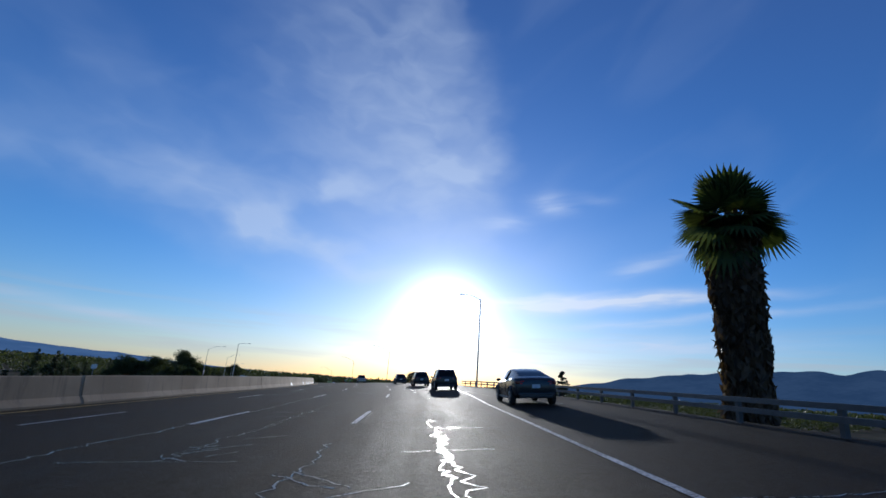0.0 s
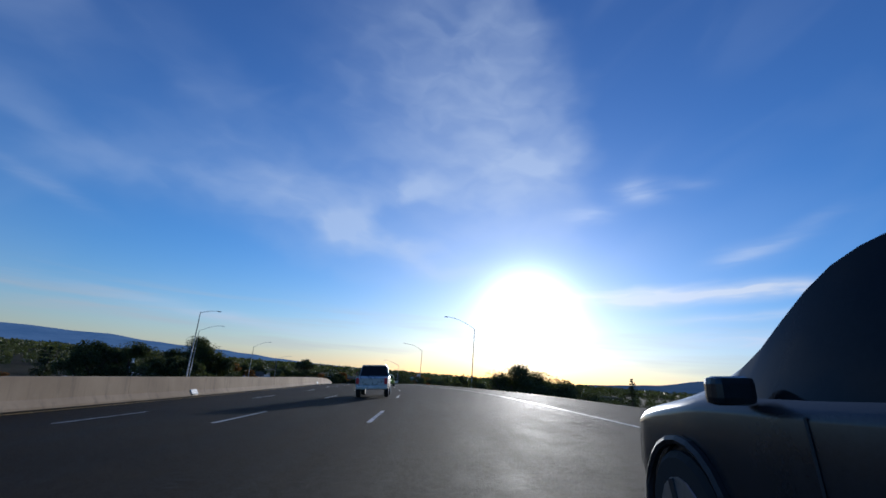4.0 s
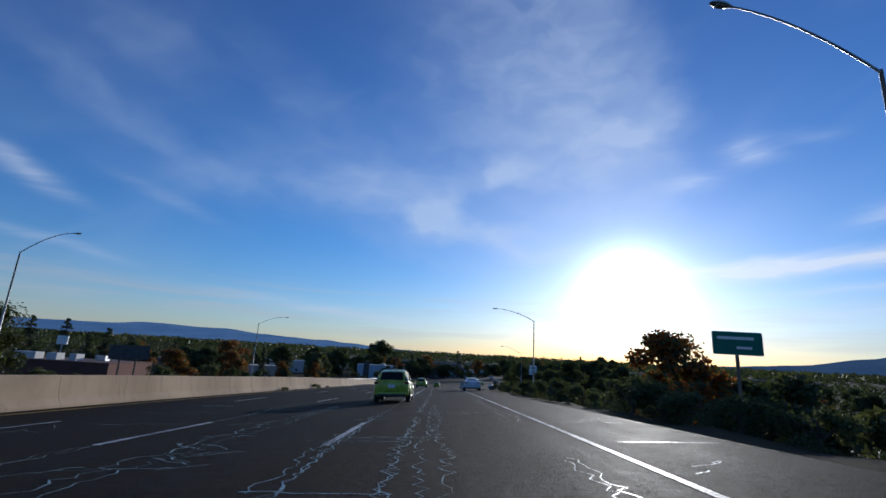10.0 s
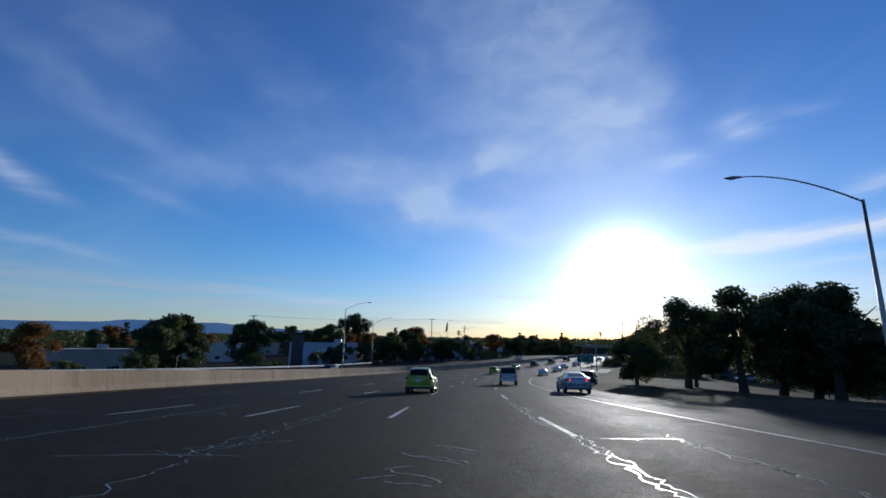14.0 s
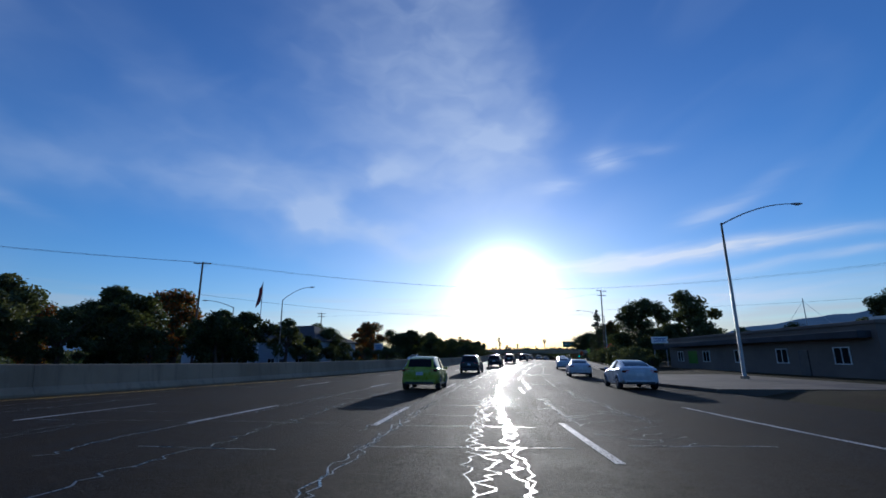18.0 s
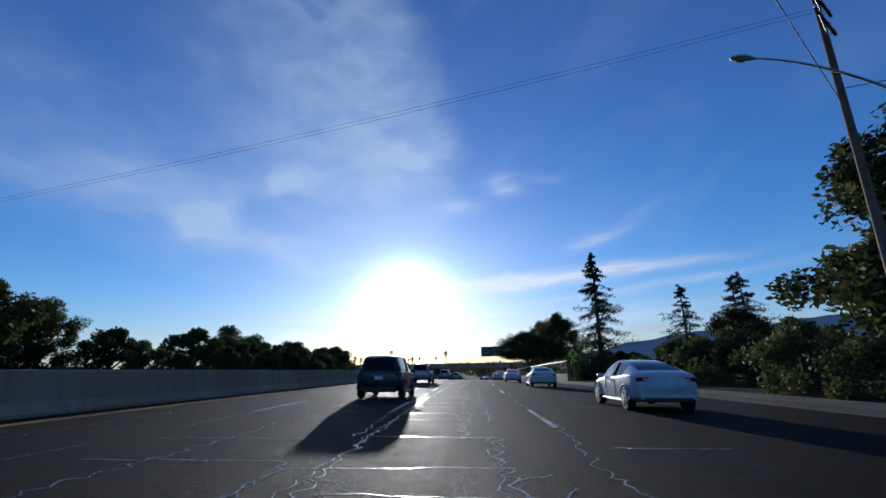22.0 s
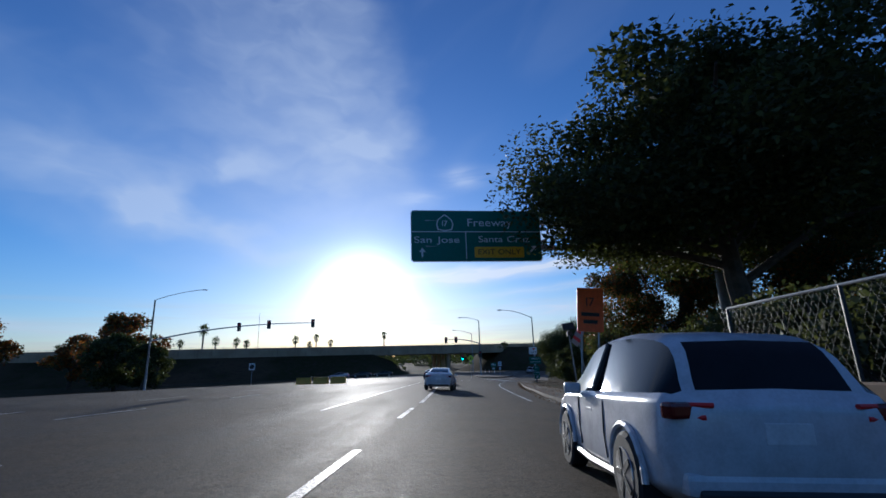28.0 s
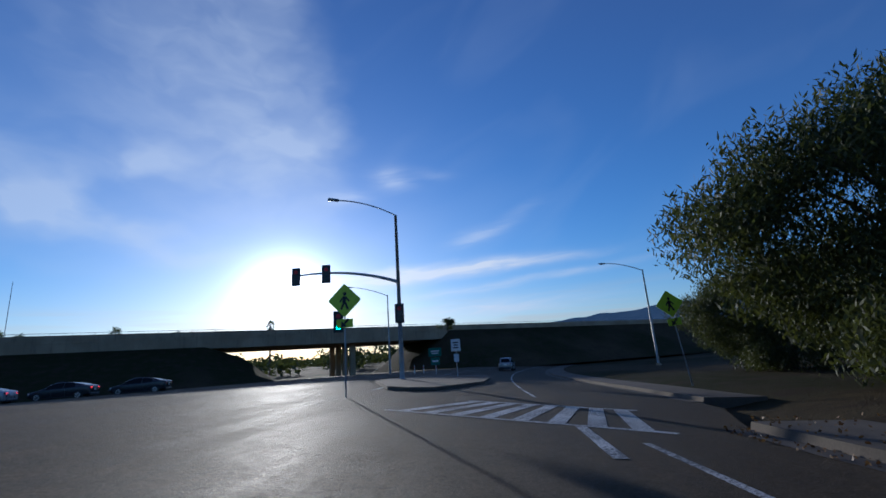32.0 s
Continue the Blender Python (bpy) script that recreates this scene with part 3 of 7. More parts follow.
def build_barriers():
    """The concrete median barrier in cast lengths with open joints, and the far parapet of the other carriageway."""
    base = empty("barrier_median", "stained beige concrete median barrier with vertical joints", "barrier", kind="structure")
    s, i = -96.0, 0
    while s < 672:
        e = min(s + 9.0, 672)
        j = random.uniform(-0.012, 0.012)
        slab("panel", s + 0.012, e - 0.012, lambda q, j=j: [(table(MEDIAN, q) + a + j, b + j) for a, b in SHAPE], CONCRETE, "", "", 3.0, base, "")
        s, i = e, i + 1
    for ob in base.children:
        for key in ("label", "category"):
            if key in ob:
                del ob[key]
    far = empty("barrier_far", "pale concrete parapet of the opposite carriageway", "barrier", kind="structure")
    s = -96.0
    while s < 214:
        slab("panel", s + 0.015, s + 9.985, lambda q: [(-45.7 + a, b * 0.95) for a, b in SHAPE], CONCRETE, "", "", 3.4, far, "")
        s += 10
    # steel beam rail beyond the end of the far parapet
    for a, b, u in ((236, 470, -42.0),):
        rail = empty("guard_rail", "weathered steel beam guard rail on short posts", "guard rail", kind="structure")
        slab("rail", a, b, lambda q, u=u: [(u + x, y) for x, y in [(0, .48), (.05, .53), (.0, .60), (.05, .68), (0, .76), (-.02, .76), (.03, .68), (-.02, .60), (.03, .53), (-.02, .48)]], STEEL, "", "", 4, rail, "")
    # rail along the outer edge of the viaduct where the shot begins
    rail = empty("guard_rail", "dark steel beam guard rail at the shoulder's edge", "guard rail", kind="structure")
    for z in (0.28, 0.52):
        slab("rail", -60, 62, lambda q, z=z: [(8.2, z), (8.2, z + .12), (8.14, z + .12), (8.14, z)], DARKSTEEL, "", "", 4, rail, "")
    for q in np.arange(-60, 62, 3.0):
        bm = bmesh.new()
        box(bm, (0, 0, 0.26), (0.10, 0.12, 0.76))
        p = part("post", bm, DARKSTEEL, rail)
        p.matrix_world = Matrix.Translation(at(q, 8.28)) @ pose(0, 0, 0, 0, 0, heading(q))


def ribbon(points, widths, up=0.006):
    """Flat strip over the paving through (s, u) points."""
    v, f = [], []
    for i, ((s, u), w) in enumerate(zip(points, widths)):
        a, b = points[max(i - 1, 0)], points[min(i + 1, len(points) - 1)]
        ds, du = b[0] - a[0], b[1] - a[1]
        n = math.hypot(ds, du) or 1
        ns, nu = -du / n * w / 2, ds / n * w / 2
        v += [at(s + ns, u + nu, up), at(s - ns, u - nu, up)]
        if i:
            k = 2 * i
            f.append((k - 2, k - 1, k + 1, k))
    return v, f


def strips(name, runs, mat, label, category, up=0.006, kind="stuff"):
    V, F = [], []
    for pts, w in runs:
        v, f = ribbon(pts, w, up)
        F += [tuple(len(V) + i for i in q) for q in f]
        V += v
    me = bpy.data.meshes.new(name)
    me.from_pydata([tuple(p) for p in V], [], F)
    me.update()
    if sum(p.normal.z for p in me.polygons) < 0:
        me.flip_normals()
    me.materials.append(mat)
    return tagged(new(name, me), label, category, kind=kind)


EDGE = [(-96, 2.7), (0, 2.8), (20, 3.0), (43, 4.2), (68, 4.9), (82, 5.0), (110, 5.2), (128, 5.15), (137, 4.6), (150, 3.6), (165, 3.0), (300, 2.8), (360, 2.3), (443, 1.9), (480, 1.5), (530, 1.8), (640, 1.8)]


LANE = [(-96, 2.5), (0, 2.5), (60, 2.3), (100, 2.6), (127, 2.9), (143, 2.56), (180, 2.05), (216, 1.85), (277, 2.3), (330, 2.2), (400, 2.0), (443, 1.9), (480, 1.7), (530, 1.8), (640, 1.8)]


def even(s0, s1, u, step=3.0):
    n = max(2, int((s1 - s0) / step) + 1)
    return [(q, u(q)) for q in np.linspace(s0, s1, n)]


def build_markings():
    runs = []
    # edge line of the carriageway, then lane dashes
    runs.append((even(-96, 318, lambda q: table(EDGE, q)), [0.12] * 400))
    runs.append((even(318, 470, lambda q: table(EDGE, q) + 4.2 * smooth(q, 318, 350)), [0.12] * 400))
    for k in (1, 2, 3):
        for q in np.arange(-90, 640, 14.6):
            u = lambda z, k=k: table(LANE, z) - 3.95 * k
            if u(q) > table(MEDIAN, q) + 2.0:
                runs.append((even(q, q + 4.2, u, 2.0), [0.13] * 10))
    for q in np.arange(330, 636, 14.6):
        runs.append((even(q, q + 4.2, lambda z: table(EDGE, z), 2.0), [0.13] * 10))
    # the lane's solid line before the junction and its bend round the kerb
    for a, b in ((655, 659), (664, 668), (673, 677), (682, 685.5)):
        runs.append((even(a, b, lambda q: -1.6, 2.0), [0.14] * 10))
    bend = [(686, -1.5), (692, -1.6), (698, -1.76), (704, -2.1), (709, -2.5), (713, -2.85), (724, -4.15), (738, -5.95)]
    runs.append((even(688, 737, lambda q: table(bend, q), 2.0), [0.17] * 60))
    runs.append((even(684, 737, lambda q: table(bend, q) - 2.75 + 0.3 * smooth(q, 690, 715), 2.0), [0.07] * 60))
    runs.append((even(690, 746, lambda q: 3.0 - 0.7 * smooth(q, 700, 732) + 0.5 * smooth(q, 734, 748), 2.0), [0.12] * 100))
    for u in (-5.5, -9.5, -13.5):
        for q in np.arange(645, 681 if u > -6 else 705, 9.0):
            runs.append((even(q, q + 3.5, lambda z, u=u: u - (z - 660) * 0.02, 2.0), [0.13] * 10))
    # row of yield triangles and the barred crossing
    for i in range(10):
        u = -6.9 + i * 1.05
        q = 740.9 - 0.7 * max(0.0, -5.0 - u)
        runs.append(([(q, u), (q + 0.7, u)], [0.06, 0.6]))
    near, far = ((751.0, -1.8), (747.1, 3.6)), ((754.2, 0.3), (751.2, 4.4))

    def between(edge, f):
        return tuple(a + (b - a) * f for a, b in zip(*edge))
    for i in range(8):
        f = (i + 0.5) / 8
        runs.append(([between(near, f), between(far, f)], [0.36, 0.36]))
    for edge in (near, far):
        runs.append(([between(edge, -0.02), between(edge, 1.02)], [0.2, 0.2]))
    runs.append(([(744.8, 2.0), (747.9, 2.3)], [0.2, 0.2]))
    for q in np.arange(770, 850, 11):
        runs.append((even(q, q + 3.0, lambda z: -1.6, 2.0), [0.12] * 10))
    runs.append((even(756, 846, lambda q: 2.6), [0.12] * 100))
    runs.append((even(760, 846, lambda q: -4.2), [0.12] * 100))
    strips("road_markings", [(p, w[:len(p)]) for p, w in runs], PAINT, "worn white lane lines and crossing bars on the asphalt", "road marking", 0.008)
    runs = [(even(-96, 664, lambda q: table(MEDIAN, q) + 0.95), [0.14] * 400), (even(470, 664, lambda q: table(MEDIAN, q) + 1.2), [0.1] * 400)]
    strips("edge_line", [(p, w[:len(p)]) for p, w in runs], YELLOW, "faded yellow line along the median barrier", "road marking", 0.008)


def build_cracks():
    """Sealed cracks: cross joints over each lane, ragged lengthways seams, and ladders of short slanting cracks."""
    rnd = random.Random(7)
    runs = []

    def inside(q, u):
        return table(MEDIAN, q) + 1.3 < u < table(RIGHT, q) - 0.4

    def trace(q, u, dq, du, steps, jag, drift, wide):
        """A crack from (q, u): ragged by jag at each step, wandering by drift."""
        pts, w, wander = [], [], 0.0
        n = math.hypot(dq, du)
        for i in range(steps):
            wander = wander * 0.97 + rnd.uniform(-drift, drift)
            off = wander + rnd.uniform(-jag, jag)
            a, b = q - du / n * off, u + dq / n * off
            if not inside(a, b):
                break
            pts.append((a, b))
            w.append(wide * rnd.uniform(0.22, 0.75))
            q += dq * rnd.uniform(0.6, 1.4)
            u += du * rnd.uniform(0.6, 1.4)
        if len(pts) > 2:
            runs.append((pts, w))

    for s0, s1, thick in ((-90, 8, 0.9), (8, 60, 0.3), (134, 352, 1.0), (352, 400, 0.4), (400, 614, 0.95)):
        for lane in range(-3, 2):
            line = lambda q: table(LANE, q) - 3.95 * (1 - lane)
            s = s0 + rnd.uniform(0, 4)
            while s < s1:                                    # cross joints
                if rnd.random() < 0.8 * thick:
                    a, b = rnd.uniform(0, 1.4), rnd.uniform(2.2, 3.9)
                    trace(s, line(s) + a, rnd.uniform(-0.015, 0.015), 0.17, int((b - a) / 0.17), 0.04, 0.03, rnd.uniform(0.03, 0.075))
                if rnd.random() < 0.22 * thick:              # a ladder of short slanting cracks
                    e, slant = line(s) + rnd.uniform(0.6, 3.2), rnd.choice((-0.1, 0.1))
                    for k in range(rnd.randint(3, 9)):
                        trace(s + k * rnd.uniform(0.25, 0.5), e + rnd.uniform(-0.35, 0.35), slant, rnd.choice((-0.12, 0.12)), rnd.randint(4, 9), 0.05, 0.03, 0.05)
                s += rnd.uniform(1.6, 4.6)
            for off, amp in ((0.06, 0.09), (1.9, 0.13)):     # ragged seams along the line and the middle of the lane
                s = s0 + rnd.uniform(0, 10)
                while s < s1:
                    n = rnd.randint(30, 150)
                    if rnd.random() < thick * (0.95 if off < 1 else 0.6):
                        trace(s, line(s) + off + rnd.uniform(-0.2, 0.2), 0.17, 0.0, n, amp, 0.05, rnd.uniform(0.03, 0.055))
                        if rnd.random() < 0.75:
                            trace(s + 1.0, line(s) + off + rnd.uniform(-0.15, 0.15), 0.15, 0.0, n, amp * 0.9, 0.02, 0.035)
                    s += n * 0.17 + rnd.uniform(0.3, 8)
    # the cracked wheel tracks: two ragged seams with cross joints between them like rungs
    for s0, s1, left, right, gap in ((402, 586, -1.65, 0.45, 2.3), (586, 614, -1.7, -0.55, 2.6), (586, 614, -2.9, -1.75, 4.0), (168, 346, -1.75, -0.6, 3.4)):
        for u, amp, wide in ((left, 0.09, 0.05), (right, 0.13, 0.05)):
            s = s0
            while s < s1:
                n = rnd.randint(50, 130)
                trace(s, u + rnd.uniform(-0.12, 0.12), 0.17, 0.0, min(n, int((s1 - s) / 0.17)), amp, 0.025, wide)
                trace(s + 0.1, u + rnd.uniform(-0.12, 0.12), 0.17, 0.0, min(n, int((s1 - s) / 0.17)), amp * 0.8, 0.02, 0.04)
                s += n * 0.17 + rnd.uniform(0.2, 2.5)
        s = s0
        while s < s1:
            trace(s, left - rnd.uniform(0, 0.9), rnd.uniform(-0.01, 0.01), 0.17, int((right - left + rnd.uniform(0.3, 1.3)) / 0.17), 0.03, 0.02, rnd.uniform(0.035, 0.06))
            s += gap * rnd.uniform(0.6, 1.4)
    strips("crack_sealant", runs, SEAL, "shiny black sealant in wandering pavement cracks", "crack sealant", 0.004)


def build_kerbs():
    """Kerb, gutter and pavement on the right, and the island at the junction."""
    for a, b in ((523, 704), (704, 747.5), (754, 850)):
        slab("kerb", a, b, lambda q: [(table(RIGHT, q) - 0.45, 0.012), (table(RIGHT, q) - 0.04, 0.012), (table(RIGHT, q), 0.15), (table(RIGHT, q) + 0.16, 0.16), (table(RIGHT, q) + 0.16, -0.2), (table(RIGHT, q) - 0.45, -0.2)],
             PAVING, "worn pale concrete kerb with a gutter", "kerb", 2.5)
        slab("pavement", a, b, lambda q: [(table(RIGHT, q) + 0.165, 0.155), (table(RIGHT, q) + 1.9, 0.19), (table(RIGHT, q) + 1.9, -0.3), (table(RIGHT, q) + 0.165, -0.3)],
             PAVING, "grey concrete footpath strewn with leaves", "pavement", 2.5)
    # splitter island with rounded kerb
    bm = bmesh.new()
    outline = [(760.5, -3.6), (759.6, -2.4), (760.0, -1.4), (763, -0.4), (767, 0.8), (775, 1.0), (782, 0.2), (778, -4.5), (768, -6.0)]
    top = [bm.verts.new(at(s, u, 0.16)) for s, u in outline]
    low = [bm.verts.new(at(s, u, -0.2)) for s, u in outline]
    bm.faces.new(top)
    for i in range(len(top)):
        j = (i + 1) % len(top)
        bm.faces.new((top[i], low[i], low[j], top[j]))
    bmesh.ops.recalc_face_normals(bm, faces=bm.faces)
    tagged(part("traffic_island", bm, PAVING), "raised concrete splitter island at the junction", "island", kind="structure")
    # corner of the side street where the road leaves the valley
    bm = bmesh.new()
    outline = [(478, 10.2), (485, 9.3), (492, 8.5), (495.4, 8.5), (496.6, 9.0), (498.6, 10.0), (500.6, 12.2), (502, 20), (478, 20)]
    top = [bm.verts.new(at(s, u, 0.17)) for s, u in outline]
    low = [bm.verts.new(at(s, u, -0.25)) for s, u in outline]
    bm.faces.new(top)
    for i in range(len(top)):
        j = (i + 1) % len(top)
        bm.faces.new((top[i], low[i], low[j], top[j]))
    bmesh.ops.recalc_face_normals(bm, faces=bm.faces)
    tagged(part("kerb", bm, PAVING), "white-edged concrete kerb corner of a side street", "kerb", kind="structure")


def build_plates():
    """White plates at the foot of the barrier."""
    for q in (64.8, 79.2, 85.5, 89.4, 98.0, 118.0, 175.0):
        ob = empty("drain_plate", "scuffed white plate set in the barrier's foot", "plate", None, "plates along the barrier")
        bm = bmesh.new()
        box(bm, (0, 0, 0), (0.05, 0.85, 0.30), None, 0.012)
        p = part("plate", bm, PLATEWHITE, ob)
        bm = bmesh.new()
        box(bm, (0.012, 0, -0.17), (0.05, 0.80, 0.07), None, 0.01)
        part("slot", bm, BLACK, ob)
        ob.matrix_world = Matrix.Translation(at(q, table(MEDIAN, q) - 0.085, 0.25)) @ pose(0, 0, 0, 0, 0, heading(q)) @ pose(0, 0, 0, 0, -33, 0)


PLATEWHITE = speckled("scuffed_white_paint", (0.50, 0.49, 0.47), (0.74, 0.73, 0.70), 3.0, 30, 0.6)


def build_retaining_wall():
    """Low concrete wall with a chain link fence on it."""
    base = lambda q: table(RIGHT, q) + 1.95
    w = empty("wall_right", "low weathered concrete retaining wall beside the footpath", "wall", kind="structure")
    for a in np.arange(614, 689, 7.5):
        b = min(a + 7.48, 690)
        slab("panel", a, b, lambda q: [(base(q), -0.2), (base(q), 1.02), (base(q) + 0.05, 1.06), (base(q) + 0.32, 1.06), (base(q) + 0.36, -0.2)], CONCRETE, "", "", 2.5, w, "")
    fence = empty("chain_link_fence", "sagging galvanised chain link fence with a top rail on the wall", "fence", kind="")
    u0 = lambda q: base(q) + 0.2
    qs = list(np.arange(614.5, 682, 3.0))
    for q in qs:
        bm = bmesh.new()
        tube(bm, [at(q, u0(q), 1.0), at(q, u0(q), 2.66)], 0.035, 8)
        part("post", bm, BLACK, fence)
    bm = bmesh.new()
    tube(bm, [at(q, u0(q), 2.66) for q in np.arange(614.5, 682, 1.5)], 0.032, 8)
    part("top_rail", bm, STEEL, fence)
    V, F = [], []
    for k in range(int((681 - 614.5) / 0.16)):
        for sgn in (1, -1):
            q = 614.5 + k * 0.16
            for j in range(5):
                z0, z1 = 1.06 + j * 0.32, 1.06 + (j + 1) * 0.32
                qa, qb = q + sgn * (j % 2) * 0.32 * 0.5, q + sgn * ((j + 1) % 2) * 0.32 * 0.5
                i = len(V)
                V += [at(qa, u0(qa), z0), at(qa + 0.005, u0(qa), z0), at(qb + 0.005, u0(qb), z1), at(qb, u0(qb), z1)]
                F.append((i, i + 1, i + 2, i + 3))
    raw("wire_mesh", V, F, BLACK, fence)


def build_bridge():
    """The freeway overpass that closes the view."""
    ob = empty("overpass", "long dark concrete freeway overpass on a grassy bank", "bridge", kind="structure")
    a, b, dep = Vector((-420, 768, 0)), Vector((150, 838, 0)), 24.0
    d = (b - a).normalized()
    n = Vector((-d.y, d.x, 0))
    top, deck = -7.4, 1.9

    def prism(name, t0, t1, o0, o1, z0, z1, mat):
        bm = bmesh.new()
        vs = [bm.verts.new(a + d * t + n * o + Vector((0, 0, z))) for z in (z0, z1) for t, o in ((t0, o0), (t1, o0), (t1, o1), (t0, o1))]
        for q in ((0, 1, 2, 3), (4, 5, 6, 7), (0, 1, 5, 4), (1, 2, 6, 5), (2, 3, 7, 6), (3, 0, 4, 7)):
            bm.faces.new([vs[i] for i in q])
        bmesh.ops.recalc_face_normals(bm, faces=bm.faces)
        return part(name, bm, mat, ob)
    L = (b - a).length
    gap0, gap1 = 350.0, 396.0                      # the span over the road
    prism("parapet", 0, L, 0, 0.35, top - 0.9, top, CONCRETE)
    prism("parapet", 0, L, dep - 0.35, dep, top - 0.9, top, CONCRETE)
    prism("deck", gap0 - 12, gap1 + 12, 0.5, dep - 0.5, top - 1.1, top - 0.8, CONCRETE)
    prism("deck_edge", 0, L, -0.12, 0.6, top - 1.35, top - 0.93, CONCRETE)
    prism("fascia", 0, gap1 + 12, -0.05, 0.9, top - 3.1, top - 1.36, CONCRETE)
    for k in range(6):
        o = 1.0 + k * (dep - 3.2) / 5
        prism("girder", gap0 - 12, gap1 + 12, o, o + 1.1, top - 1.1 - deck, top - 1.08, CONCRETE)
    for t in (gap0 + 24,):
        for o in (3, 9, 15, 21):
            prism("column", t, t + 1.1, o, o + 1.1, -18.0, top - 1.1 - deck, CONCRETE)
    # embankments either side, with sloped ends under the span
    for t0, t1, end in ((-10, gap0, gap0 + 9), (gap1, L, gap1 - 9)):
        bm = bmesh.new()
        rows = []
        near = end if t1 == gap0 else end
        seq = ((t0, near) if t1 == gap0 else (near, t1))
        for t in np.linspace(seq[0], seq[1], 60):
            e = 1.0
            if t1 == gap0:
                e = 1 - max(0.0, (t - t1) / 9.0)
            else:
                e = 1 - max(0.0, (t0 - t) / 9.0)
            h = max(e, 0.02)
            zt, zl = -17.3 + (top - (2.6 if t1 == gap0 else 1.0) + 17.3) * h, -17.6
            wob = noise.noise(Vector((t * 0.08, 0, 0))) * 0.8
            rows.append([bm.verts.new(a + d * t + n * o + Vector((0, 0, z))) for o, z in ((-17 + wob, zl), (-9 + wob, zl + (zt - zl) * 0.45), (-0.1, zt - 0.2), (dep + 0.1, zt - 0.2), (dep + 16, zl))])
        for p, q in zip(rows, rows[1:]):
            for i in range(4):
                bm.faces.new((p[i], p[i + 1], q[i + 1], q[i]))
        bmesh.ops.recalc_face_normals(bm, faces=bm.faces)
        part("embankment", bm, GRASS, ob, "dark grassy embankment", True)
    bm = bmesh.new()
    tube(bm, [a + d * t + n * 0.17 + Vector((0, 0, top + 0.35)) for t in np.linspace(0, L, 60)], 0.04, 6)
    part("hand_rail", bm, STEEL, ob)
    for t in np.arange(150, L, 3.0):
        bm = bmesh.new()
        tube(bm, [a + d * t + n * 0.17 + Vector((0, 0, top - 0.02)), a + d * t + n * 0.17 + Vector((0, 0, top + 0.35))], 0.035, 6)
        part("rail_post", bm, STEEL, ob)


def build_hills():
    """Two long ridges of far hills."""
    def hills(name, az0, az1, dist, rows, label, rough, mat):
        V, F = [], []
        n, k = 180, 9
        for i in range(n):
            f = i / (n - 1)
            az = radians(az0 + (az1 - az0) * f)
            h = float(np.interp(f, [r[0] for r in rows], [r[1] for r in rows]))
            for j in range(k):
                g = j / (k - 1)
                d = dist * (1 - 0.30 * (1 - g))
                rise = (g ** 1.3) * (1 + rough * noise.noise(Vector((f * 26, g * 3, dist * 0.01))) * (0.3 + g))
                V.append((math.sin(az) * d - 60, math.cos(az) * d + 300, -18 + dist * math.tan(radians(h)) * rise))
        for i in range(n - 1):
            for j in range(k - 1):
                q = i * k + j
                F.append((q, q + k, q + k + 1, q + 1))
        tagged(raw(name, V, F, mat, smooth_shade=True), label, "hills", kind="structure")
    hills("backdrop_hills_west", -78, -6, 4200, [(0, 1.4), (.18, 1.65), (.26, 1.7), (.35, 2.1), (.40, 1.95), (.44, 2.0), (.5, 1.65), (.57, 1.4), (.64, 1.2), (.72, 0.8), (.85, 0.55), (1, 0.35)], "wooded hill range far behind the town, its blue haze painted in", 0.10, HILL)
    hills("backdrop_hills_east", 6, 72, 3800, [(0, 0.5), (.18, 1.4), (.25, 2.3), (.33, 3.2), (.40, 3.75), (.46, 3.9), (.5, 4.05), (.55, 4.4), (.60, 4.35), (.64, 4.6), (.74, 3.75), (.85, 3.4), (1, 2.5)], "dark wooded hill range far beyond the road, its blue haze painted in", 0.08, HILL_NEAR)


def haze_glow_hill(n, bsdf, co, haze_glow=0.85):
    """Wooded slopes; the haze of the kilometres between is put in as a blue glow."""
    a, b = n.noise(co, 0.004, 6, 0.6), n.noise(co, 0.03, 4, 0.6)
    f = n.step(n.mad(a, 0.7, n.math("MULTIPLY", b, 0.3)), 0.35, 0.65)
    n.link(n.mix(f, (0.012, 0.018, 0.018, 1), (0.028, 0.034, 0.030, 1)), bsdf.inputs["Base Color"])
    # emission paints the haze; the slopes themselves give off no light
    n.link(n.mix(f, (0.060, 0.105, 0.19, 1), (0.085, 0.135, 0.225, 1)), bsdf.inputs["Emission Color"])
    bsdf.inputs["Emission Strength"].default_value = haze_glow


HILL = material("far_haze_glow_hills", haze_glow_hill, 1.0, 0.0, 0.0)
HILL_NEAR = material("nearer_haze_glow_hills", lambda n, bsdf, co: haze_glow_hill(n, bsdf, co, 0.42), 1.0, 0.0, 0.0)
build_ground()
build_road()
build_barriers()
build_markings()
build_cracks()
build_kerbs()
build_plates()
build_retaining_wall()
build_bridge()
build_hills()


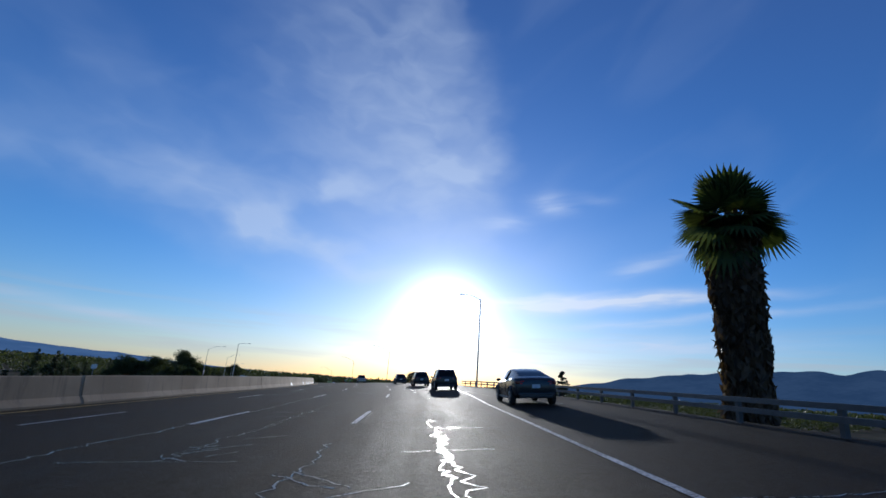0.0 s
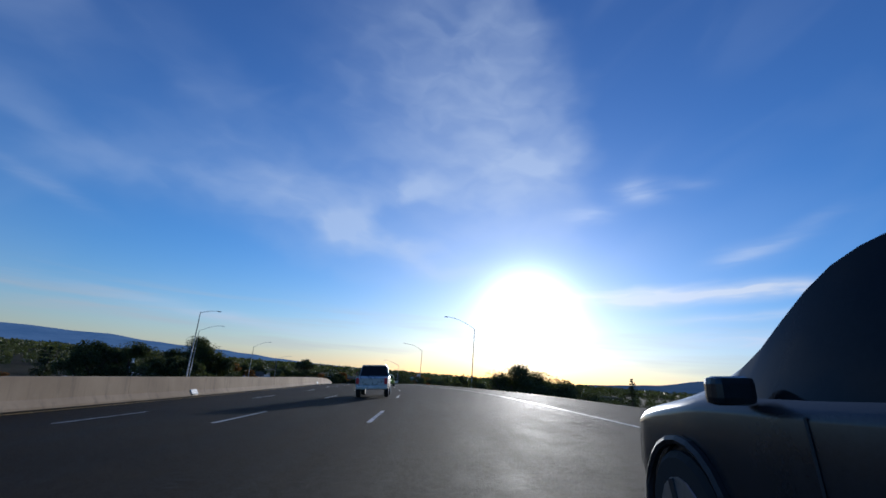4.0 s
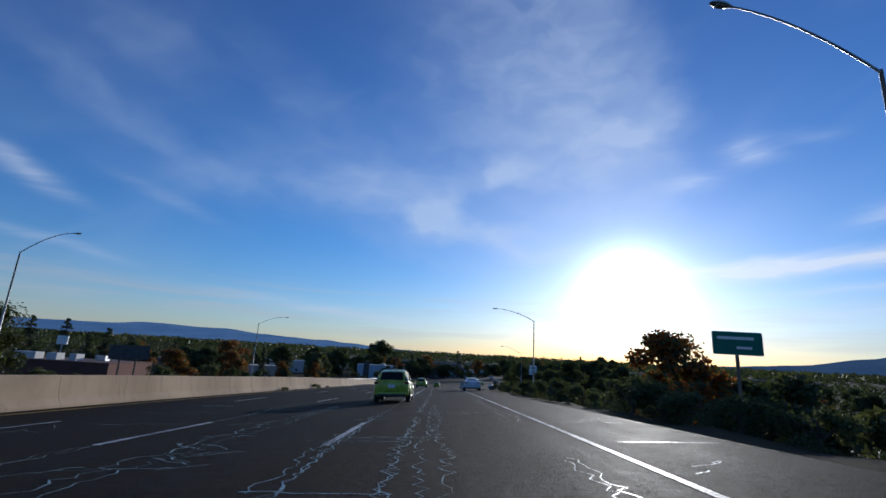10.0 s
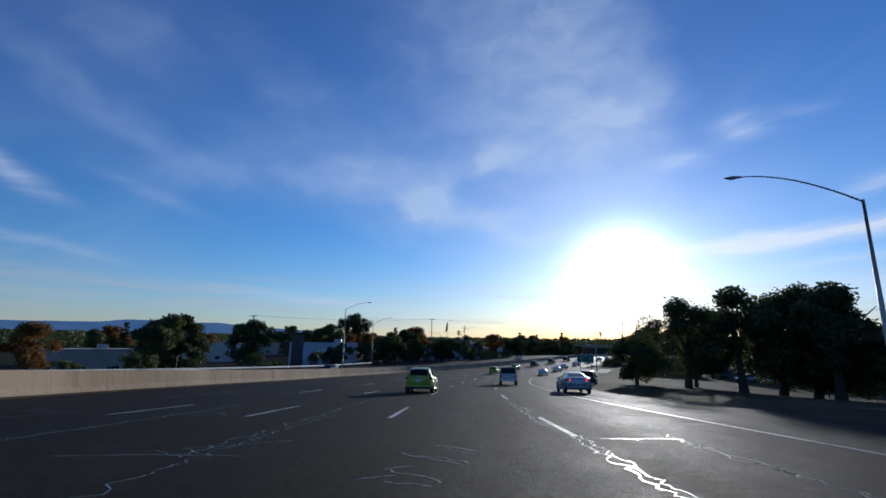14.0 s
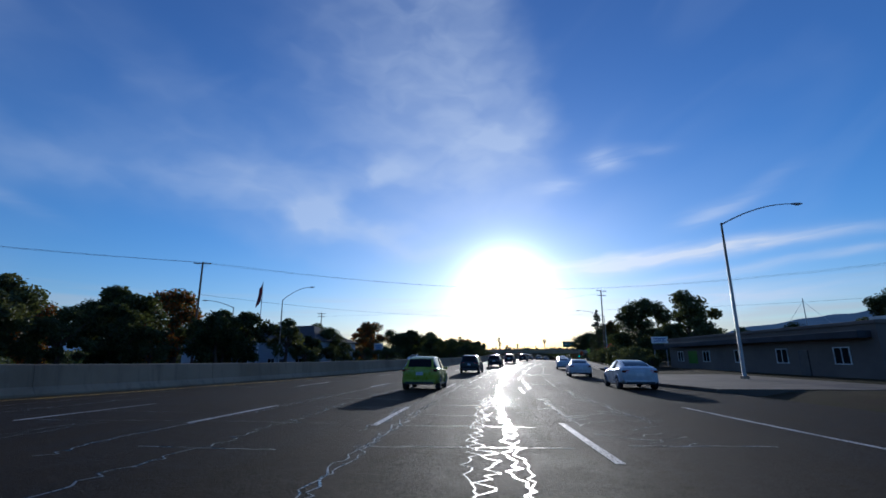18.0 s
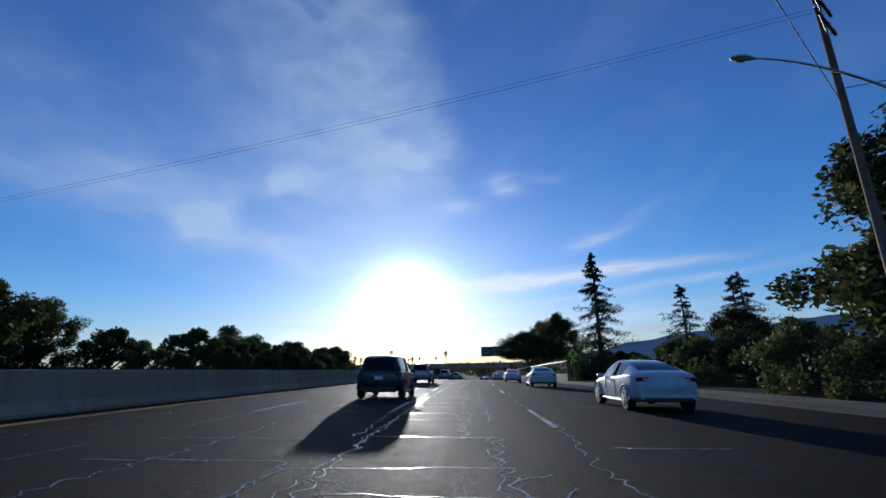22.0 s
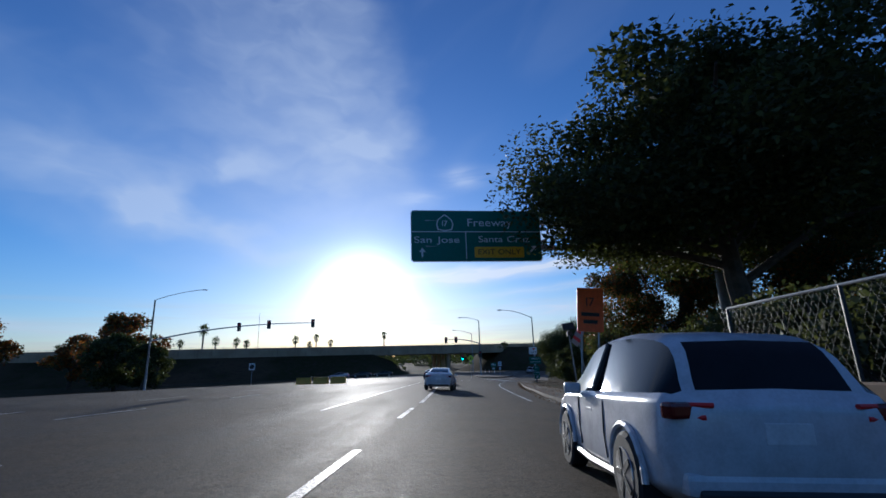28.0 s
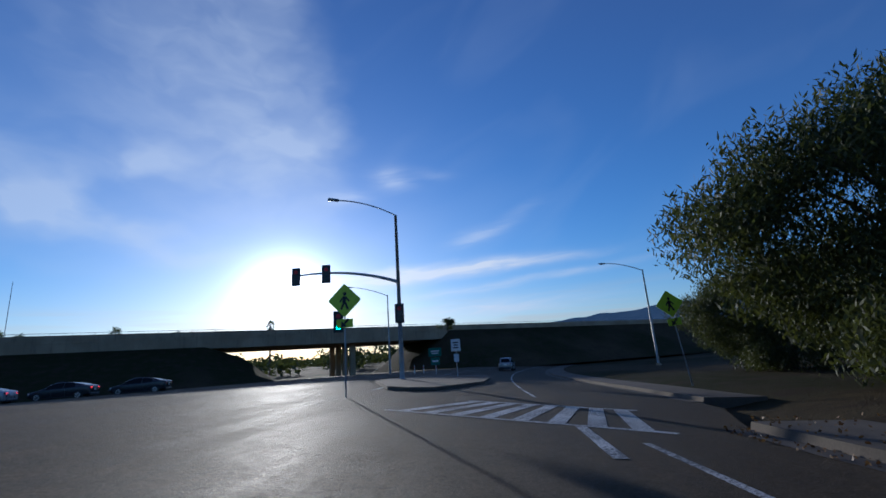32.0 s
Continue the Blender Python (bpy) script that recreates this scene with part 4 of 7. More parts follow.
# ---------------------------------------------------------------- street furniture
def street_lamp(corner, head, label="galvanised street lamp with a curved arm and cobra head", radius=0.11):
    """Tapered pole, curved arm and flat luminaire."""
    c, h = Vector(corner), Vector(head)
    base = Vector((c.x, c.y, ground_z(c.x, c.y)))
    ob = empty("street_lamp", label, "street lamp", Matrix.Translation(base), "street lamps along the road")
    c, h = c - base, h - base
    bm = bmesh.new()
    tube(bm, [(0, 0, -0.3), (0, 0, 0.5), (0, 0, c.z * 0.5), (0, 0, c.z)], [radius * 1.25, radius * 1.2, radius, radius * 0.62], 10)
    part("pole", bm, STEEL, ob, smooth_shade=True)
    bm = bmesh.new()
    box(bm, (0, 0, 0.1), (0.42, 0.42, 0.3), bevel=0.04)
    part("base", bm, CONCRETE, ob)
    c0 = c - Vector((0, 0, 0.12))
    mid = c0.lerp(h, 0.55) + Vector((0, 0, (h.z - c0.z) * 0.38 + 0.12))
    pts = []
    for i in range(11):
        t = i / 10
        pts.append(c0 * (1 - t) ** 2 + mid * 2 * t * (1 - t) + h * t * t)
    bm = bmesh.new()
    tube(bm, pts, [0.055 - 0.02 * i / 10 for i in range(11)], 8)
    part("arm", bm, STEEL, ob, smooth_shade=True)
    d = (pts[-1] - pts[-2])
    d.z *= 0.4
    d.normalize()
    bm = bmesh.new()
    side = Vector((-d.y, d.x, 0)).normalized()
    rings = []
    for f, w, z in ((-0.1, .05, .05), (0.08, .11, .075), (0.3, .17, .09), (0.55, .17, .08), (0.75, .11, .05), (0.82, .04, .02)):
        p = h + d * f
        rings.append([bm.verts.new(p + side * w * math.cos(t) + Vector((0, 0, z * math.sin(t)))) for t in [2 * math.pi * k / 10 for k in range(10)]])
    for a, b in zip(rings, rings[1:]):
        for k in range(10):
            bm.faces.new((a[k], a[(k + 1) % 10], b[(k + 1) % 10], b[k]))
    bm.faces.new(rings[0])
    bm.faces.new(list(reversed(rings[-1])))
    bmesh.ops.recalc_face_normals(bm, faces=bm.faces)
    lum = part("luminaire", bm, STEEL, ob, smooth_shade=True)
    bm = bmesh.new()
    box(bm, h + d * 0.42 - Vector((0, 0, 0.085)), (0.3, 0.22, 0.03), d.to_track_quat("X", "Z").to_euler().to_matrix().to_quaternion(), 0.01)
    part("lens", bm, LENS, lum)
    return ob


LENS = plain("lamp_lens", (0.5, 0.5, 0.48), 0.25)
GREEN = plain("sign_green", (0.0, 0.12, 0.075), 0.45)
WHITE = plain("sign_white", (0.72, 0.72, 0.70), 0.5)
SIGNYELLOW = plain("sign_yellow_green", (0.55, 0.72, 0.03), 0.45)
AMBER = plain("sign_amber", (0.80, 0.42, 0.01), 0.45)
ORANGE = plain("sign_orange", (0.85, 0.13, 0.02), 0.45)
SIGNBLACK = plain("sign_black", (0.015, 0.015, 0.015), 0.5)
RED = plain("sign_red", (0.55, 0.02, 0.02), 0.45)

for c, h in [((6.8, 69.2, 13.3), (4.2, 69.2, 13.9)), ((-17.2, 189.6, 12.1), (-23.1, 187.6, 14.1)), ((-41.0, 250.3, 9.9), (-46.4, 247.3, 11.6)),
             ((-64.3, 310.3, 5.3), (-70.3, 308.1, 7.0)), ((-77.2, 365.4, 0.3), (-82.7, 365.6, 2.3)), ((-69.0, 167.8, 9.7), (-65.8, 168.3, 10.1)),
             ((-97.7, 207.0, 8.7), (-92.4, 209.2, 10.5)), ((-111.3, 259.3, 7.0), (-106.0, 261.1, 9.3)), ((-133.3, 320.5, 3.9), (-127.6, 323.0, 5.7)),
             ((-145.1, 422.0, -0.6), (-139.0, 421.0, 0.6)), ((-157.0, 456.0, -2.6), (-152.2, 456.2, -0.7)), ((-146.9, 508.9, -3.5), (-142.5, 509.1, -1.6)),
             ((-155.7, 509.6, -4.5), (-158.6, 506.8, -3.7)), ((-95.6, 472.6, -3.4), (-89.8, 473.7, -1.8)), ((-87.5, 548.2, -3.9), (-93.0, 548.5, -2.5)),
             ((-55.5, 718.2, -7.1), (-60.7, 717.2, -6.1)), ((-119.1, 683.0, -5.9), (-112.6, 683.6, -4.3)), ((-24.5, 757.0, -6.7), (-29.1, 757.7, -5.9)),
             ((-49.0, 781.0, -5.6), (-54.5, 779.0, -4.8))]:
    street_lamp(c, h)


def glyphs(words, size):
    """Mesh of some lettering, starting at x = 0, and its width."""
    cu = bpy.data.curves.new("lettering", "FONT")
    cu.body, cu.size, cu.align_x, cu.align_y, cu.extrude = words, size, "LEFT", "CENTER", 0.004
    tmp = bpy.data.objects.new("lettering", cu)
    scene.collection.objects.link(tmp)
    bpy.context.view_layer.update()
    me = bpy.data.meshes.new_from_object(tmp.evaluated_get(bpy.context.evaluated_depsgraph_get()))
    bpy.data.objects.remove(tmp)
    xs = [v.co.x for v in me.vertices]
    for v in me.vertices:
        v.co.x -= min(xs)
    return me, max(xs) - min(xs)


def text(parent, words, size, m, mat, width=None):
    """Raised lettering, one mesh for each word or figure, centred on m."""
    pieces = list(words) if words.isdigit() else words.split(" ")
    gap = 0.12 * size if words.isdigit() else 0.38 * size
    made = [glyphs(p, size) for p in pieces]
    total = sum(w for _, w in made) + gap * (len(made) - 1)
    k = (width or total) / total
    x = -total / 2
    for me, w in made:
        for v in me.vertices:
            v.co.x = (v.co.x + x) * k
        x += w + gap
        me.materials.clear()
        me.materials.append(mat)
        ob = new("lettering", me)
        ob.parent = parent
        ob.matrix_local = m


def plate(name, parent, w, h, m, mat, corner=0.06, thick=0.02, diamond=False):
    """A thin sign plate with rounded corners, facing -y of m."""
    bm = bmesh.new()
    if diamond:
        pts = [(0, h / 2), (w / 2, 0), (0, -h / 2), (-w / 2, 0)]
        out = []
        for i, p in enumerate(pts):
            p, a, b = Vector(p), Vector(pts[i - 1]), Vector(pts[(i + 1) % 4])
            for t in (0.1, 0.05, 0.0):
                q = p.lerp(a, t) if t else p.lerp(a.lerp(b, 0.5), 0.045)
                out.append(q)
            for t in (0.05, 0.1):
                out.append(p.lerp(b, t))
    else:
        out = []
        for sx, sy, a0 in ((1, 1, 0), (-1, 1, 90), (-1, -1, 180), (1, -1, 270)):
            for k in range(5):
                t = radians(a0 + k * 22.5)
                out.append(Vector((sx * (w / 2 - corner) + corner * math.cos(t), sy * (h / 2 - corner) + corner * math.sin(t))))
    front = [bm.verts.new((p.x, 0, p.y)) for p in out]
    back = [bm.verts.new((p.x, thick, p.y)) for p in out]
    bm.faces.new(list(reversed(front)))
    bm.faces.new(back)
    for i in range(len(out)):
        j = (i + 1) % len(out)
        bm.faces.new((front[i], back[i], back[j], front[j]))
    bmesh.ops.recalc_face_normals(bm, faces=bm.faces)
    ob = part(name, bm, mat, parent)
    ob.matrix_local = m
    return ob


FACE = pose(0, 0, 0, 90, 0, 0)            # lettering stands up, facing -y


def T(x, y, z):
    return Matrix.Translation((x, y, z))


def arrow(parent, m, size, turn, mat):
    bm = bmesh.new()
    s = size
    pts = [(-0.10, -0.5), (0.10, -0.5), (0.10, 0.05), (0.36, 0.05), (0, 0.5), (-0.36, 0.05), (-0.10, 0.05)]
    vs = [bm.verts.new((x * s, -0.006, y * s)) for x, y in pts]
    bm.faces.new(vs)
    ob = part("arrow", bm, mat, parent)
    ob.matrix_local = m @ pose(0, 0, 0, 0, turn, 0)


def stand(x, y, name, label, category, turn, lean=0.0, group=""):
    """An empty on the ground at (x, y), turned about z so that the face looks back along the road."""
    return empty(name, label, category, Matrix.Translation((x, y, ground_z(x, y))) @ pose(0, 0, 0, 0, lean, turn), group)


def post(parent, h, r=0.03, mat=None, x=0.0):
    bm = bmesh.new()
    tube(bm, [(x, 0.04, -0.3), (x, 0.04, h)], r, 8)
    part("post", bm, mat or STEEL, parent)


def walker(parent, m, size):
    """Plain pictogram of the crossing sign: bars for trunk, limbs and a disc."""
    bm = bmesh.new()
    for (x, z, w, h, a) in ((0, .02, .16, .34, 8), (-.09, -.27, .10, .34, 24), (.10, -.27, .10, .34, -22), (.14, .05, .07, .28, -38), (-.13, .04, .07, .28, 34)):
        box(bm, (x * size, -0.006, z * size), (w * size, 0.006, h * size), Euler((0, radians(a), 0)).to_quaternion())
    bmesh.ops.create_circle(bm, cap_ends=True, radius=0.085 * size, segments=14, matrix=Matrix.Translation((0.02 * size, -0.008, 0.30 * size)) @ pose(0, 0, 0, 90, 0, 0))
    ob = part("pictogram", bm, SIGNBLACK, parent)
    ob.matrix_local = m


def bars(parent, m, w, h, lines, mat):
    """Writing too small to read: plain bars."""
    bm = bmesh.new()
    for i in range(lines):
        z = h * (0.5 - (i + 0.5) / lines)
        box(bm, (0, -0.006, z), (w * (0.95 - 0.2 * (i % 2)), 0.006, h / lines * 0.5))
    ob = part("writing", bm, mat, parent)
    ob.matrix_local = m


def overhead_sign():
    x0, x1, y, z0, z1 = -80.3, -73.1, 672.8, -8.5, -5.62
    base = Vector((-62.5, 672.0, ground_z(-62.5, 672.0)))
    ob = empty("overhead_sign", "green overhead guide sign with white lettering on a steel cantilever", "road sign", Matrix.Translation(base))
    bm = bmesh.new()
    tube(bm, [(0, 0, -0.4), (0, 0, 1), (0, 0, -5.2 - base.z)], [0.36, 0.32, 0.24], 14)
    part("pole", bm, STEEL, ob, smooth_shade=True)
    d = Vector((x0 + 0.8, y + 0.35, 0)) - Vector((base.x, base.y, 0))
    for z in (-6.3, -7.75):
        bm = bmesh.new()
        tube(bm, [(0, 0, z - base.z), (d.x, d.y, z - base.z + 0.1)], 0.14, 10)
        part("cantilever_beam", bm, STEEL, ob)
    for k in range(6):
        f, g = k / 6, (k + 1) / 6
        bm = bmesh.new()
        tube(bm, [(d.x * f, d.y * f, (-6.3 if k % 2 else -7.75) - base.z), (d.x * g, d.y * g, (-7.75 if k % 2 else -6.3) - base.z)], 0.06, 8)
        part("brace", bm, STEEL, ob)
    yaw = heading(690)
    w, h = x1 - x0, z1 - z0
    m = Matrix.Translation(Vector(((x0 + x1) / 2, y, (z0 + z1) / 2)) - base) @ pose(0, 0, 0, 0, 0, yaw * 0.35)
    plate("border", ob, w, h, m, WHITE, 0.18, 0.05)
    panel = plate("panel", ob, w - 0.08, h - 0.08, m @ T(0, -0.008, 0), GREEN, 0.16, 0.02)
    bm = bmesh.new()
    box(bm, (0, -0.012, 0.22), (w - 0.1, 0.01, 0.045))
    box(bm, (-0.62, -0.012, -0.55), (0.045, 0.01, 1.5))
    p = part("divider", bm, WHITE, panel)
    f = lambda x, z: T(x, -0.02, z) @ FACE
    text(panel, "Freeway", 0.62, f(0.75, 0.72), WHITE, 2.5)
    text(panel, "San Jose", 0.50, f(-2.2, -0.25), WHITE, 2.45)
    text(panel, "Santa Cruz", 0.50, f(1.5, -0.22), WHITE, 2.85)
    shield(panel, T(-1.75, -0.012, 0.72), 0.95, "17", WHITE, GREEN)
    plate("exit_panel", panel, 2.75, 0.6, T(1.2, -0.014, -0.93), AMBER, 0.08, 0.012)
    text(panel, "EXIT ONLY", 0.42, f(1.2, -0.93) @ T(0, 0, 0.012), SIGNBLACK, 2.35)
    arrow(panel, T(-3.0, -0.014, -0.93), 0.5, 0, WHITE)
    arrow(panel, T(3.1, -0.014, -0.75), 0.5, 45, WHITE)


def shield(parent, m, size, number, edge, face):
    """Spade-shaped route shield with its number."""
    bm = bmesh.new()
    pts = [(-.42, -.42), (-.5, -.1), (-.42, .18), (-.2, .38), (0, .52), (.2, .38), (.42, .18), (.5, -.1), (.42, -.42), (0, -.5)]
    bm.faces.new([bm.verts.new((x * size, 0, z * size)) for x, z in pts])
    ob = part("shield", bm, edge, parent)
    ob.matrix_local = m
    bm = bmesh.new()
    bm.faces.new([bm.verts.new((x * size * 0.86, -0.004, z * size * 0.86)) for x, z in pts])
    part("shield_face", bm, face, ob)
    text(ob, number, 0.46 * size, T(0, -0.012, -0.05 * size) @ FACE, WHITE)


def roadside_guide():
    """Green guide sign on two timber posts in the gore."""
    yaw = heading(470)
    ob = stand(-97.0, 448.2, "guide_sign", "green roadside guide sign on two timber posts", "road sign", yaw)
    g = ground_z(-97.0, 448.2)
    w, h, zc = 3.6, 1.75, -10.7 - g
    for x in (-1.2, 1.2):
        post(ob, zc + 0.7, 0.07, TIMBER, x)
    plate("border", ob, w, h, T(0, -0.03, zc), WHITE, 0.12, 0.03)
    panel = plate("panel", ob, w - 0.07, h - 0.07, T(0, -0.038, zc), GREEN, 0.11, 0.02)
    f = lambda x, z: T(x, -0.014, z) @ FACE
    text(panel, "Freeway", 0.42, f(-0.55, 0.48), WHITE, 1.6)
    shield(panel, T(1.0, -0.012, 0.42), 0.62, "17", WHITE, GREEN)
    text(panel, "NORTH", 0.26, f(-0.9, -0.08), WHITE, 0.95)
    text(panel, "SOUTH", 0.26, f(0.95, -0.08), WHITE, 0.95)
    arrow(panel, T(-0.9, -0.012, -0.52), 0.42, 0, WHITE)
    arrow(panel, T(0.95, -0.012, -0.52), 0.42, 45, WHITE)
    bm = bmesh.new()
    box(bm, (0, -0.01, -0.35), (0.03, 0.008, 0.95))
    part("divider", bm, WHITE, panel)


def crossing_sign(x, y, top, label, s, lean=0.0, back=False):
    ob = stand(x, y, "crossing_sign", label, "road sign", heading(s), lean)
    h = top - ground_z(x, y)
    post(ob, h - 0.2, 0.032)
    plate("diamond", ob, 1.28, 1.28, T(0, 0, h - 0.64), SIGNYELLOW, 0.05, 0.012, True)
    if not back:
        walker(ob, T(0, -0.004, h - 0.64), 0.8)
    plate("arrow_plate", ob, 0.62, 0.32, T(0, 0, h - 1.5), SIGNYELLOW, 0.04, 0.012)
    arrow(ob, T(0, -0.004, h - 1.5), 0.42, 225, SIGNBLACK)


def orange_sign(x, y, top, s, label):
    ob = stand(x, y, "construction_sign", label, "road sign", heading(s), 2.0)
    h = top - ground_z(x, y)
    post(ob, h - 0.3, 0.045, TIMBER)
    plate("diamond", ob, 1.75, 1.75, T(0, 0, h - 0.87), ORANGE, 0.05, 0.012, True)
    bars(ob, T(0, -0.004, h - 0.87), 0.85, 0.7, 3, SIGNBLACK)


def freeway_entrance():
    x, y = -55.5, 718.05
    yaw = heading(742) + 6
    ob = stand(x, y, "entrance_sign", "green freeway entrance signs with a route shield on the pole", "road sign", yaw)
    z = lambda v: v - ground_z(x, y)
    post(ob, z(-11.6), 0.045)
    plate("yield_panel", ob, 1.2, 1.05, T(-0.25, -0.02, z(-12.3)), WHITE, 0.07, 0.012)
    bm = bmesh.new()
    bm.faces.new([bm.verts.new(p) for p in ((-0.33, -0.024, z(-11.92)), (0.13, -0.024, z(-11.92)), (-0.10, -0.024, z(-12.3)))])
    part("yield_triangle", bm, RED, ob)
    bars(ob, T(-0.35, -0.026, z(-12.55)), 0.6, 0.22, 2, SIGNBLACK)
    walker(ob, T(0.12, -0.024, z(-12.5)), 0.45)
    p = plate("entrance_panel", ob, 1.75, 1.05, T(0, -0.02, z(-13.75)), GREEN, 0.08, 0.012)
    text(p, "FREEWAY", 0.30, T(0, -0.012, 0.2) @ FACE, WHITE, 1.3)
    text(p, "ENTRANCE", 0.30, T(0, -0.012, -0.24) @ FACE, WHITE, 1.45)
    shield(ob, T(0.1, -0.02, z(-14.9)), 0.9, "17", GREEN, GREEN)
    p = plate("south_panel", ob, 0.85, 0.42, T(0.12, -0.02, z(-15.6)), GREEN, 0.05, 0.012)
    text(p, "SOUTH", 0.25, T(0, -0.012, 0) @ FACE, WHITE, 0.7)
    p = plate("arrow_panel", ob, 0.8, 0.62, T(0.14, -0.02, z(-16.2)), GREEN, 0.05, 0.012)
    arrow(p, T(0, -0.008, 0), 0.45, 225, WHITE)


def leaning_panels():
    """The signs that stand by the path before the junction."""
    ob = stand(-72.4, 670.0, "construction_sign", "tall orange construction panel on two steel posts", "road sign", heading(690), 5)
    zc = -11.45 - ground_z(-72.4, 670.0)
    for x in (-0.4, 0.4):
        post(ob, zc + 0.9, 0.045, STEEL, x)
    plate("panel", ob, 1.25, 2.1, T(0, -0.02, zc), ORANGE, 0.06, 0.02)
    text(ob, "17", 0.6, T(0, -0.032, zc + 0.35) @ FACE, SIGNBLACK)
    bars(ob, T(0, -0.026, zc - 0.4), 0.9, 0.7, 2, SIGNBLACK)
    ob = stand(-69.2, 677.6, "solar_panel", "dark solar panel and control box on a leaning steel post", "solar panel", heading(700), -4)
    post(ob, 3.8, 0.05)
    bm = bmesh.new()
    box(bm, (0, 0.0, 3.95), (0.78, 0.62, 0.05), Euler((radians(48), 0, 0)).to_quaternion(), 0.01)
    part("panel", bm, BLACK, ob)
    bm = bmesh.new()
    box(bm, (0.05, 0.05, 3.5), (0.34, 0.2, 0.3), None, 0.02)
    part("control_box", bm, DARKSTEEL, ob)
    ob = stand(-70.2, 674.4, "striped_sign", "tilted red and white striped sign on a leaning steel post", "road sign", heading(698) - 52, -7)
    post(ob, 3.1, 0.035)
    tilt = T(-0.02, 0, 3.05) @ Matrix.Rotation(radians(-48), 4, "Y")
    plate("panel", ob, 1.0, 0.56, tilt, SIGNSHADE, 0.05, 0.02)
    for x in (-0.12, 0.34):
        plate("red_bar", ob, 0.2, 0.54, tilt @ T(x, -0.006, 0), RED, 0.015, 0.02)
    for k in range(3):
        x, y = -88.6 + k * 1.95, 706.2 - k * 0.9
        ob = stand(x, y, "water_barrier", "faded yellow plastic water-filled road barrier", "barrier", -25, 0, "yellow road barriers")
        bm = bmesh.new()
        vs = [[(-0.9, w, z), (0.9, w, z)] for w, z in ((-0.28, 0.02), (-0.28, 0.3), (-0.13, 0.62), (-0.10, 1.02), (0.10, 1.02), (0.13, 0.62), (0.28, 0.3), (0.28, 0.02))]
        a, b = [bm.verts.new(q[0]) for q in vs], [bm.verts.new(q[1]) for q in vs]
        for i in range(8):
            bm.faces.new((a[i], a[(i + 1) % 8], b[(i + 1) % 8], b[i]))
        bm.faces.new(list(reversed(a)))
        bm.faces.new(b)
        bmesh.ops.recalc_face_normals(bm, faces=bm.faces)
        bmesh.ops.bevel(bm, geom=list(bm.edges), offset=0.03, segments=2, affect="EDGES", profile=0.6)
        part("shell", bm, YELLOWPLASTIC, ob)
        bm = bmesh.new()
        tube(bm, [(0.55, 0, 1.0), (0.55, 0, 1.07)], 0.07, 10)
        part("filler_cap", bm, BLACK, ob)


# sign white made darker: the shade on the face is put into its colour
SIGNSHADE = plain("shaded_sign_face", (0.34, 0.31, 0.28), 0.6)
YELLOWPLASTIC = plain("yellow_plastic", (0.55, 0.33, 0.04), 0.5)


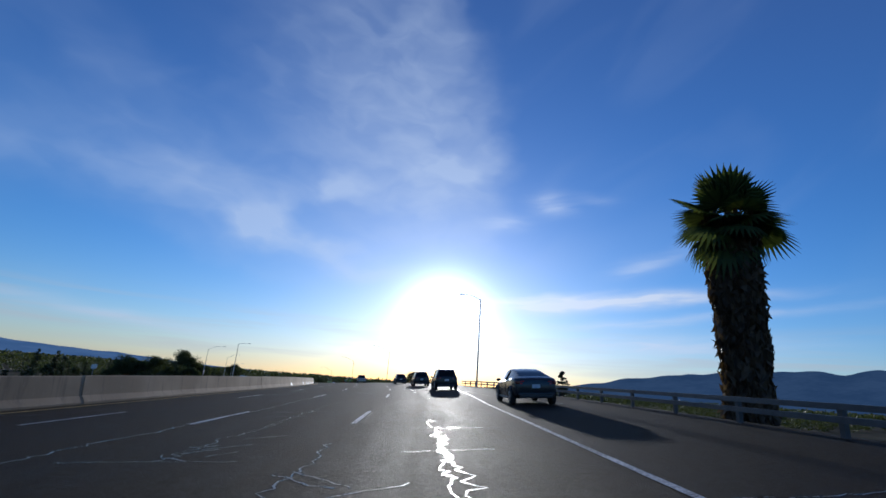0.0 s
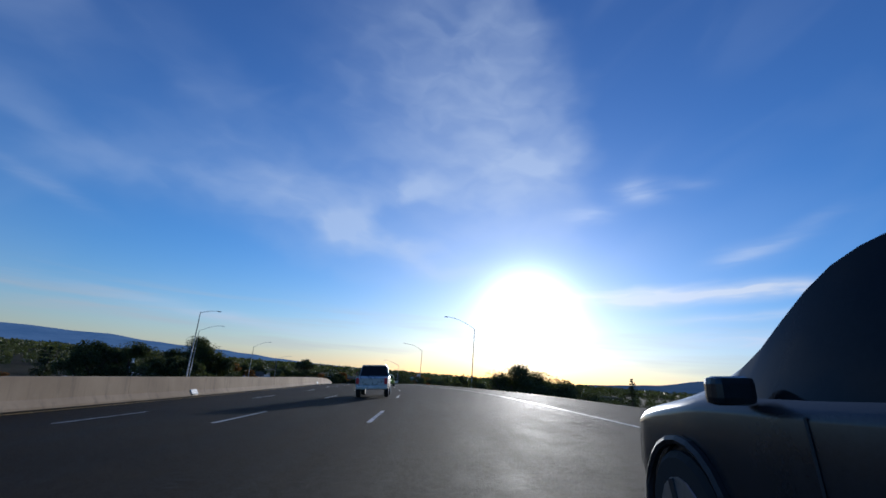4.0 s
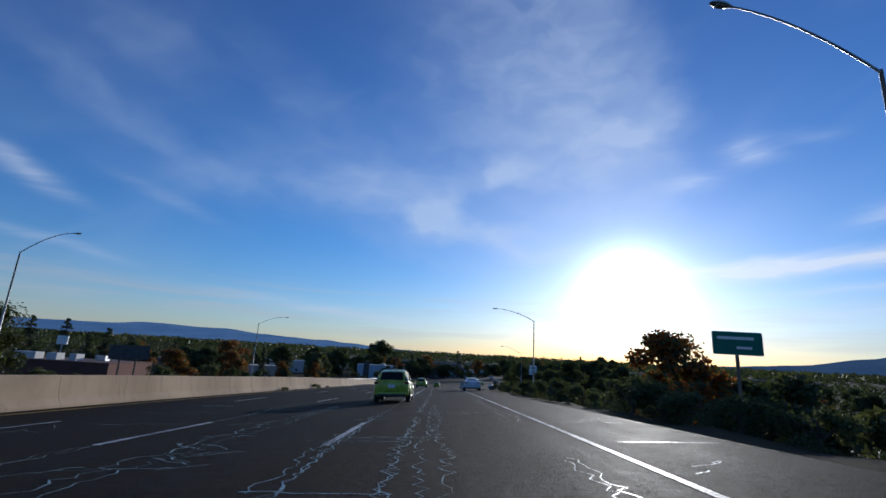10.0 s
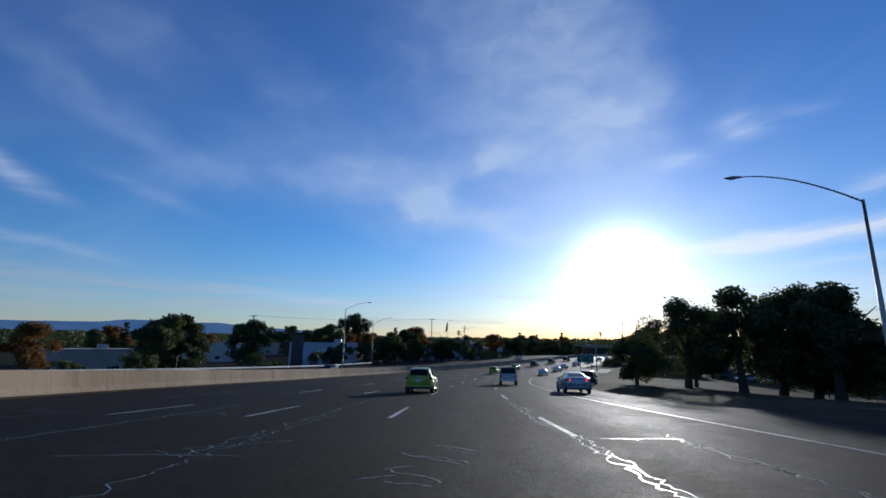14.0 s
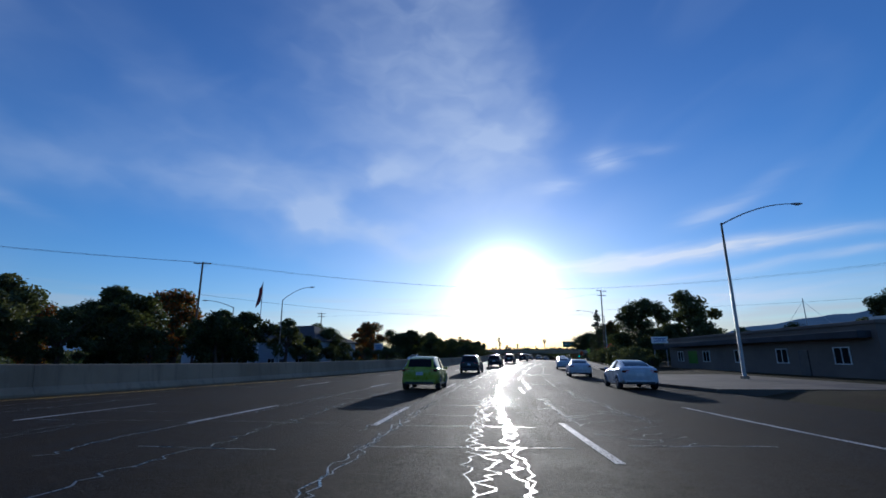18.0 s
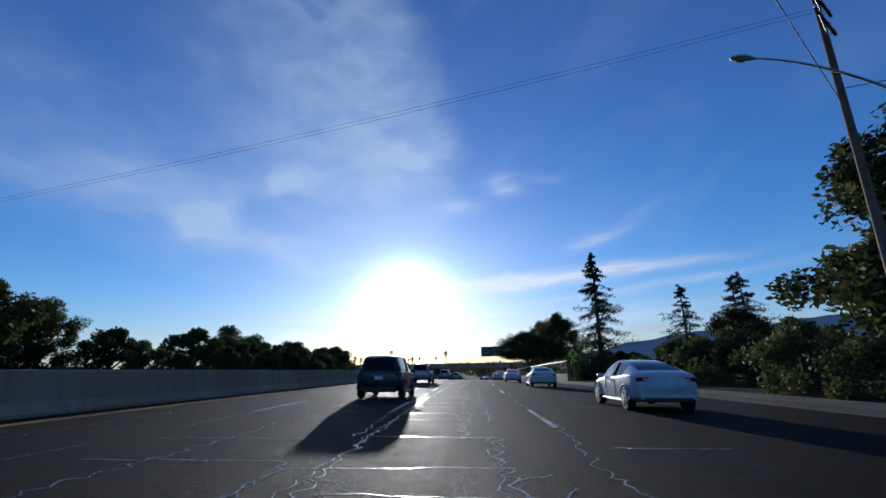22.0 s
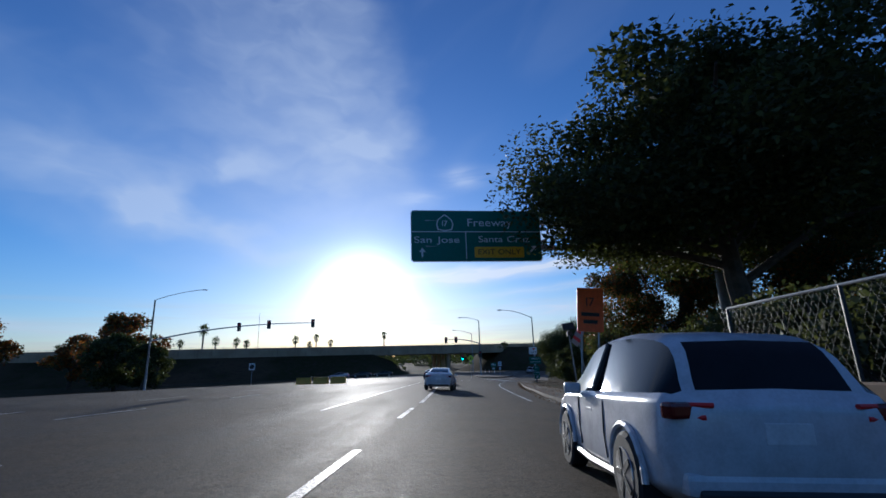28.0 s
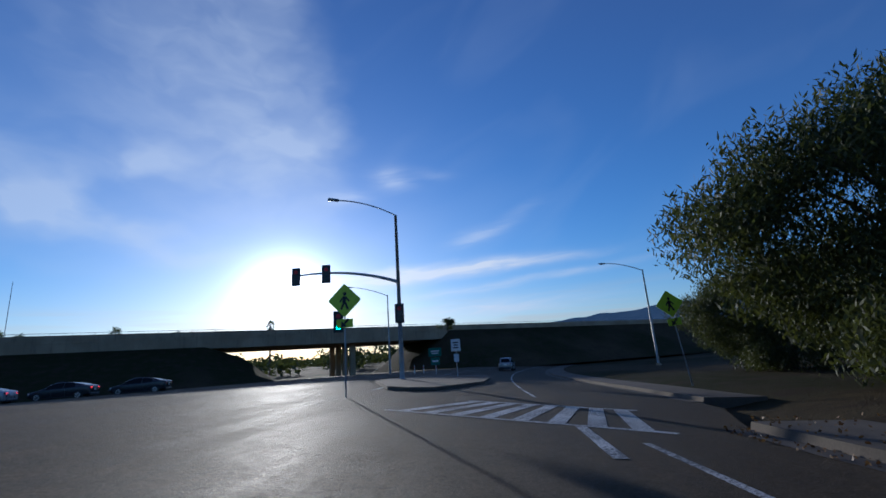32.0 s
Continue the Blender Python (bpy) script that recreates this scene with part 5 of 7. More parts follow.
def small_signs():
    ob = stand(-64.3, 309.6, "speed_sign", "white speed limit sign with black figures on the lamp post", "road sign", heading(322))
    z = lambda v: v - ground_z(-64.3, 309.6)
    plate("panel", ob, 1.2, 1.5, T(0, -0.16, z(-3.0)), WHITE, 0.06, 0.015)
    bars(ob, T(0, -0.166, z(-2.65)), 0.8, 0.4, 2, SIGNBLACK)
    text(ob, "35", 0.75, T(0, -0.18, z(-3.3)) @ FACE, SIGNBLACK)
    ob = stand(-41.4, 249.7, "road_sign", "tall narrow sign panel strapped to the lamp post", "road sign", heading(252))
    v = 0.3 - ground_z(-41.4, 249.7)
    plate("panel", ob, 1.2, 2.4, T(0, -0.2, v), WHITE, 0.05, 0.015)
    bars(ob, T(0, -0.21, v), 0.8, 1.7, 4, SIGNBLACK)
    ob = stand(-45.0, 258.0, "street_sign", "green street name sign on a timber post in the bushes", "road sign", heading(262) - 4)
    v = -0.15 - ground_z(-45.0, 258.0)
    post(ob, v + 0.5, 0.09, TIMBER)
    plate("border", ob, 2.5, 1.18, T(0, -0.11, v), WHITE, 0.08, 0.02)
    panel = plate("panel", ob, 2.44, 1.12, T(0, -0.125, v), GREEN, 0.07, 0.015)
    bars(panel, T(-0.1, -0.01, 0.26), 1.9, 0.3, 1, WHITE)
    bars(panel, T(0.3, -0.01, -0.22), 0.8, 0.26, 1, WHITE)
    ob = stand(-121.8, 662.0, "median_sign", "narrow white sign panel on the median", "road sign", heading(672))
    post(ob, -10.6 - ground_z(-121.8, 662.0), 0.04)
    plate("panel", ob, 0.8, 1.7, T(0, 0, -11.6 - ground_z(-121.8, 662.0)), WHITE, 0.05, 0.012)
    bars(ob, T(0, -0.006, -11.6 - ground_z(-121.8, 662.0)), 0.5, 1.2, 3, SIGNBLACK)
    ob = stand(-50.6, 751.0, "junction_sign", "white rectangular sign on the island", "road sign", heading(770))
    post(ob, 3.4, 0.035)
    plate("panel", ob, 0.75, 0.95, T(0, 0, 2.9), WHITE, 0.05, 0.012)
    bars(ob, T(0, -0.006, 2.9), 0.45, 0.6, 3, SIGNBLACK)
    plate("lower_panel", ob, 0.4, 0.6, T(0, 0, 1.9), WHITE, 0.04, 0.012)
    ob = stand(-48.6, 762.2, "direction_sign", "green direction signs stacked on a post beyond the island", "road sign", heading(770))
    post(ob, 3.0, 0.035)
    for name, w, h, z, lines in (("panel", 1.35, 0.85, 2.55, 2), ("lower_panel", 0.95, 0.75, 1.65, 1)):
        p = plate(name, ob, w, h, T(0, -0.04, z), GREEN, 0.06, 0.012)
        bars(p, T(0, -0.01, 0), w * 0.7, h * 0.5, lines, WHITE)
    for k, (x, y) in enumerate(((-49.2, 768.0), (-47.9, 768.7), (-46.8, 767.4))):
        ob = stand(x, y, "bollard", "white plastic bollard with an orange top band", "bollard", 0, 0, "bollards at the crossing")
        bm = bmesh.new()
        tube(bm, [(0, 0, -0.05), (0, 0, 0.06), (0, 0, 0.07), (0, 0, 1.1), (0, 0, 1.16)], [0.16, 0.15, 0.06, 0.055, 0.03], 10)
        part("post", bm, PLATEWHITE, ob)
        bm = bmesh.new()
        tube(bm, [(0, 0, 0.86), (0, 0, 1.0)], 0.062, 10)
        part("band", bm, ORANGE, ob)
    ob = stand(-97.0, 720.0, "no_turn_sign", "white no-turn sign on a steel post in the median", "road sign", heading(715))
    post(ob, 3.0, 0.035)
    plate("panel", ob, 0.9, 0.95, T(0, 0, 2.6), WHITE, 0.06, 0.012)
    bm = bmesh.new()
    bmesh.ops.create_circle(bm, cap_ends=True, radius=0.34, segments=20, matrix=pose(0, 0, 0, 90, 0, 0))
    o = part("disc", bm, SIGNBLACK, ob)
    o.matrix_local = T(0, -0.006, 2.6)
    ob = stand(-50.2, 716.0, "marker_post", "thin leaning steel post before the pepper tree", "post", heading(745), -7)
    post(ob, 2.9, 0.035)
    plate("cap_plate", ob, 0.14, 0.5, T(0, 0, 2.75), WHITE, 0.03, 0.012)


def signal_head(parent, m, lit=-1, back=True):
    """A three-lamp traffic signal seen from behind or in front, with hoods."""
    h = empty("signal_head", "", "")
    for key in ("label", "category"):
        if key in h:
            del h[key]
    h.parent = parent
    h.matrix_local = m
    bm = bmesh.new()
    box(bm, (0, 0.10, 0), (0.36, 0.2, 1.06), None, 0.03)
    part("housing", bm, BLACK, h)
    bm = bmesh.new()
    box(bm, (0, 0.02, 0), (0.62, 0.015, 1.32), None, 0.0)
    part("backplate", bm, BLACK, h)
    for i, z in enumerate((0.34, 0.0, -0.34)):
        bm = bmesh.new()
        bmesh.ops.create_circle(bm, cap_ends=True, radius=0.14, segments=18, matrix=Matrix.Translation((0, -0.012, z)) @ pose(0, 0, 0, 90, 0, 0))
        part("lamp", bm, SIGNALGREEN if i == lit else (RED if i == 0 else LENSDARK), h)
        bm = bmesh.new()
        tube(bm, [(0.15 * math.cos(t), -0.1, z + 0.15 * math.sin(t)) for t in [radians(a) for a in range(-10, 191, 20)]], 0.012, 5)
        part("hood", bm, BLACK, h)


SIGNALGREEN = lamp_glow("lit_green_lamp", (0.0, 0.9, 0.55), 6.0)
LENSDARK = plain("unlit_lamp", (0.05, 0.05, 0.04), 0.2)


def signal_mast(base, top, tip, arm_z, heads, lamp, label, low_heads=()):
    """Signal pole with a long curved mast arm."""
    b = Vector((base[0], base[1], ground_z(*base)))
    ob = empty("traffic_signal", label, "traffic signal", Matrix.Translation(b))
    bm = bmesh.new()
    tube(bm, [(0, 0, -0.3), (0, 0, 1), (0, 0, top - b.z)], [0.19, 0.17, 0.10], 12)
    part("pole", bm, STEEL, ob, smooth_shade=True)
    e = Vector(tip) - b
    a0 = Vector((0, 0, arm_z - b.z))
    mid = a0.lerp(e, 0.45)
    mid.z = e.z + 0.25
    pts = [a0 * (1 - t) ** 2 + mid * 2 * t * (1 - t) + e * t * t for t in [i / 14 for i in range(15)]]
    bm = bmesh.new()
    tube(bm, pts, [0.12 - 0.06 * i / 14 for i in range(15)], 10)
    part("mast_arm", bm, STEEL, ob, smooth_shade=True)
    yaw = heading(720)
    for f in heads:
        k = f * 14
        i = min(int(k), 13)
        p = pts[i].lerp(pts[i + 1], k - i)
        signal_head(ob, Matrix.Translation(p + Vector((0, -0.2, -0.1))) @ pose(0, 0, 0, 0, 0, yaw))
    for x, y, z, lit in low_heads:
        signal_head(ob, Matrix.Translation((x, y, z)) @ pose(0, 0, 0, 0, 0, yaw), lit)
    if lamp:
        h = Vector(lamp) - b
        c = Vector((0, 0, top - b.z))
        m2 = c.lerp(h, 0.5) + Vector((0, 0, 0.5))
        bm = bmesh.new()
        tube(bm, [c * (1 - t) ** 2 + m2 * 2 * t * (1 - t) + h * t * t for t in [i / 8 for i in range(9)]], 0.045, 8)
        part("lamp_arm", bm, STEEL, ob, smooth_shade=True)
        bm = bmesh.new()
        d = (h - c)
        d.z = 0
        d.normalize()
        box(bm, h + d * 0.3, (0.75, 0.3, 0.14), d.to_track_quat("X", "Z"), 0.05)
        part("luminaire", bm, STEEL, ob)


overhead_sign()
roadside_guide()
crossing_sign(-83.2, 593.4, -10.35, "yellow-green pedestrian crossing sign on a steel post", 610)
crossing_sign(-46.4, 732.6, -12.9, "yellow-green pedestrian crossing sign leaning before the pepper tree", 760, -6)
crossing_sign(-61.8, 733.4, -12.4, "yellow-green pedestrian crossing sign on the island", 755)
orange_sign(-87.5, 545.3, -10.1, 560, "orange construction warning sign at the kerb")
orange_sign(-87.2, 549.3, -10.4, 566, "orange construction warning sign beside the utility pole")
freeway_entrance()
leaning_panels()
small_signs()
signal_mast((-113.1, 727.0), -3.0, (-89.3, 724.6, -7.0), -9.2, (0.56, 0.74, 1.0), (-107.0, 728.9, -1.1), "steel signal mast with three signal heads over the road")
signal_mast((-56.2, 746.8), -5.0, (-62.9, 750.4, -8.8), -9.9, (0.72, 1.0), (-60.4, 746.0, -4.4), "steel signal mast with signal heads beside the slip road", ((-4.4, -2.0, 4.2, 2), (-0.1, -0.35, 4.8, -1)))


# ---------------------------------------------------------------- poles and wires
def utility_pole(x, y, top, arms, label, turn, lean=0.0):
    g = ground_z(x, y)
    ob = empty("utility_pole", label, "utility pole", Matrix.Translation((x, y, g)) @ pose(0, 0, 0, 0, lean, turn), "utility poles")
    h = top - g
    bm = bmesh.new()
    tube(bm, [(0, 0, -0.5), (0, 0, h * 0.5), (0, 0, h)], [0.19, 0.16, 0.12], 10)
    part("pole", bm, TIMBER, ob, smooth_shade=True)
    for z, w in arms:
        bm = bmesh.new()
        box(bm, (0, -0.14, h + z), (w, 0.11, 0.13), None, 0.01)
        arm = part("crossarm", bm, TIMBER, ob)
        for k in (-0.46, -0.2, 0.2, 0.46):
            bm = bmesh.new()
            tube(bm, [(k * w, -0.14, h + z + 0.05), (k * w, -0.14, h + z + 0.16), (k * w, -0.14, h + z + 0.26)], [0.025, 0.06, 0.035], 8)
            part("insulator", bm, STEEL, arm)
        for sg in (-1, 1):
            bm = bmesh.new()
            tube(bm, [(sg * w * 0.32, -0.12, h + z - 0.05), (0, -0.10, h + z - 0.75)], 0.02, 6)
            part("brace", bm, STEEL, arm)
    return ob


def wire(a, b, sag, r=0.008, label="thin overhead cable strung between utility poles"):
    a, b = Vector(a), Vector(b)
    bm = bmesh.new()
    tube(bm, [a.lerp(b, t) - Vector((0, 0, sag * 4 * t * (1 - t))) for t in [i / 24 for i in range(25)]], r, 5)
    tagged(part("overhead_cable", bm, BLACK), label, "cable", "overhead cables")


utility_pole(-87.6, 550.4, 2.6, ((-0.3, 2.9), (-1.4, 2.6)), "tall leaning timber utility pole with two crossarms", 30, 1.5)
utility_pole(-156.7, 501.8, 1.6, ((-0.3, 2.4),), "timber utility pole with one crossarm and a transformer", 20)
utility_pole(-170.1, 585.4, 1.9, ((-0.3, 2.8), (-1.3, 2.4)), "timber utility pole with two crossarms behind the trees", 10)
utility_pole(-196.0, 450.0, 0.2, ((-0.3, 2.4),), "timber utility pole with one crossarm behind the white building", 20)
for k in (-1.2, -0.5, 0.6, 1.2):
    wire((-87.6 + k, 550.4 + k * 0.5, 3.0), (-156.7 + k, 501.8 + k * 0.4, 1.5), 1.6)
    wire((-87.6 + k, 550.4 + k * 0.5, 3.0), (-20 + k, 500 + k * 0.4, 3.4), 1.6)
    wire((-156.7 + k, 501.8 + k * 0.4, 1.5), (-196.0 + k, 450 + k * 0.4, 0.1), 0.9)
wire((-87.6, 550.4, -2.9), (-156.7, 501.8, -3.4), 2.0, 0.018, "thick sagging telephone cable across the road")
wire((-87.6, 550.4, -2.2), (-15, 505, -2.2), 1.2, 0.018, "thick sagging telephone cable across the road")
wire((-87.6, 550.4, 1.6), (-170.1, 585.4, 0.6), 1.2)
wire((-87.6, 550.4, 1.8), (-170.1, 585.4, 0.9), 1.2)


def flagpole():
    ob = stand(-157.0, 521.0, "flagpole", "white flagpole with a limp flag", "flagpole", 0)
    h = 1.6 - ground_z(-157.0, 521.0)
    bm = bmesh.new()
    tube(bm, [(0, 0, -0.2), (0, 0, h)], [0.11, 0.05], 10)
    part("pole", bm, WHITE, ob, smooth_shade=True)
    bm = bmesh.new()
    rows = []
    for i in range(9):
        z = h - 0.3 - i * 0.42
        rows.append([bm.verts.new((-0.08 - j * 0.16 - 0.05 * i * j / 4, 0.14 * math.sin(j * 1.7 + i * 0.6), z - j * 0.35)) for j in range(5)])
    for a, b in zip(rows, rows[1:]):
        for j in range(4):
            bm.faces.new((a[j], a[j + 1], b[j + 1], b[j]))
    part("flag", bm, FLAG, ob, "limp dark red flag", True)


FLAG = speckled("flag_cloth", (0.10, 0.02, 0.03), (0.30, 0.06, 0.07), 1.0, 20, 0.9)
flagpole()


# ---------------------------------------------------------------- trees
def leaf_mesh(name, points, sizes, mat, rnd, parent, droop=0.0, aspect=0.55):
    """Many single rhombic leaves or sprays at the points given."""
    P = np.asarray(points, float)
    n = len(P)
    a = rnd.normal(size=(n, 3))
    a[:, 2] = a[:, 2] * (0.6 if droop == 0 else 0.3) - droop
    a /= np.linalg.norm(a, axis=1)[:, None]
    b = np.cross(a, rnd.normal(size=(n, 3)))
    b /= np.linalg.norm(b, axis=1)[:, None]
    s = np.asarray(sizes, float)[:, None]
    V = np.empty((n, 4, 3))
    V[:, 0], V[:, 2] = P - a * s * 0.5, P + a * s * 0.5
    V[:, 1], V[:, 3] = P + b * s * aspect * 0.5 + a * s * 0.08, P - b * s * aspect * 0.5 + a * s * 0.08
    me = bpy.data.meshes.new(name)
    me.vertices.add(4 * n)
    me.vertices.foreach_set("co", V.reshape(-1))
    me.loops.add(4 * n)
    me.loops.foreach_set("vertex_index", np.arange(4 * n))
    me.polygons.add(n)
    me.polygons.foreach_set("loop_start", np.arange(0, 4 * n, 4))
    me.update(calc_edges=True)
    me.materials.append(mat)
    ob = new(name, me)
    if parent:
        ob.parent = parent
    return ob


def limbs(rnd, height, spread, count, trunk_r, fork):
    """Trunk and limbs; returns the bmesh and the limb tips."""
    bm = bmesh.new()
    lean = rnd.normal(size=2) * 0.03 * height
    tube(bm, [(0, 0, -0.4), (lean[0] * 0.3, lean[1] * 0.3, fork * 0.5), (lean[0], lean[1], fork), (lean[0] * 1.3, lean[1] * 1.3, height * 0.78)],
         [trunk_r * 1.35, trunk_r, trunk_r * 0.8, trunk_r * 0.2], 9)
    tips = []
    for i in range(count):
        t = 2 * math.pi * (i + rnd.uniform(-.3, .3)) / count
        z0 = fork * rnd.uniform(0.75, 1.15) + (height - fork) * 0.35 * rnd.uniform(0, 1)
        r = spread * rnd.uniform(0.45, 0.8)
        end = Vector((math.cos(t) * r + lean[0], math.sin(t) * r + lean[1], z0 + (height - z0) * rnd.uniform(0.35, 0.8)))
        start = Vector((lean[0], lean[1], z0))
        mid = start.lerp(end, 0.5) + Vector((0, 0, 0.08 * height * rnd.uniform(-.5, 1)))
        tube(bm, [start, mid, end], [trunk_r * 0.45, trunk_r * 0.28, trunk_r * 0.08], 6)
        tips += [mid.lerp(end, 0.5), end]
    return bm, tips


def broadleaf(name, label, height, spread, leaves, size, mat, seed, fork=0.25, clumps=26, group="", low=0.2, ragged=0.35, mats=None, droop=0.0, aspect=0.55, puff=(0.20, 0.42)):
    """A tree at the origin: trunk, limbs and a crown of leaf clumps with gaps."""
    rnd = np.random.default_rng(seed)
    ob = empty(name, label, "tree" if "tree" in name else "shrub", None, group)
    bm, tips = limbs(rnd, height, spread, 7, 0.03 * height + 0.06, height * fork)
    part("trunk", bm, BARK, ob)
    pts, sz = [], []
    centres = []
    for i in range(clumps):
        t, c = rnd.uniform(0, 2 * math.pi), rnd.uniform(-1, 1)
        z = height * (low + (1 - low) * (0.5 + 0.46 * c))
        prof = math.sqrt(max(0.05, 1 - (abs(c + 0.15) ** 2.2) * 0.85))
        r = spread * prof * rnd.uniform(0.35, 0.92) * (1 + ragged * rnd.normal() * 0.4)
        centres.append((math.cos(t) * r, math.sin(t) * r, z, spread * rnd.uniform(*puff)))
    per = leaves // clumps
    for x, y, z, r in centres:
        d = rnd.normal(size=(per, 3))
        d /= np.linalg.norm(d, axis=1)[:, None]
        q = rnd.uniform(0, 1, per) ** 0.45
        p = np.array([x, y, z]) + d * (r * q * rnd.uniform(0.85, 1.08, per))[:, None] * np.array([1, 1, 0.78])
        pts.append(p)
        sz.append(size * rnd.uniform(0.6, 1.35, per))
    P, S = np.concatenate(pts), np.concatenate(sz)
    keep = P[:, 2] > height * low * 0.35
    P, S = P[keep], S[keep]
    if mats:
        cut = rnd.uniform(size=len(P)) < mats[1]
        leaf_mesh("crown", P[~cut], S[~cut], mat, rnd, ob)
        leaf_mesh("turning_leaves", P[cut], S[cut], mats[0], rnd, ob)
    else:
        leaf_mesh("crown", P, S, mat, rnd, ob, droop, aspect)
    return ob


def conifer(name, label, height, spread, sprays, size, seed, sparse=0.0, mat=None):
    """Straight trunk with whorls of drooping boughs."""
    rnd = np.random.default_rng(seed)
    ob = empty(name, label, "tree", None, "conifers beside the road")
    bm = bmesh.new()
    tube(bm, [(0, 0, -0.4), (0, 0, height * 0.5), (0.1, 0, height)], [height * 0.02 + 0.05, height * 0.012 + 0.03, 0.02], 8)
    pts, sz = [], []
    levels = int(height * 2.0)
    per = max(10, sprays // (levels * 5))
    for i in range(levels):
        f = (i + rnd.uniform(0, 1)) / levels
        z = height * (0.12 + 0.86 * f)
        for k in range(5):
            if rnd.uniform() < sparse:
                continue
            z = height * (0.12 + 0.86 * f) + rnd.uniform(-0.35, 0.35)
            t = rnd.uniform(0, 2 * math.pi)
            r = spread * (1 - f) ** 0.8 * rnd.uniform(0.35, 1.2) + 0.25
            end = Vector((math.cos(t) * r, math.sin(t) * r, z + r * rnd.uniform(-0.42, 0.16) + rnd.uniform(-.3, .3)))
            tube(bm, [(0, 0, z), Vector((0, 0, z)).lerp(end, 0.5) + Vector((0, 0, 0.08 * r)), end], [0.05, 0.03, 0.01], 4)
            g = rnd.uniform(0.15, 1.05, per)
            base = np.outer(g, np.array(end)) + np.outer(1 - g, np.array([0, 0, z]))
            base += rnd.normal(size=(per, 3)) * np.array([0.16, 0.16, 0.14]) * (0.4 + r * 0.28)
            pts.append(base)
            sz.append(size * rnd.uniform(0.6, 1.3, per))
    part("trunk", bm, BARK, ob)
    leaf_mesh("crown", np.concatenate(pts), np.concatenate(sz), mat or CONIFER, rnd, ob, 0.35, 0.4)
    return ob


def frond(length, width, blades, droop, fold=0.5):
    """One fan frond along +y: a stalk and its split blades."""
    bm = bmesh.new()
    stalk = length * 0.42
    tube(bm, [(0, 0, 0), (0, stalk * 0.5, 0.05 * length), (0, stalk, 0.04 * length)], [0.03, 0.022, 0.015], 4)
    c = Vector((0, stalk, 0.04 * length))
    for i in range(blades):
        a = radians(-115 + 230 * i / (blades - 1))
        l = (length - stalk) * (1.0 - 0.28 * abs(a) / 2.0)
        d = Vector((math.sin(a), math.cos(a), 0))
        e = Vector((d.y, -d.x, 0)) * width
        tip = c + d * l + Vector((0, 0, -droop * l))
        mid = c + d * l * 0.55 + Vector((0, 0, -droop * l * 0.3 + 0.02))
        v = [bm.verts.new(p) for p in (c, mid + e, tip, mid - e)]
        bm.faces.new(v)
    return bm


def fan_palm(label, height, crown_r, trunk_r, skirt, fronds, seed, blades=17, group=""):
    """Fan palm at the origin with a shaggy skirt of dead fronds down its trunk."""
    rnd = np.random.default_rng(seed)
    ob = empty("palm_tree", label, "palm tree", None, group)
    bm = bmesh.new()
    n = 12
    tube(bm, [(rnd.normal() * 0.02, rnd.normal() * 0.02, z) for z in np.linspace(-0.4, height, n)], [trunk_r * (1 + 0.05 * rnd.normal()) for _ in range(n)], 12)
    part("trunk", bm, BARK, ob)
    top = Vector((0, 0, height))
    proto = [frond(crown_r * 1.02, 0.085 * crown_r / 2.4, blades, d) for d in (0.12, 0.3, 0.5)]
    meshes = []
    for b in proto:
        me = bpy.data.meshes.new("frond")
        b.to_mesh(me)
        b.free()
        me.materials.append(FROND)
        meshes.append(me)
    for i in range(fronds):
        f = (i + 0.5) / fronds
        t = i * 2.39996
        pitch = 78 - 128 * f + rnd.normal() * 7
        o = new("frond", meshes[0 if f < 0.35 else 1 if f < 0.7 else 2])
        o.parent = ob
        o.matrix_local = Matrix.Translation(top + Vector((0, 0, 0.1 - 0.5 * f))) @ Matrix.Rotation(t, 4, "Z") @ Matrix.Rotation(radians(pitch), 4, "X") @ Matrix.Rotation(rnd.normal() * 0.25, 4, "Y") @ Matrix.Scale(rnd.uniform(0.8, 1.08), 4)
    if skirt:
        k = int(2600 * skirt)
        z = rnd.uniform(height * 0.04, height * 1.0, k)
        t = rnd.uniform(0, 2 * math.pi, k)
        flare = 0.12 * np.sin(z * 2.1) + 0.10 * np.sin(t * 3 + z)
        r = trunk_r * (1.12 + 0.36 * (z / height) ** 1.5) * (1 + flare * 0.5) + rnd.uniform(-.15, .12, k) * trunk_r
        P = np.stack([np.cos(t) * r, np.sin(t) * r, z], 1)
        leaf_mesh("skirt", P, rnd.uniform(0.5, 1.05, k) * (0.3 + trunk_r * 0.9), DEADFROND, rnd, ob, 2.2, 0.34)
    return ob


def put(ob, x, y, scale=1.0, turn=0.0, tall=1.0, sink=0.0, z=None):
    """Moves a built tree to its place."""
    zz = ground_z(x, y) if z is None else z
    ob.matrix_world = Matrix.Translation((x, y, zz - sink)) @ pose(0, 0, 0, 0, 0, turn) @ Matrix.Diagonal((scale, scale, scale * tall, 1))
    return ob


def again(ob, x, y, scale=1.0, turn=0.0, tall=1.0, label="", z=None):
    zz = ground_z(x, y) if z is None else z
    old = ob.matrix_world.copy()
    sc = ob.matrix_basis.to_scale()
    m = Matrix.Translation((x, y, zz - 0.1)) @ pose(0, 0, 0, 0, 0, turn) @ Matrix.Diagonal((scale / sc[0], scale / sc[1], scale * tall / sc[2], 1))
    o = copy_thing(ob, m)
    if label:
        tagged(o, label)
    return o


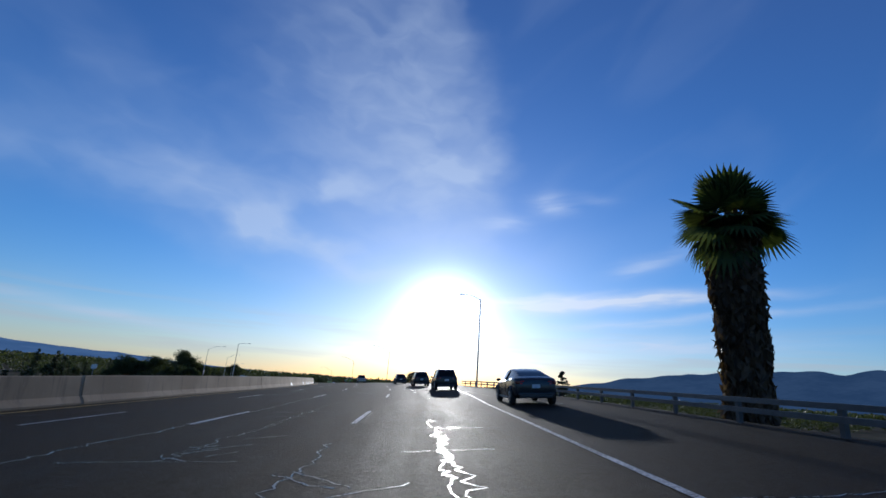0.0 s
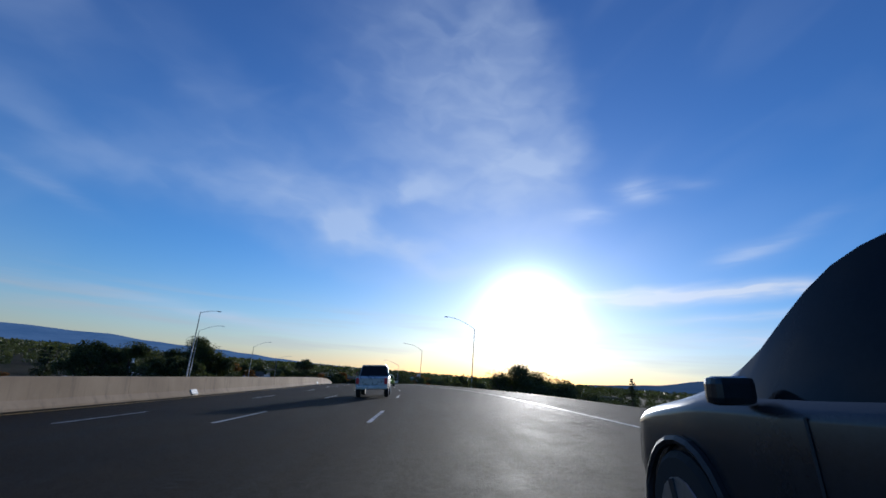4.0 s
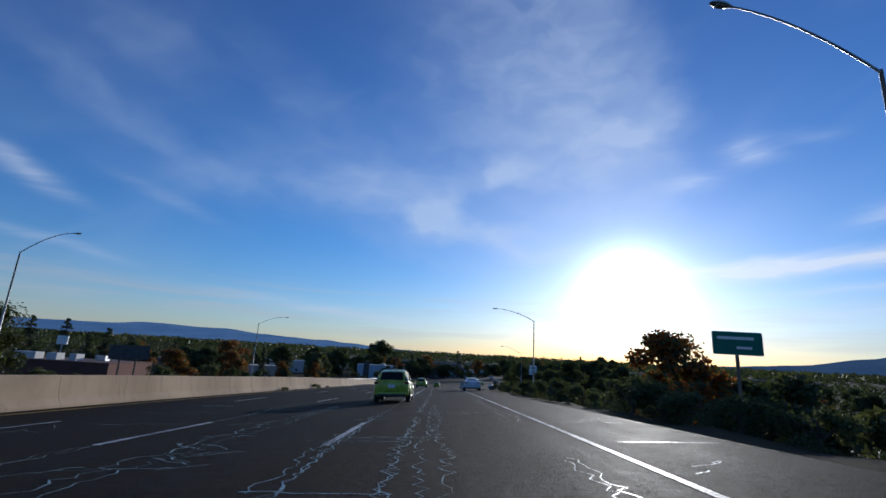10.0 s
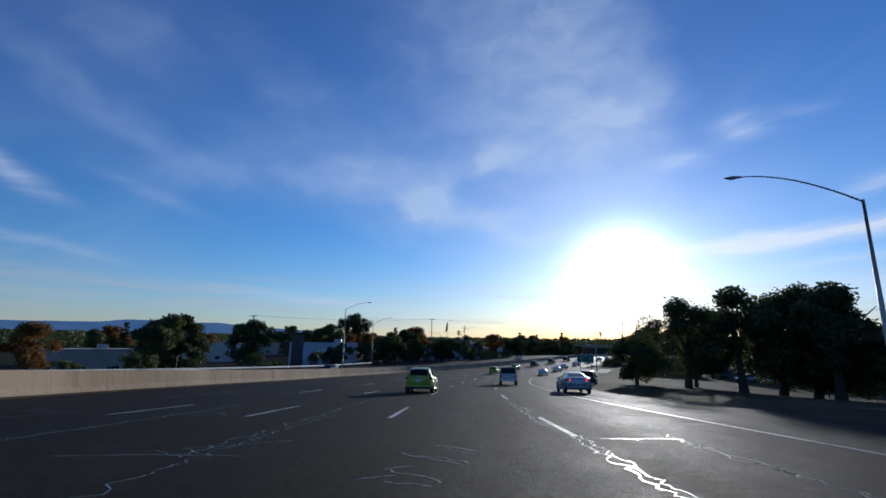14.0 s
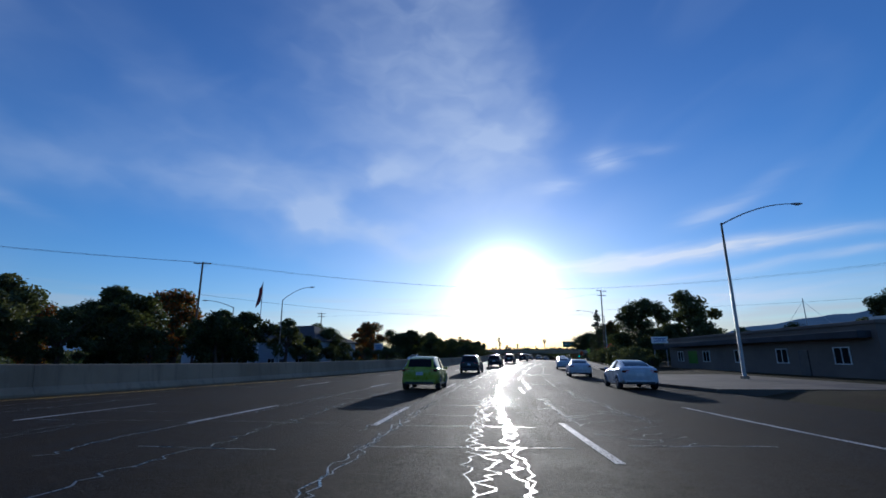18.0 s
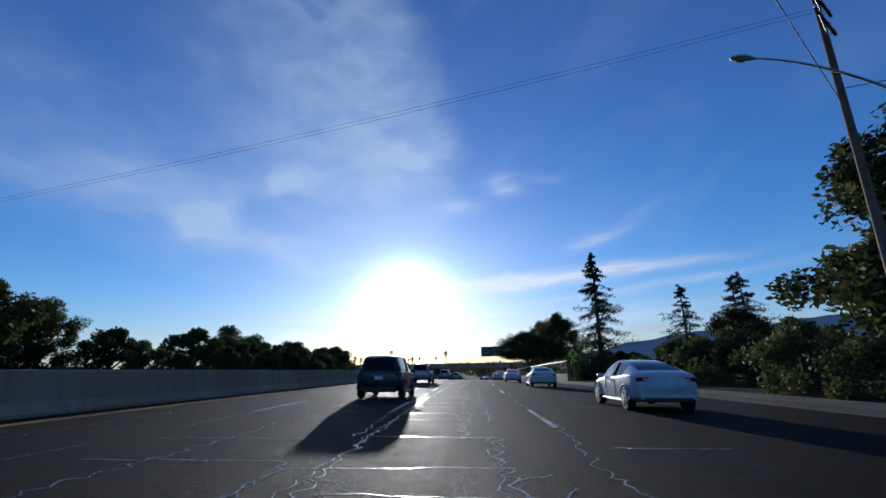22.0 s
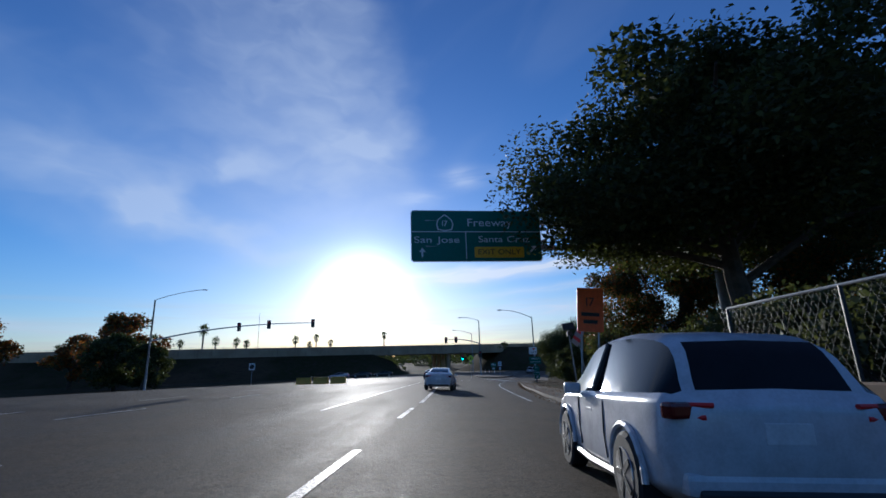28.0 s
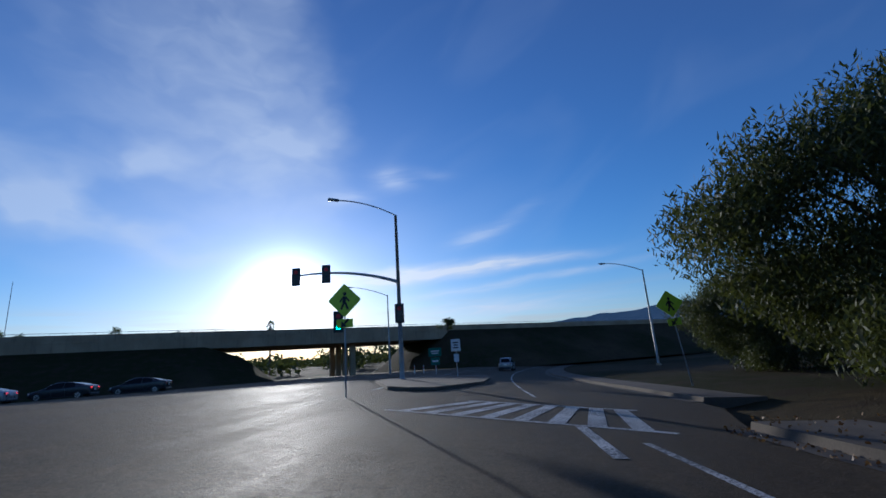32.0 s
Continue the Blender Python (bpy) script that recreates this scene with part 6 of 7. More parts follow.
# the palm beside the first stretch
g0 = ground_z(14.2, 21.0)
put(fan_palm("tall fan palm with a shaggy skirt of dead fronds", 8.9 - g0, 2.9, 0.74, 1.3, 36, 3, 23), 14.2, 21.0)

# prototypes
oak_a = broadleaf("oak_tree", "large dark evergreen oak beside the road", 12.5, 6.6, 34000, 0.34, OAK, 11, 0.22, 84, "oaks", 0.12, puff=(0.15, 0.30))
put(oak_a, -77.6, 553.5, 1.16, 20)
oak_b = broadleaf("oak_tree", "broad dark evergreen oak beside the guide sign", 13.0, 9.6, 120000, 0.22, OAK, 12, 0.36, 170, "oaks", 0.50, 0.3, puff=(0.12, 0.24))
put(oak_b, -68.2, 664.6, 1.04, 70, 0.92)
plane = broadleaf("plane_tree", "plane tree with yellow and orange autumn leaves", 17.5, 6.2, 130000, 0.20, OAK, 13, 0.3, 170, "", 0.10, 0.5, (AUTUMN, 0.26), puff=(0.14, 0.30))
put(plane, -57.8, 684.2, 1.08, 10)
again(plane, -56.4, 671.0, 1.12, 130, 1.0, "tall plane tree with thinning autumn leaves")
willow = broadleaf("pepper_tree", "dark drooping pepper tree beside the slip road", 9.0, 6.6, 90000, 0.27, OAK, 14, 0.2, 70, "", 0.06, 0.5, None, 1.1, 0.26)
put(willow, -46.4, 722.3, 0.97, 0, 1.03)
small_a = broadleaf("tree", "dark rounded street tree", 8.0, 4.4, 11000, 0.40, OAK, 15, 0.25, 40, "roadside trees", 0.14, puff=(0.17, 0.34))
put(small_a, -137.5, 574.5, 1.05, 0)
small_b = broadleaf("tree", "grey-green street tree with a loose crown", 9.0, 4.0, 7500, 0.42, OLIVE, 16, 0.3, 22, "roadside trees", 0.22, 0.6)
put(small_b, -128.5, 677.7, 1.15, 0)
fall_a = broadleaf("tree", "reddish-brown autumn tree behind the barrier", 9.0, 3.9, 7500, 0.40, AUTUMN, 17, 0.3, 24, "autumn trees", 0.2, 0.5, (OLIVE, 0.35))
put(fall_a, -154.5, 585.5, 1.35, 0)
small_c = broadleaf("tree", "dark fine-leaved tree beside the road", 8.0, 4.2, 30000, 0.19, OAK, 19, 0.3, 40, "roadside trees", 0.2, 0.5)
put(small_c, -120.0, 236.0, 1.0, 0)
shrub = broadleaf("shrub", "low grey-green roadside shrub", 2.6, 2.2, 5000, 0.17, OLIVE, 18, 0.15, 16, "roadside shrubs", 0.0)
put(shrub, -60.0, 292.0, 1.0, 0)
red_a = conifer("redwood_tree", "tall ragged conifer beside the crossing sign", 17.5, 4.6, 24000, 0.26, 21, 0.18)
put(red_a, -80.0, 592.0, 0.93, 0)
ced_a = conifer("cedar_tree", "sparse cedar with level drooping boughs", 13.5, 4.8, 13000, 0.26, 22, 0.42)
put(ced_a, -66.0, 595.5, 0.95, 40)
again(ced_a, -62.0, 589.0, 0.98, 130)
again(ced_a, -56.0, 598.0, 1.1, 210)
slim = conifer("conifer_tree", "small dark pointed conifer tree", 9.0, 2.0, 2600, 0.42, 23, 0.1)
put(slim, 59.0, 211.5, 3.1, 0, 1.0)
far_palm = fan_palm("slender fan palm with a ball of fronds", 13.0, 1.9, 0.22, 0, 26, 31, 11, "far palms")
put(far_palm, -180.0, 905.0, 1.5, 0)

rnd = random.Random(5)
# left of the road: trees between the parapet and the town
for x, y, top, proto in [(-133, 258, 7.0, small_c), (-127, 262, 2.0, small_c), (-139, 252, 1.5, small_c), (-126, 217, 4.2, small_c), (-133, 210, 1.0, small_c), (-120, 228, -1.0, small_c),
                         (-170, 330, -3.5, fall_a), (-188.8, 366.4, 0.0, fall_a), (-219, 355, -0.9, fall_a), (-214, 349, -2.6, small_b), (-158, 340, -3.5, fall_a), (-150, 352, -6.0, fall_a), (-182, 352, -4.0, small_a), (-148, 366, -5.5, fall_a), (-190, 372, -3.0, small_a),
                         (-236, 577, 6.6, oak_a), (-214, 560, -3.0, small_a), (-205, 520, -4.0, fall_a), (-222, 500, -2.5, slim), (-198, 480, -4.5, small_a), (-240, 520, -1.5, slim),
                         (-160, 472, -6.0, small_a), (-163, 480, -4.2, small_b), (-158, 488, -6.5, small_a), (-151, 500, -8.0, small_a), (-156, 505, -6.5, small_b), (-166, 497, -4.0, small_a),
                         (-147, 520, -9.0, small_a), (-152, 548, -8.5, small_a), (-161, 560, -5.0, small_b), (-148.3, 567.5, -3.2, fall_a), (-142.5, 569.5, -5.0, small_c), (-146.7, 530.5, -7.0, small_c), (-139.5, 519.0, -10.0, small_c), (-139.5, 583.5, -5.0, oak_a), (-142, 600, -6.4, small_a), (-136, 611, -6.4, small_a),
                         (-137, 626, -5.2, oak_a), (-141, 640, -3.0, small_b), (-121.5, 665, -5.0, oak_a), (-124, 656, -6.6, oak_a), (-133, 650, -5.5, small_a), (-134, 664, -3.4, oak_a), (-146, 672, -2.0, oak_a), (-158, 690, -1.0, oak_a),
                         (-127, 693, -8.0, small_a), (-136, 706, -5.5, small_b), (-146, 720, -6.0, small_a), (-152, 752, -3.0, fall_a), (-128, 752, -6.2, small_a), (-121, 746, -9.5, small_a)]:
    k = {small_a: 8.0, small_b: 9.0, small_c: 8.0, fall_a: 9.0, oak_a: 12.5, slim: 9.0}[proto]
    g = ground_z(x, y)
    sc = (top - g) / k
    again(proto, x, y, sc * rnd.uniform(0.95, 1.1), rnd.uniform(0, 360), 1.0)
# right of the road
for x, y, top, proto in [(-8, 197, 4.6, small_c), (-2, 204, 3.0, small_c), (4, 212, 2.0, small_c), (-14, 210, 0.2, small_c), (12, 222, 0.2, small_c), (-30, 262, -0.5, small_b), (-45.9, 275.0, 1.8, fall_a),
                         (-22, 275, -2.0, small_a), (-34, 290, -1.5, small_b), (-42, 305, -2.2, small_b), (-52, 330, -3.0, small_a), (-44, 345, -4.0, small_a), (-54, 354, -2.8, small_b), (-60, 366, -1.2, oak_a),
                         (-62, 386, -1.2, oak_a), (-66, 374, -0.9, oak_a), (-58, 372, -0.2, oak_a), (-70, 398, -1.0, oak_a), (-64, 410, -3.0, small_a), (-70, 392, -1.2, small_b), (-50, 398, -2.0, small_a), (-62, 567, 3.6, small_b), (-80, 527, -7.5, small_a), (-66, 532, -8.0, small_b), (-60, 526, -7.6, small_c), (-53, 520, -7.2, small_b), (-82.9, 394.5, -2.6, small_c), (-77.5, 395, -1.2, small_b), (-72, 402, -2.0, small_c), (-88, 402, -6.0, small_a), (-80, 410, -6.5, small_b),
                         (-78, 521, -6.8, small_b), (-62, 500, -4.5, oak_a), (-70, 556, -6.0, small_a), (-66, 566, -8.0, oak_a), (-71, 573, -9.0, small_b), (-62, 578, -9.5, small_a), (-68, 604, -11.2, small_a),
                         (-60, 608, -10.8, small_a), (-53, 617, -10.0, oak_a), (-58, 627, -11.0, small_a), (-50, 642, -10.5, small_a), (-46, 655, -9.5, oak_a), (-60, 647, -11.8, small_a), (-63, 589.5, -6.0, oak_a), (-57.5, 596, -6.5, oak_a), (-68.5, 594.5, -9.4, small_a), (-72, 599, -10.6, small_a), (-66, 583, -8.4, small_c),
                         (-60, 696, -12.2, small_a), (-56, 701, -12.0, small_a), (-52, 706, -11.3, small_a), (-44, 700, -10.8, small_a), (-40, 712, -12.6, small_a), (-36, 735, -10.6, willow), (-34, 722, -10.4, willow),
                         (-26, 700, -8.5, oak_a), (30, 60, -9.0, small_a), (36, 80, -8.0, small_a), (28, 96, -7.0, small_a), (44, 120, -8.0, small_b), (40, 140, -7.5, small_a), (30, 156, -7.0, small_a),
                         (58, 170, -1.5, small_a), (110, 600, 15.5, slim)]:
    k = {small_a: 8.0, small_b: 9.0, fall_a: 9.0, oak_a: 12.5, slim: 9.0, small_c: 8.0, willow: 9.0}[proto]
    g = ground_z(x, y)
    again(proto, x, y, (top - g) / k * rnd.uniform(0.96, 1.02), rnd.uniform(0, 360), 1.0)
# shrubs and weeds on the verge
for i in range(46):
    s = 236 + i * 2.6 + rnd.uniform(-1, 1)
    p = at(s, table(RIGHT, s) + rnd.uniform(3.2, 9.5))
    again(shrub, p.x, p.y, rnd.uniform(0.4, 0.85), rnd.uniform(0, 360), rnd.uniform(0.7, 1.0))
for i in range(16):
    s = 160 + i * 4.8 + rnd.uniform(-2, 2)
    p = at(s, table(RIGHT, s) + rnd.uniform(3, 12))
    again(shrub, p.x, p.y, rnd.uniform(0.5, 1.1), rnd.uniform(0, 360), rnd.uniform(0.7, 1.1))
for i in range(26):
    s = 522 + i * 3.0 + rnd.uniform(-2, 2)
    p = at(s, table(RIGHT, s) + rnd.uniform(4.0, 8))
    again(shrub, p.x, p.y, rnd.uniform(0.6, 1.3), rnd.uniform(0, 360), rnd.uniform(0.8, 1.3))
for i in range(44):
    s = 236 + i * 10.4 + rnd.uniform(-3, 3)
    u = left_edge(s) - rnd.uniform(1.5, 8)
    p = at(s, u)
    again(shrub, p.x, p.y, rnd.uniform(0.7, 1.5), rnd.uniform(0, 360), rnd.uniform(0.8, 1.3))
for s, sc in ((251, 0.27), (279, 0.2), (290, 0.28), (296, 0.15)):
    p = at(s, table(MEDIAN, s) + 0.35)
    again(shrub, p.x, p.y, sc, rnd.uniform(0, 360), 0.8, "dry weed tuft growing at the foot of the barrier", p.z)
for x, y, h in [(-154.3, 864.1, 1.0), (-141.9, 869.8, 1.08), (-134.1, 872.9, 1.05), (-130.0, 874.4, 1.0), (-109.4, 880.1, 1.1), (-103.1, 881.3, 0.95), (-93.3, 882.8, 1.0), (-146.5, 867.5, 1.4), (-235, 930, 1.15), (-200, 900, 1.45), (-66, 905, 1.3),
                (-265, 860, 1.5), (-110, 1020, 1.7)]:
    again(far_palm, x, y, h * 1.15, rnd.uniform(0, 360), 1.0, "", -17.4)


def far_woods():
    """The low dark belt of trees and roofs over the town."""
    r = np.random.default_rng(9)
    pts, sz = [], []
    for i in range(1800):
        az = radians(r.uniform(-72, 62))
        d = r.uniform(430, 1300)
        x, y = math.sin(az) * d - 60, math.cos(az) * d + 260
        s, u = nearest(x, y)
        if abs(u) < 75 or (y < 890 and -330 < x < 80 and y > 730):
            continue
        h, w = r.uniform(6, 15), r.uniform(4, 9)
        k = 90
        q = r.normal(size=(k, 3))
        q /= np.linalg.norm(q, axis=1)[:, None]
        p = np.array([x, y, far_z(x, y) - 1.5 + h * 0.55]) + q * np.array([w, w, h * 0.5]) * (r.uniform(0, 1, k) ** 0.4)[:, None]
        pts.append(p)
        sz.append(r.uniform(1.2, 2.6, k))
    for i in range(2200):
        az, d = radians(r.uniform(-80, 66)), r.uniform(1200, 2500)
        x, y = math.sin(az) * d - 60, math.cos(az) * d + 260
        h, w = r.uniform(9, 20), r.uniform(12, 30)
        q = r.normal(size=(26, 3))
        q /= np.linalg.norm(q, axis=1)[:, None]
        pts.append(np.array([x, y, far_z(x, y) + h * 0.4]) + q * np.array([w, w, h * 0.5]) * (r.uniform(0, 1, 26) ** 0.4)[:, None])
        sz.append(r.uniform(5, 10, 26))
    ob = leaf_mesh("far_trees", np.concatenate(pts), np.concatenate(sz), OAK, r, None, 0, 0.8)
    tagged(ob, "distant belt of dark trees over the town", "trees", kind="stuff")


far_woods()


# dense hedge behind the fence, and trees behind the barrier
for q in np.arange(611, 700, 1.9):
    p = at(q, table(RIGHT, q) + rnd.uniform(5.2, 6.0))
    again(shrub, p.x, p.y, rnd.uniform(1.0, 1.25), rnd.uniform(0, 360), rnd.uniform(0.9, 1.15), "dense dark hedge bush behind the fence")
for q in np.arange(612, 690, 6.5):
    p = at(q, table(RIGHT, q) + rnd.uniform(8, 11))
    again(small_a, p.x, p.y, rnd.uniform(0.36, 0.46), rnd.uniform(0, 360), 1.0, "dark rounded tree behind the chain link fence")
for q in np.arange(696, 748, 3.4):
    p = at(q, table(RIGHT, q) + rnd.uniform(7.5, 10.5))
    again(shrub, p.x, p.y, rnd.uniform(0.75, 1.05), rnd.uniform(0, 360), 1.0, "dense dark bush under the pepper tree")
for q, du, sc in ((478, 3, 0.70), (484, 4, 0.74), (490, 3, 0.84), (496, 4, 0.72), (502, 5, 0.66), (470, 5, 0.70), (463, 4, 0.62), (600, 4, 0.50), (607, 5, 0.46), (615, 4, 0.62), (628, 5, 0.62), (635, 4, 0.78), (642, 6, 0.86), (649, 4, 0.72), (656, 5, 0.7), (663, 6, 0.65), (670, 6, 0.6)):
    p = at(q, left_edge(q) - du)
    again(small_a if q % 2 else small_b, p.x, p.y, sc, rnd.uniform(0, 360), 1.0, "dense dark tree behind the median barrier")
for q, du, sc in ((512, 4, 0.95), (518, 6, 1.0), (523, 4, 0.8)):
    p = at(q, left_edge(q) - du)
    again(small_b if q % 2 else small_a, p.x, p.y, sc, rnd.uniform(0, 360), 1.0, "dense dark tree behind the median barrier")


def leaf_litter():
    """Fallen leaves on the footpath, in the gutter and on the verge."""
    r = np.random.default_rng(41)
    P = []
    for i in range(9000):
        q = r.uniform(640, 748)
        u = table(RIGHT, q) + r.choice([r.uniform(-0.5, 0.1), r.uniform(0.2, 2.2), r.uniform(1.6, 7.0)])
        p = at(q, u)
        e = u - table(RIGHT, q)
        z = p.z + 0.03 if e < 0 else p.z + 0.20 if e < 1.9 else ground_z(p.x, p.y) + 0.05
        P.append((p.x, p.y, z))
    ob = leaf_mesh("fallen_leaves", P, r.uniform(0.04, 0.085, len(P)), LITTER, r, None, 0, 0.7)
    tagged(ob, "brown and yellow fallen leaves along the footpath", "leaves", kind="stuff")


LITTER = leafy("leaf_litter", (0.07, 0.036, 0.016), (0.20, 0.12, 0.05), 0.1)
leaf_litter()
again(shrub, -33.7, 797.9, 0.9, 40, 0.9, "lone dark bush on the bank beside the overpass", -9.6)
mast = empty("radio_mast", "thin steel mast behind the overpass", "mast", Matrix.Translation((-119.1, 841.8, -17.4)))
for z0, z1, r0 in ((0, 13, 0.13), (13, 25.1, 0.08)):
    bm = bmesh.new()
    tube(bm, [(0, 0, z0), (0, 0, z1)], [r0, r0 * 0.75], 8)
    part("section", bm, STEEL, mast)

for i in range(26):
    az, d = radians(rnd.uniform(-46, -6)), rnd.uniform(300, 470)
    x, y = math.sin(az) * d, math.cos(az) * d
    if abs(nearest(x, y)[1]) > 110:
        again(slim, x, y, (d * math.tan(radians(rnd.uniform(-0.2, 0.8))) + 17) / 9.0, rnd.uniform(0, 360), 1.0, "tall pointed conifer standing above the town")
for x, y, top in ((-134.5, 768, 0.2), (-146, 772, -4.5)):
    again(fall_a, x, y, (top + 17) / 9.0, rnd.uniform(0, 360), 1.0, "loose autumn tree beyond the overpass")

# trees among the roofs of the town, on both sides
YARDS = [(-175.7, 459.6), (-160, 534), (-206, 408), (-230, 385), (-158, 295), (-142, 288), (-232, 350), (-236, 470), (-262, 540), (-200, 280), (-170, 226), (-45, 470)]
for i in range(150):
    left = i % 3 != 0
    s = rnd.uniform(150, 560) if left else rnd.uniform(150, 440)
    u = left_edge(s) - 12 - 150 * rnd.random() ** 1.3 if left else 26 + 130 * rnd.random() ** 1.2
    p = at(s, u)
    if min(math.hypot(p.x - a, p.y - b) for a, b in YARDS) < 21 or (-120 < p.x < -40 and p.y > 400) or abs(nearest(p.x, p.y)[1]) < 18:
        continue
    kind = rnd.choice((small_a, small_a, small_b, small_b, fall_a, slim if left else small_a))
    tall = rnd.uniform(9, 15) if left and s > 370 else rnd.uniform(6.5, 12.5) if kind is not slim else rnd.uniform(9, 15)
    turn = rnd.uniform(0, 360)
    if not (-82 < p.x < -30 and 315 < p.y < 400):
        again(kind, p.x, p.y, tall / (8.0 if kind is small_a else 9.0), turn, 1.0)
for i in range(90):
    s = rnd.uniform(165, 400)
    p = at(s, 18 + 150 * rnd.random())
    if (p.x > -118 and p.x < -40 and p.y > 400) or abs(nearest(p.x, p.y)[1]) < 17:
        continue
    kind, size, turn, squash = rnd.choice((small_a, small_a, small_b, small_b, small_c, fall_a)), rnd.uniform(0.45, 0.85), rnd.uniform(0, 360), rnd.uniform(0.75, 1.0)
    if not (-82 < p.x < -30 and 315 < p.y < 400):
        again(kind, p.x, p.y, size, turn, squash, "low dark tree on the slope below the road")


# ---------------------------------------------------------------- vehicles
WHITECAR = plain("white_car_paint", (0.52, 0.53, 0.55), 0.22, 0.0, 0.6)
SILVERCAR = plain("silver_car_paint", (0.32, 0.33, 0.35), 0.28, 0.5, 0.6)
GREENCAR = plain("lime_car_paint", (0.30, 0.36, 0.03), 0.28, 0.0, 0.6)
DARKCAR = plain("dark_car_paint", (0.03, 0.032, 0.036), 0.25, 0.2, 0.6)
TAIL = lamp_glow("lit_tail_lamp", (0.9, 0.02, 0.01), 3.0)
LAMPRED = plain("tail_lamp_lens", (0.10, 0.008, 0.008), 0.15)
PLATE = plain("number_plate", (0.6, 0.6, 0.6), 0.5)

# side view of each body: y (0 rear), underside, belt line, roof, half width at the belt, half width at the roof
FORMS = {
    "sedan": (4.65, [(0.0, .42, .80, .81, .72, .66), (.08, .32, 1.00, 1.03, .84, .74), (.45, .26, 1.06, 1.13, .91, .71), (1.15, .22, 1.02, 1.33, .925, .63), (1.9, .20, .98, 1.44, .925, .60),
                     (2.5, .20, .95, 1.44, .925, .60), (3.1, .20, .93, 1.26, .92, .65), (3.65, .22, .89, .93, .91, .72), (4.25, .26, .75, .78, .86, .68), (4.65, .40, .55, .56, .62, .5)], (3, 7), (2, 4), (5, 7)),
    "hatch": (4.0, [(0.0, .40, .92, .93, .66, .60), (.10, .30, 1.02, 1.05, .80, .66), (.35, .26, 1.02, 1.42, .86, .60), (1.0, .22, 1.00, 1.54, .87, .60), (1.8, .20, .98, 1.55, .87, .60),
                    (2.4, .20, .96, 1.48, .87, .61), (2.95, .20, .95, 1.18, .87, .66), (3.3, .24, .92, .96, .86, .70), (3.8, .28, .78, .80, .80, .64), (4.0, .40, .60, .61, .6, .5)], (1, 6), (1, 2), (5, 7)),
    "suv": (4.7, [(0.0, .45, 1.05, 1.06, .70, .64), (.10, .36, 1.10, 1.12, .88, .72), (.40, .30, 1.12, 1.64, .93, .68), (1.2, .28, 1.10, 1.74, .94, .68), (2.2, .26, 1.08, 1.74, .94, .68),
                  (2.8, .26, 1.06, 1.66, .94, .69), (3.4, .28, 1.05, 1.24, .94, .74), (3.8, .30, 1.02, 1.06, .93, .78), (4.5, .34, .90, .92, .86, .72), (4.7, .45, .70, .71, .66, .56)], (1, 6), (1, 2), (5, 7)),
}


SUB = 4


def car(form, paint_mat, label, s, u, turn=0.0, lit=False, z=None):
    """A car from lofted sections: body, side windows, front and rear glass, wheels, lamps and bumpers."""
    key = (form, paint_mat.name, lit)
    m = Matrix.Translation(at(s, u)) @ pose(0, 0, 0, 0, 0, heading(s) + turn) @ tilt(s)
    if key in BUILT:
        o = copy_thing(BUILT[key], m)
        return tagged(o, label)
    length, rows, cabin, rear, front = FORMS[form]
    ob = empty("car", label, "car", None, "cars in traffic")
    verts, K = [], 12
    fine = [spline(rows, i / SUB) for i in range(SUB * (len(rows) - 1) + 1)]
    for y, z0, zb, zr, wb, wr in fine:
        mid = z0 + (zb - z0) * 0.45
        half = [(0, z0), (wb * 0.82, z0), (wb * 0.97, z0 + 0.10), (wb, mid), (wb * 0.985, zb - 0.05), (wb * 0.93, zb), (wr + (wb * 0.93 - wr) * 0.06, zr - 0.05 * min(1, (zr - zb) * 4)), (wr * 0.86, zr), (0, zr + 0.015)]
        ring = half + [(-x, q) for x, q in reversed(half[1:-1])]
        verts.append([(x, y - length / 2, q) for x, q in ring])
    n = len(verts[0])
    faces = {"body": [], "side_window": [], "rear_window": [], "windscreen": []}
    if form == "sedan":
        faces["glass_roof"] = []
    for i in range(len(verts) - 1):
        for j in range(n):
            k = (j + 1) % n
            kind = "body"
            if cabin[0] * SUB <= i < cabin[1] * SUB and j in (5, 10):
                kind = "side_window"
            if j in (7, 8):
                if rear[0] * SUB <= i < rear[1] * SUB:
                    kind = "rear_window"
                elif front[0] * SUB <= i < front[1] * SUB:
                    kind = "windscreen"
                elif form == "sedan" and rear[1] * SUB <= i < front[0] * SUB:
                    kind = "glass_roof"
            faces[kind].append(((i, j), (i + 1, j), (i + 1, k), (i, k)))
    for name, quads in faces.items():
        bm = bmesh.new()
        made = {}
        for q in quads:
            vs = []
            for i, j in q:
                if (i, j) not in made:
                    made[(i, j)] = bm.verts.new(verts[i][j])
                vs.append(made[(i, j)])
            try:
                bm.faces.new(vs)
            except ValueError:
                pass
        if name == "body":
            for i in (0, len(verts) - 1):
                bm.faces.new([made[(i, j)] for j in range(n)])
        bmesh.ops.recalc_face_normals(bm, faces=bm.faces)
        if name == "body":
            sharp = [e for e in bm.edges if e.is_manifold and e.calc_face_angle(0) > 0.7]
            bmesh.ops.bevel(bm, geom=sharp, offset=0.03, segments=2, affect="EDGES", profile=0.6)
        part(name, bm, paint_mat if name == "body" else GLASS, ob, "", True)
    w = rows[3][4]
    r = 0.34 if form != "suv" else 0.37
    for yy in (-length / 2 + 0.82, length / 2 - 0.92):
        for sx in (-1, 1):
            bm = bmesh.new()
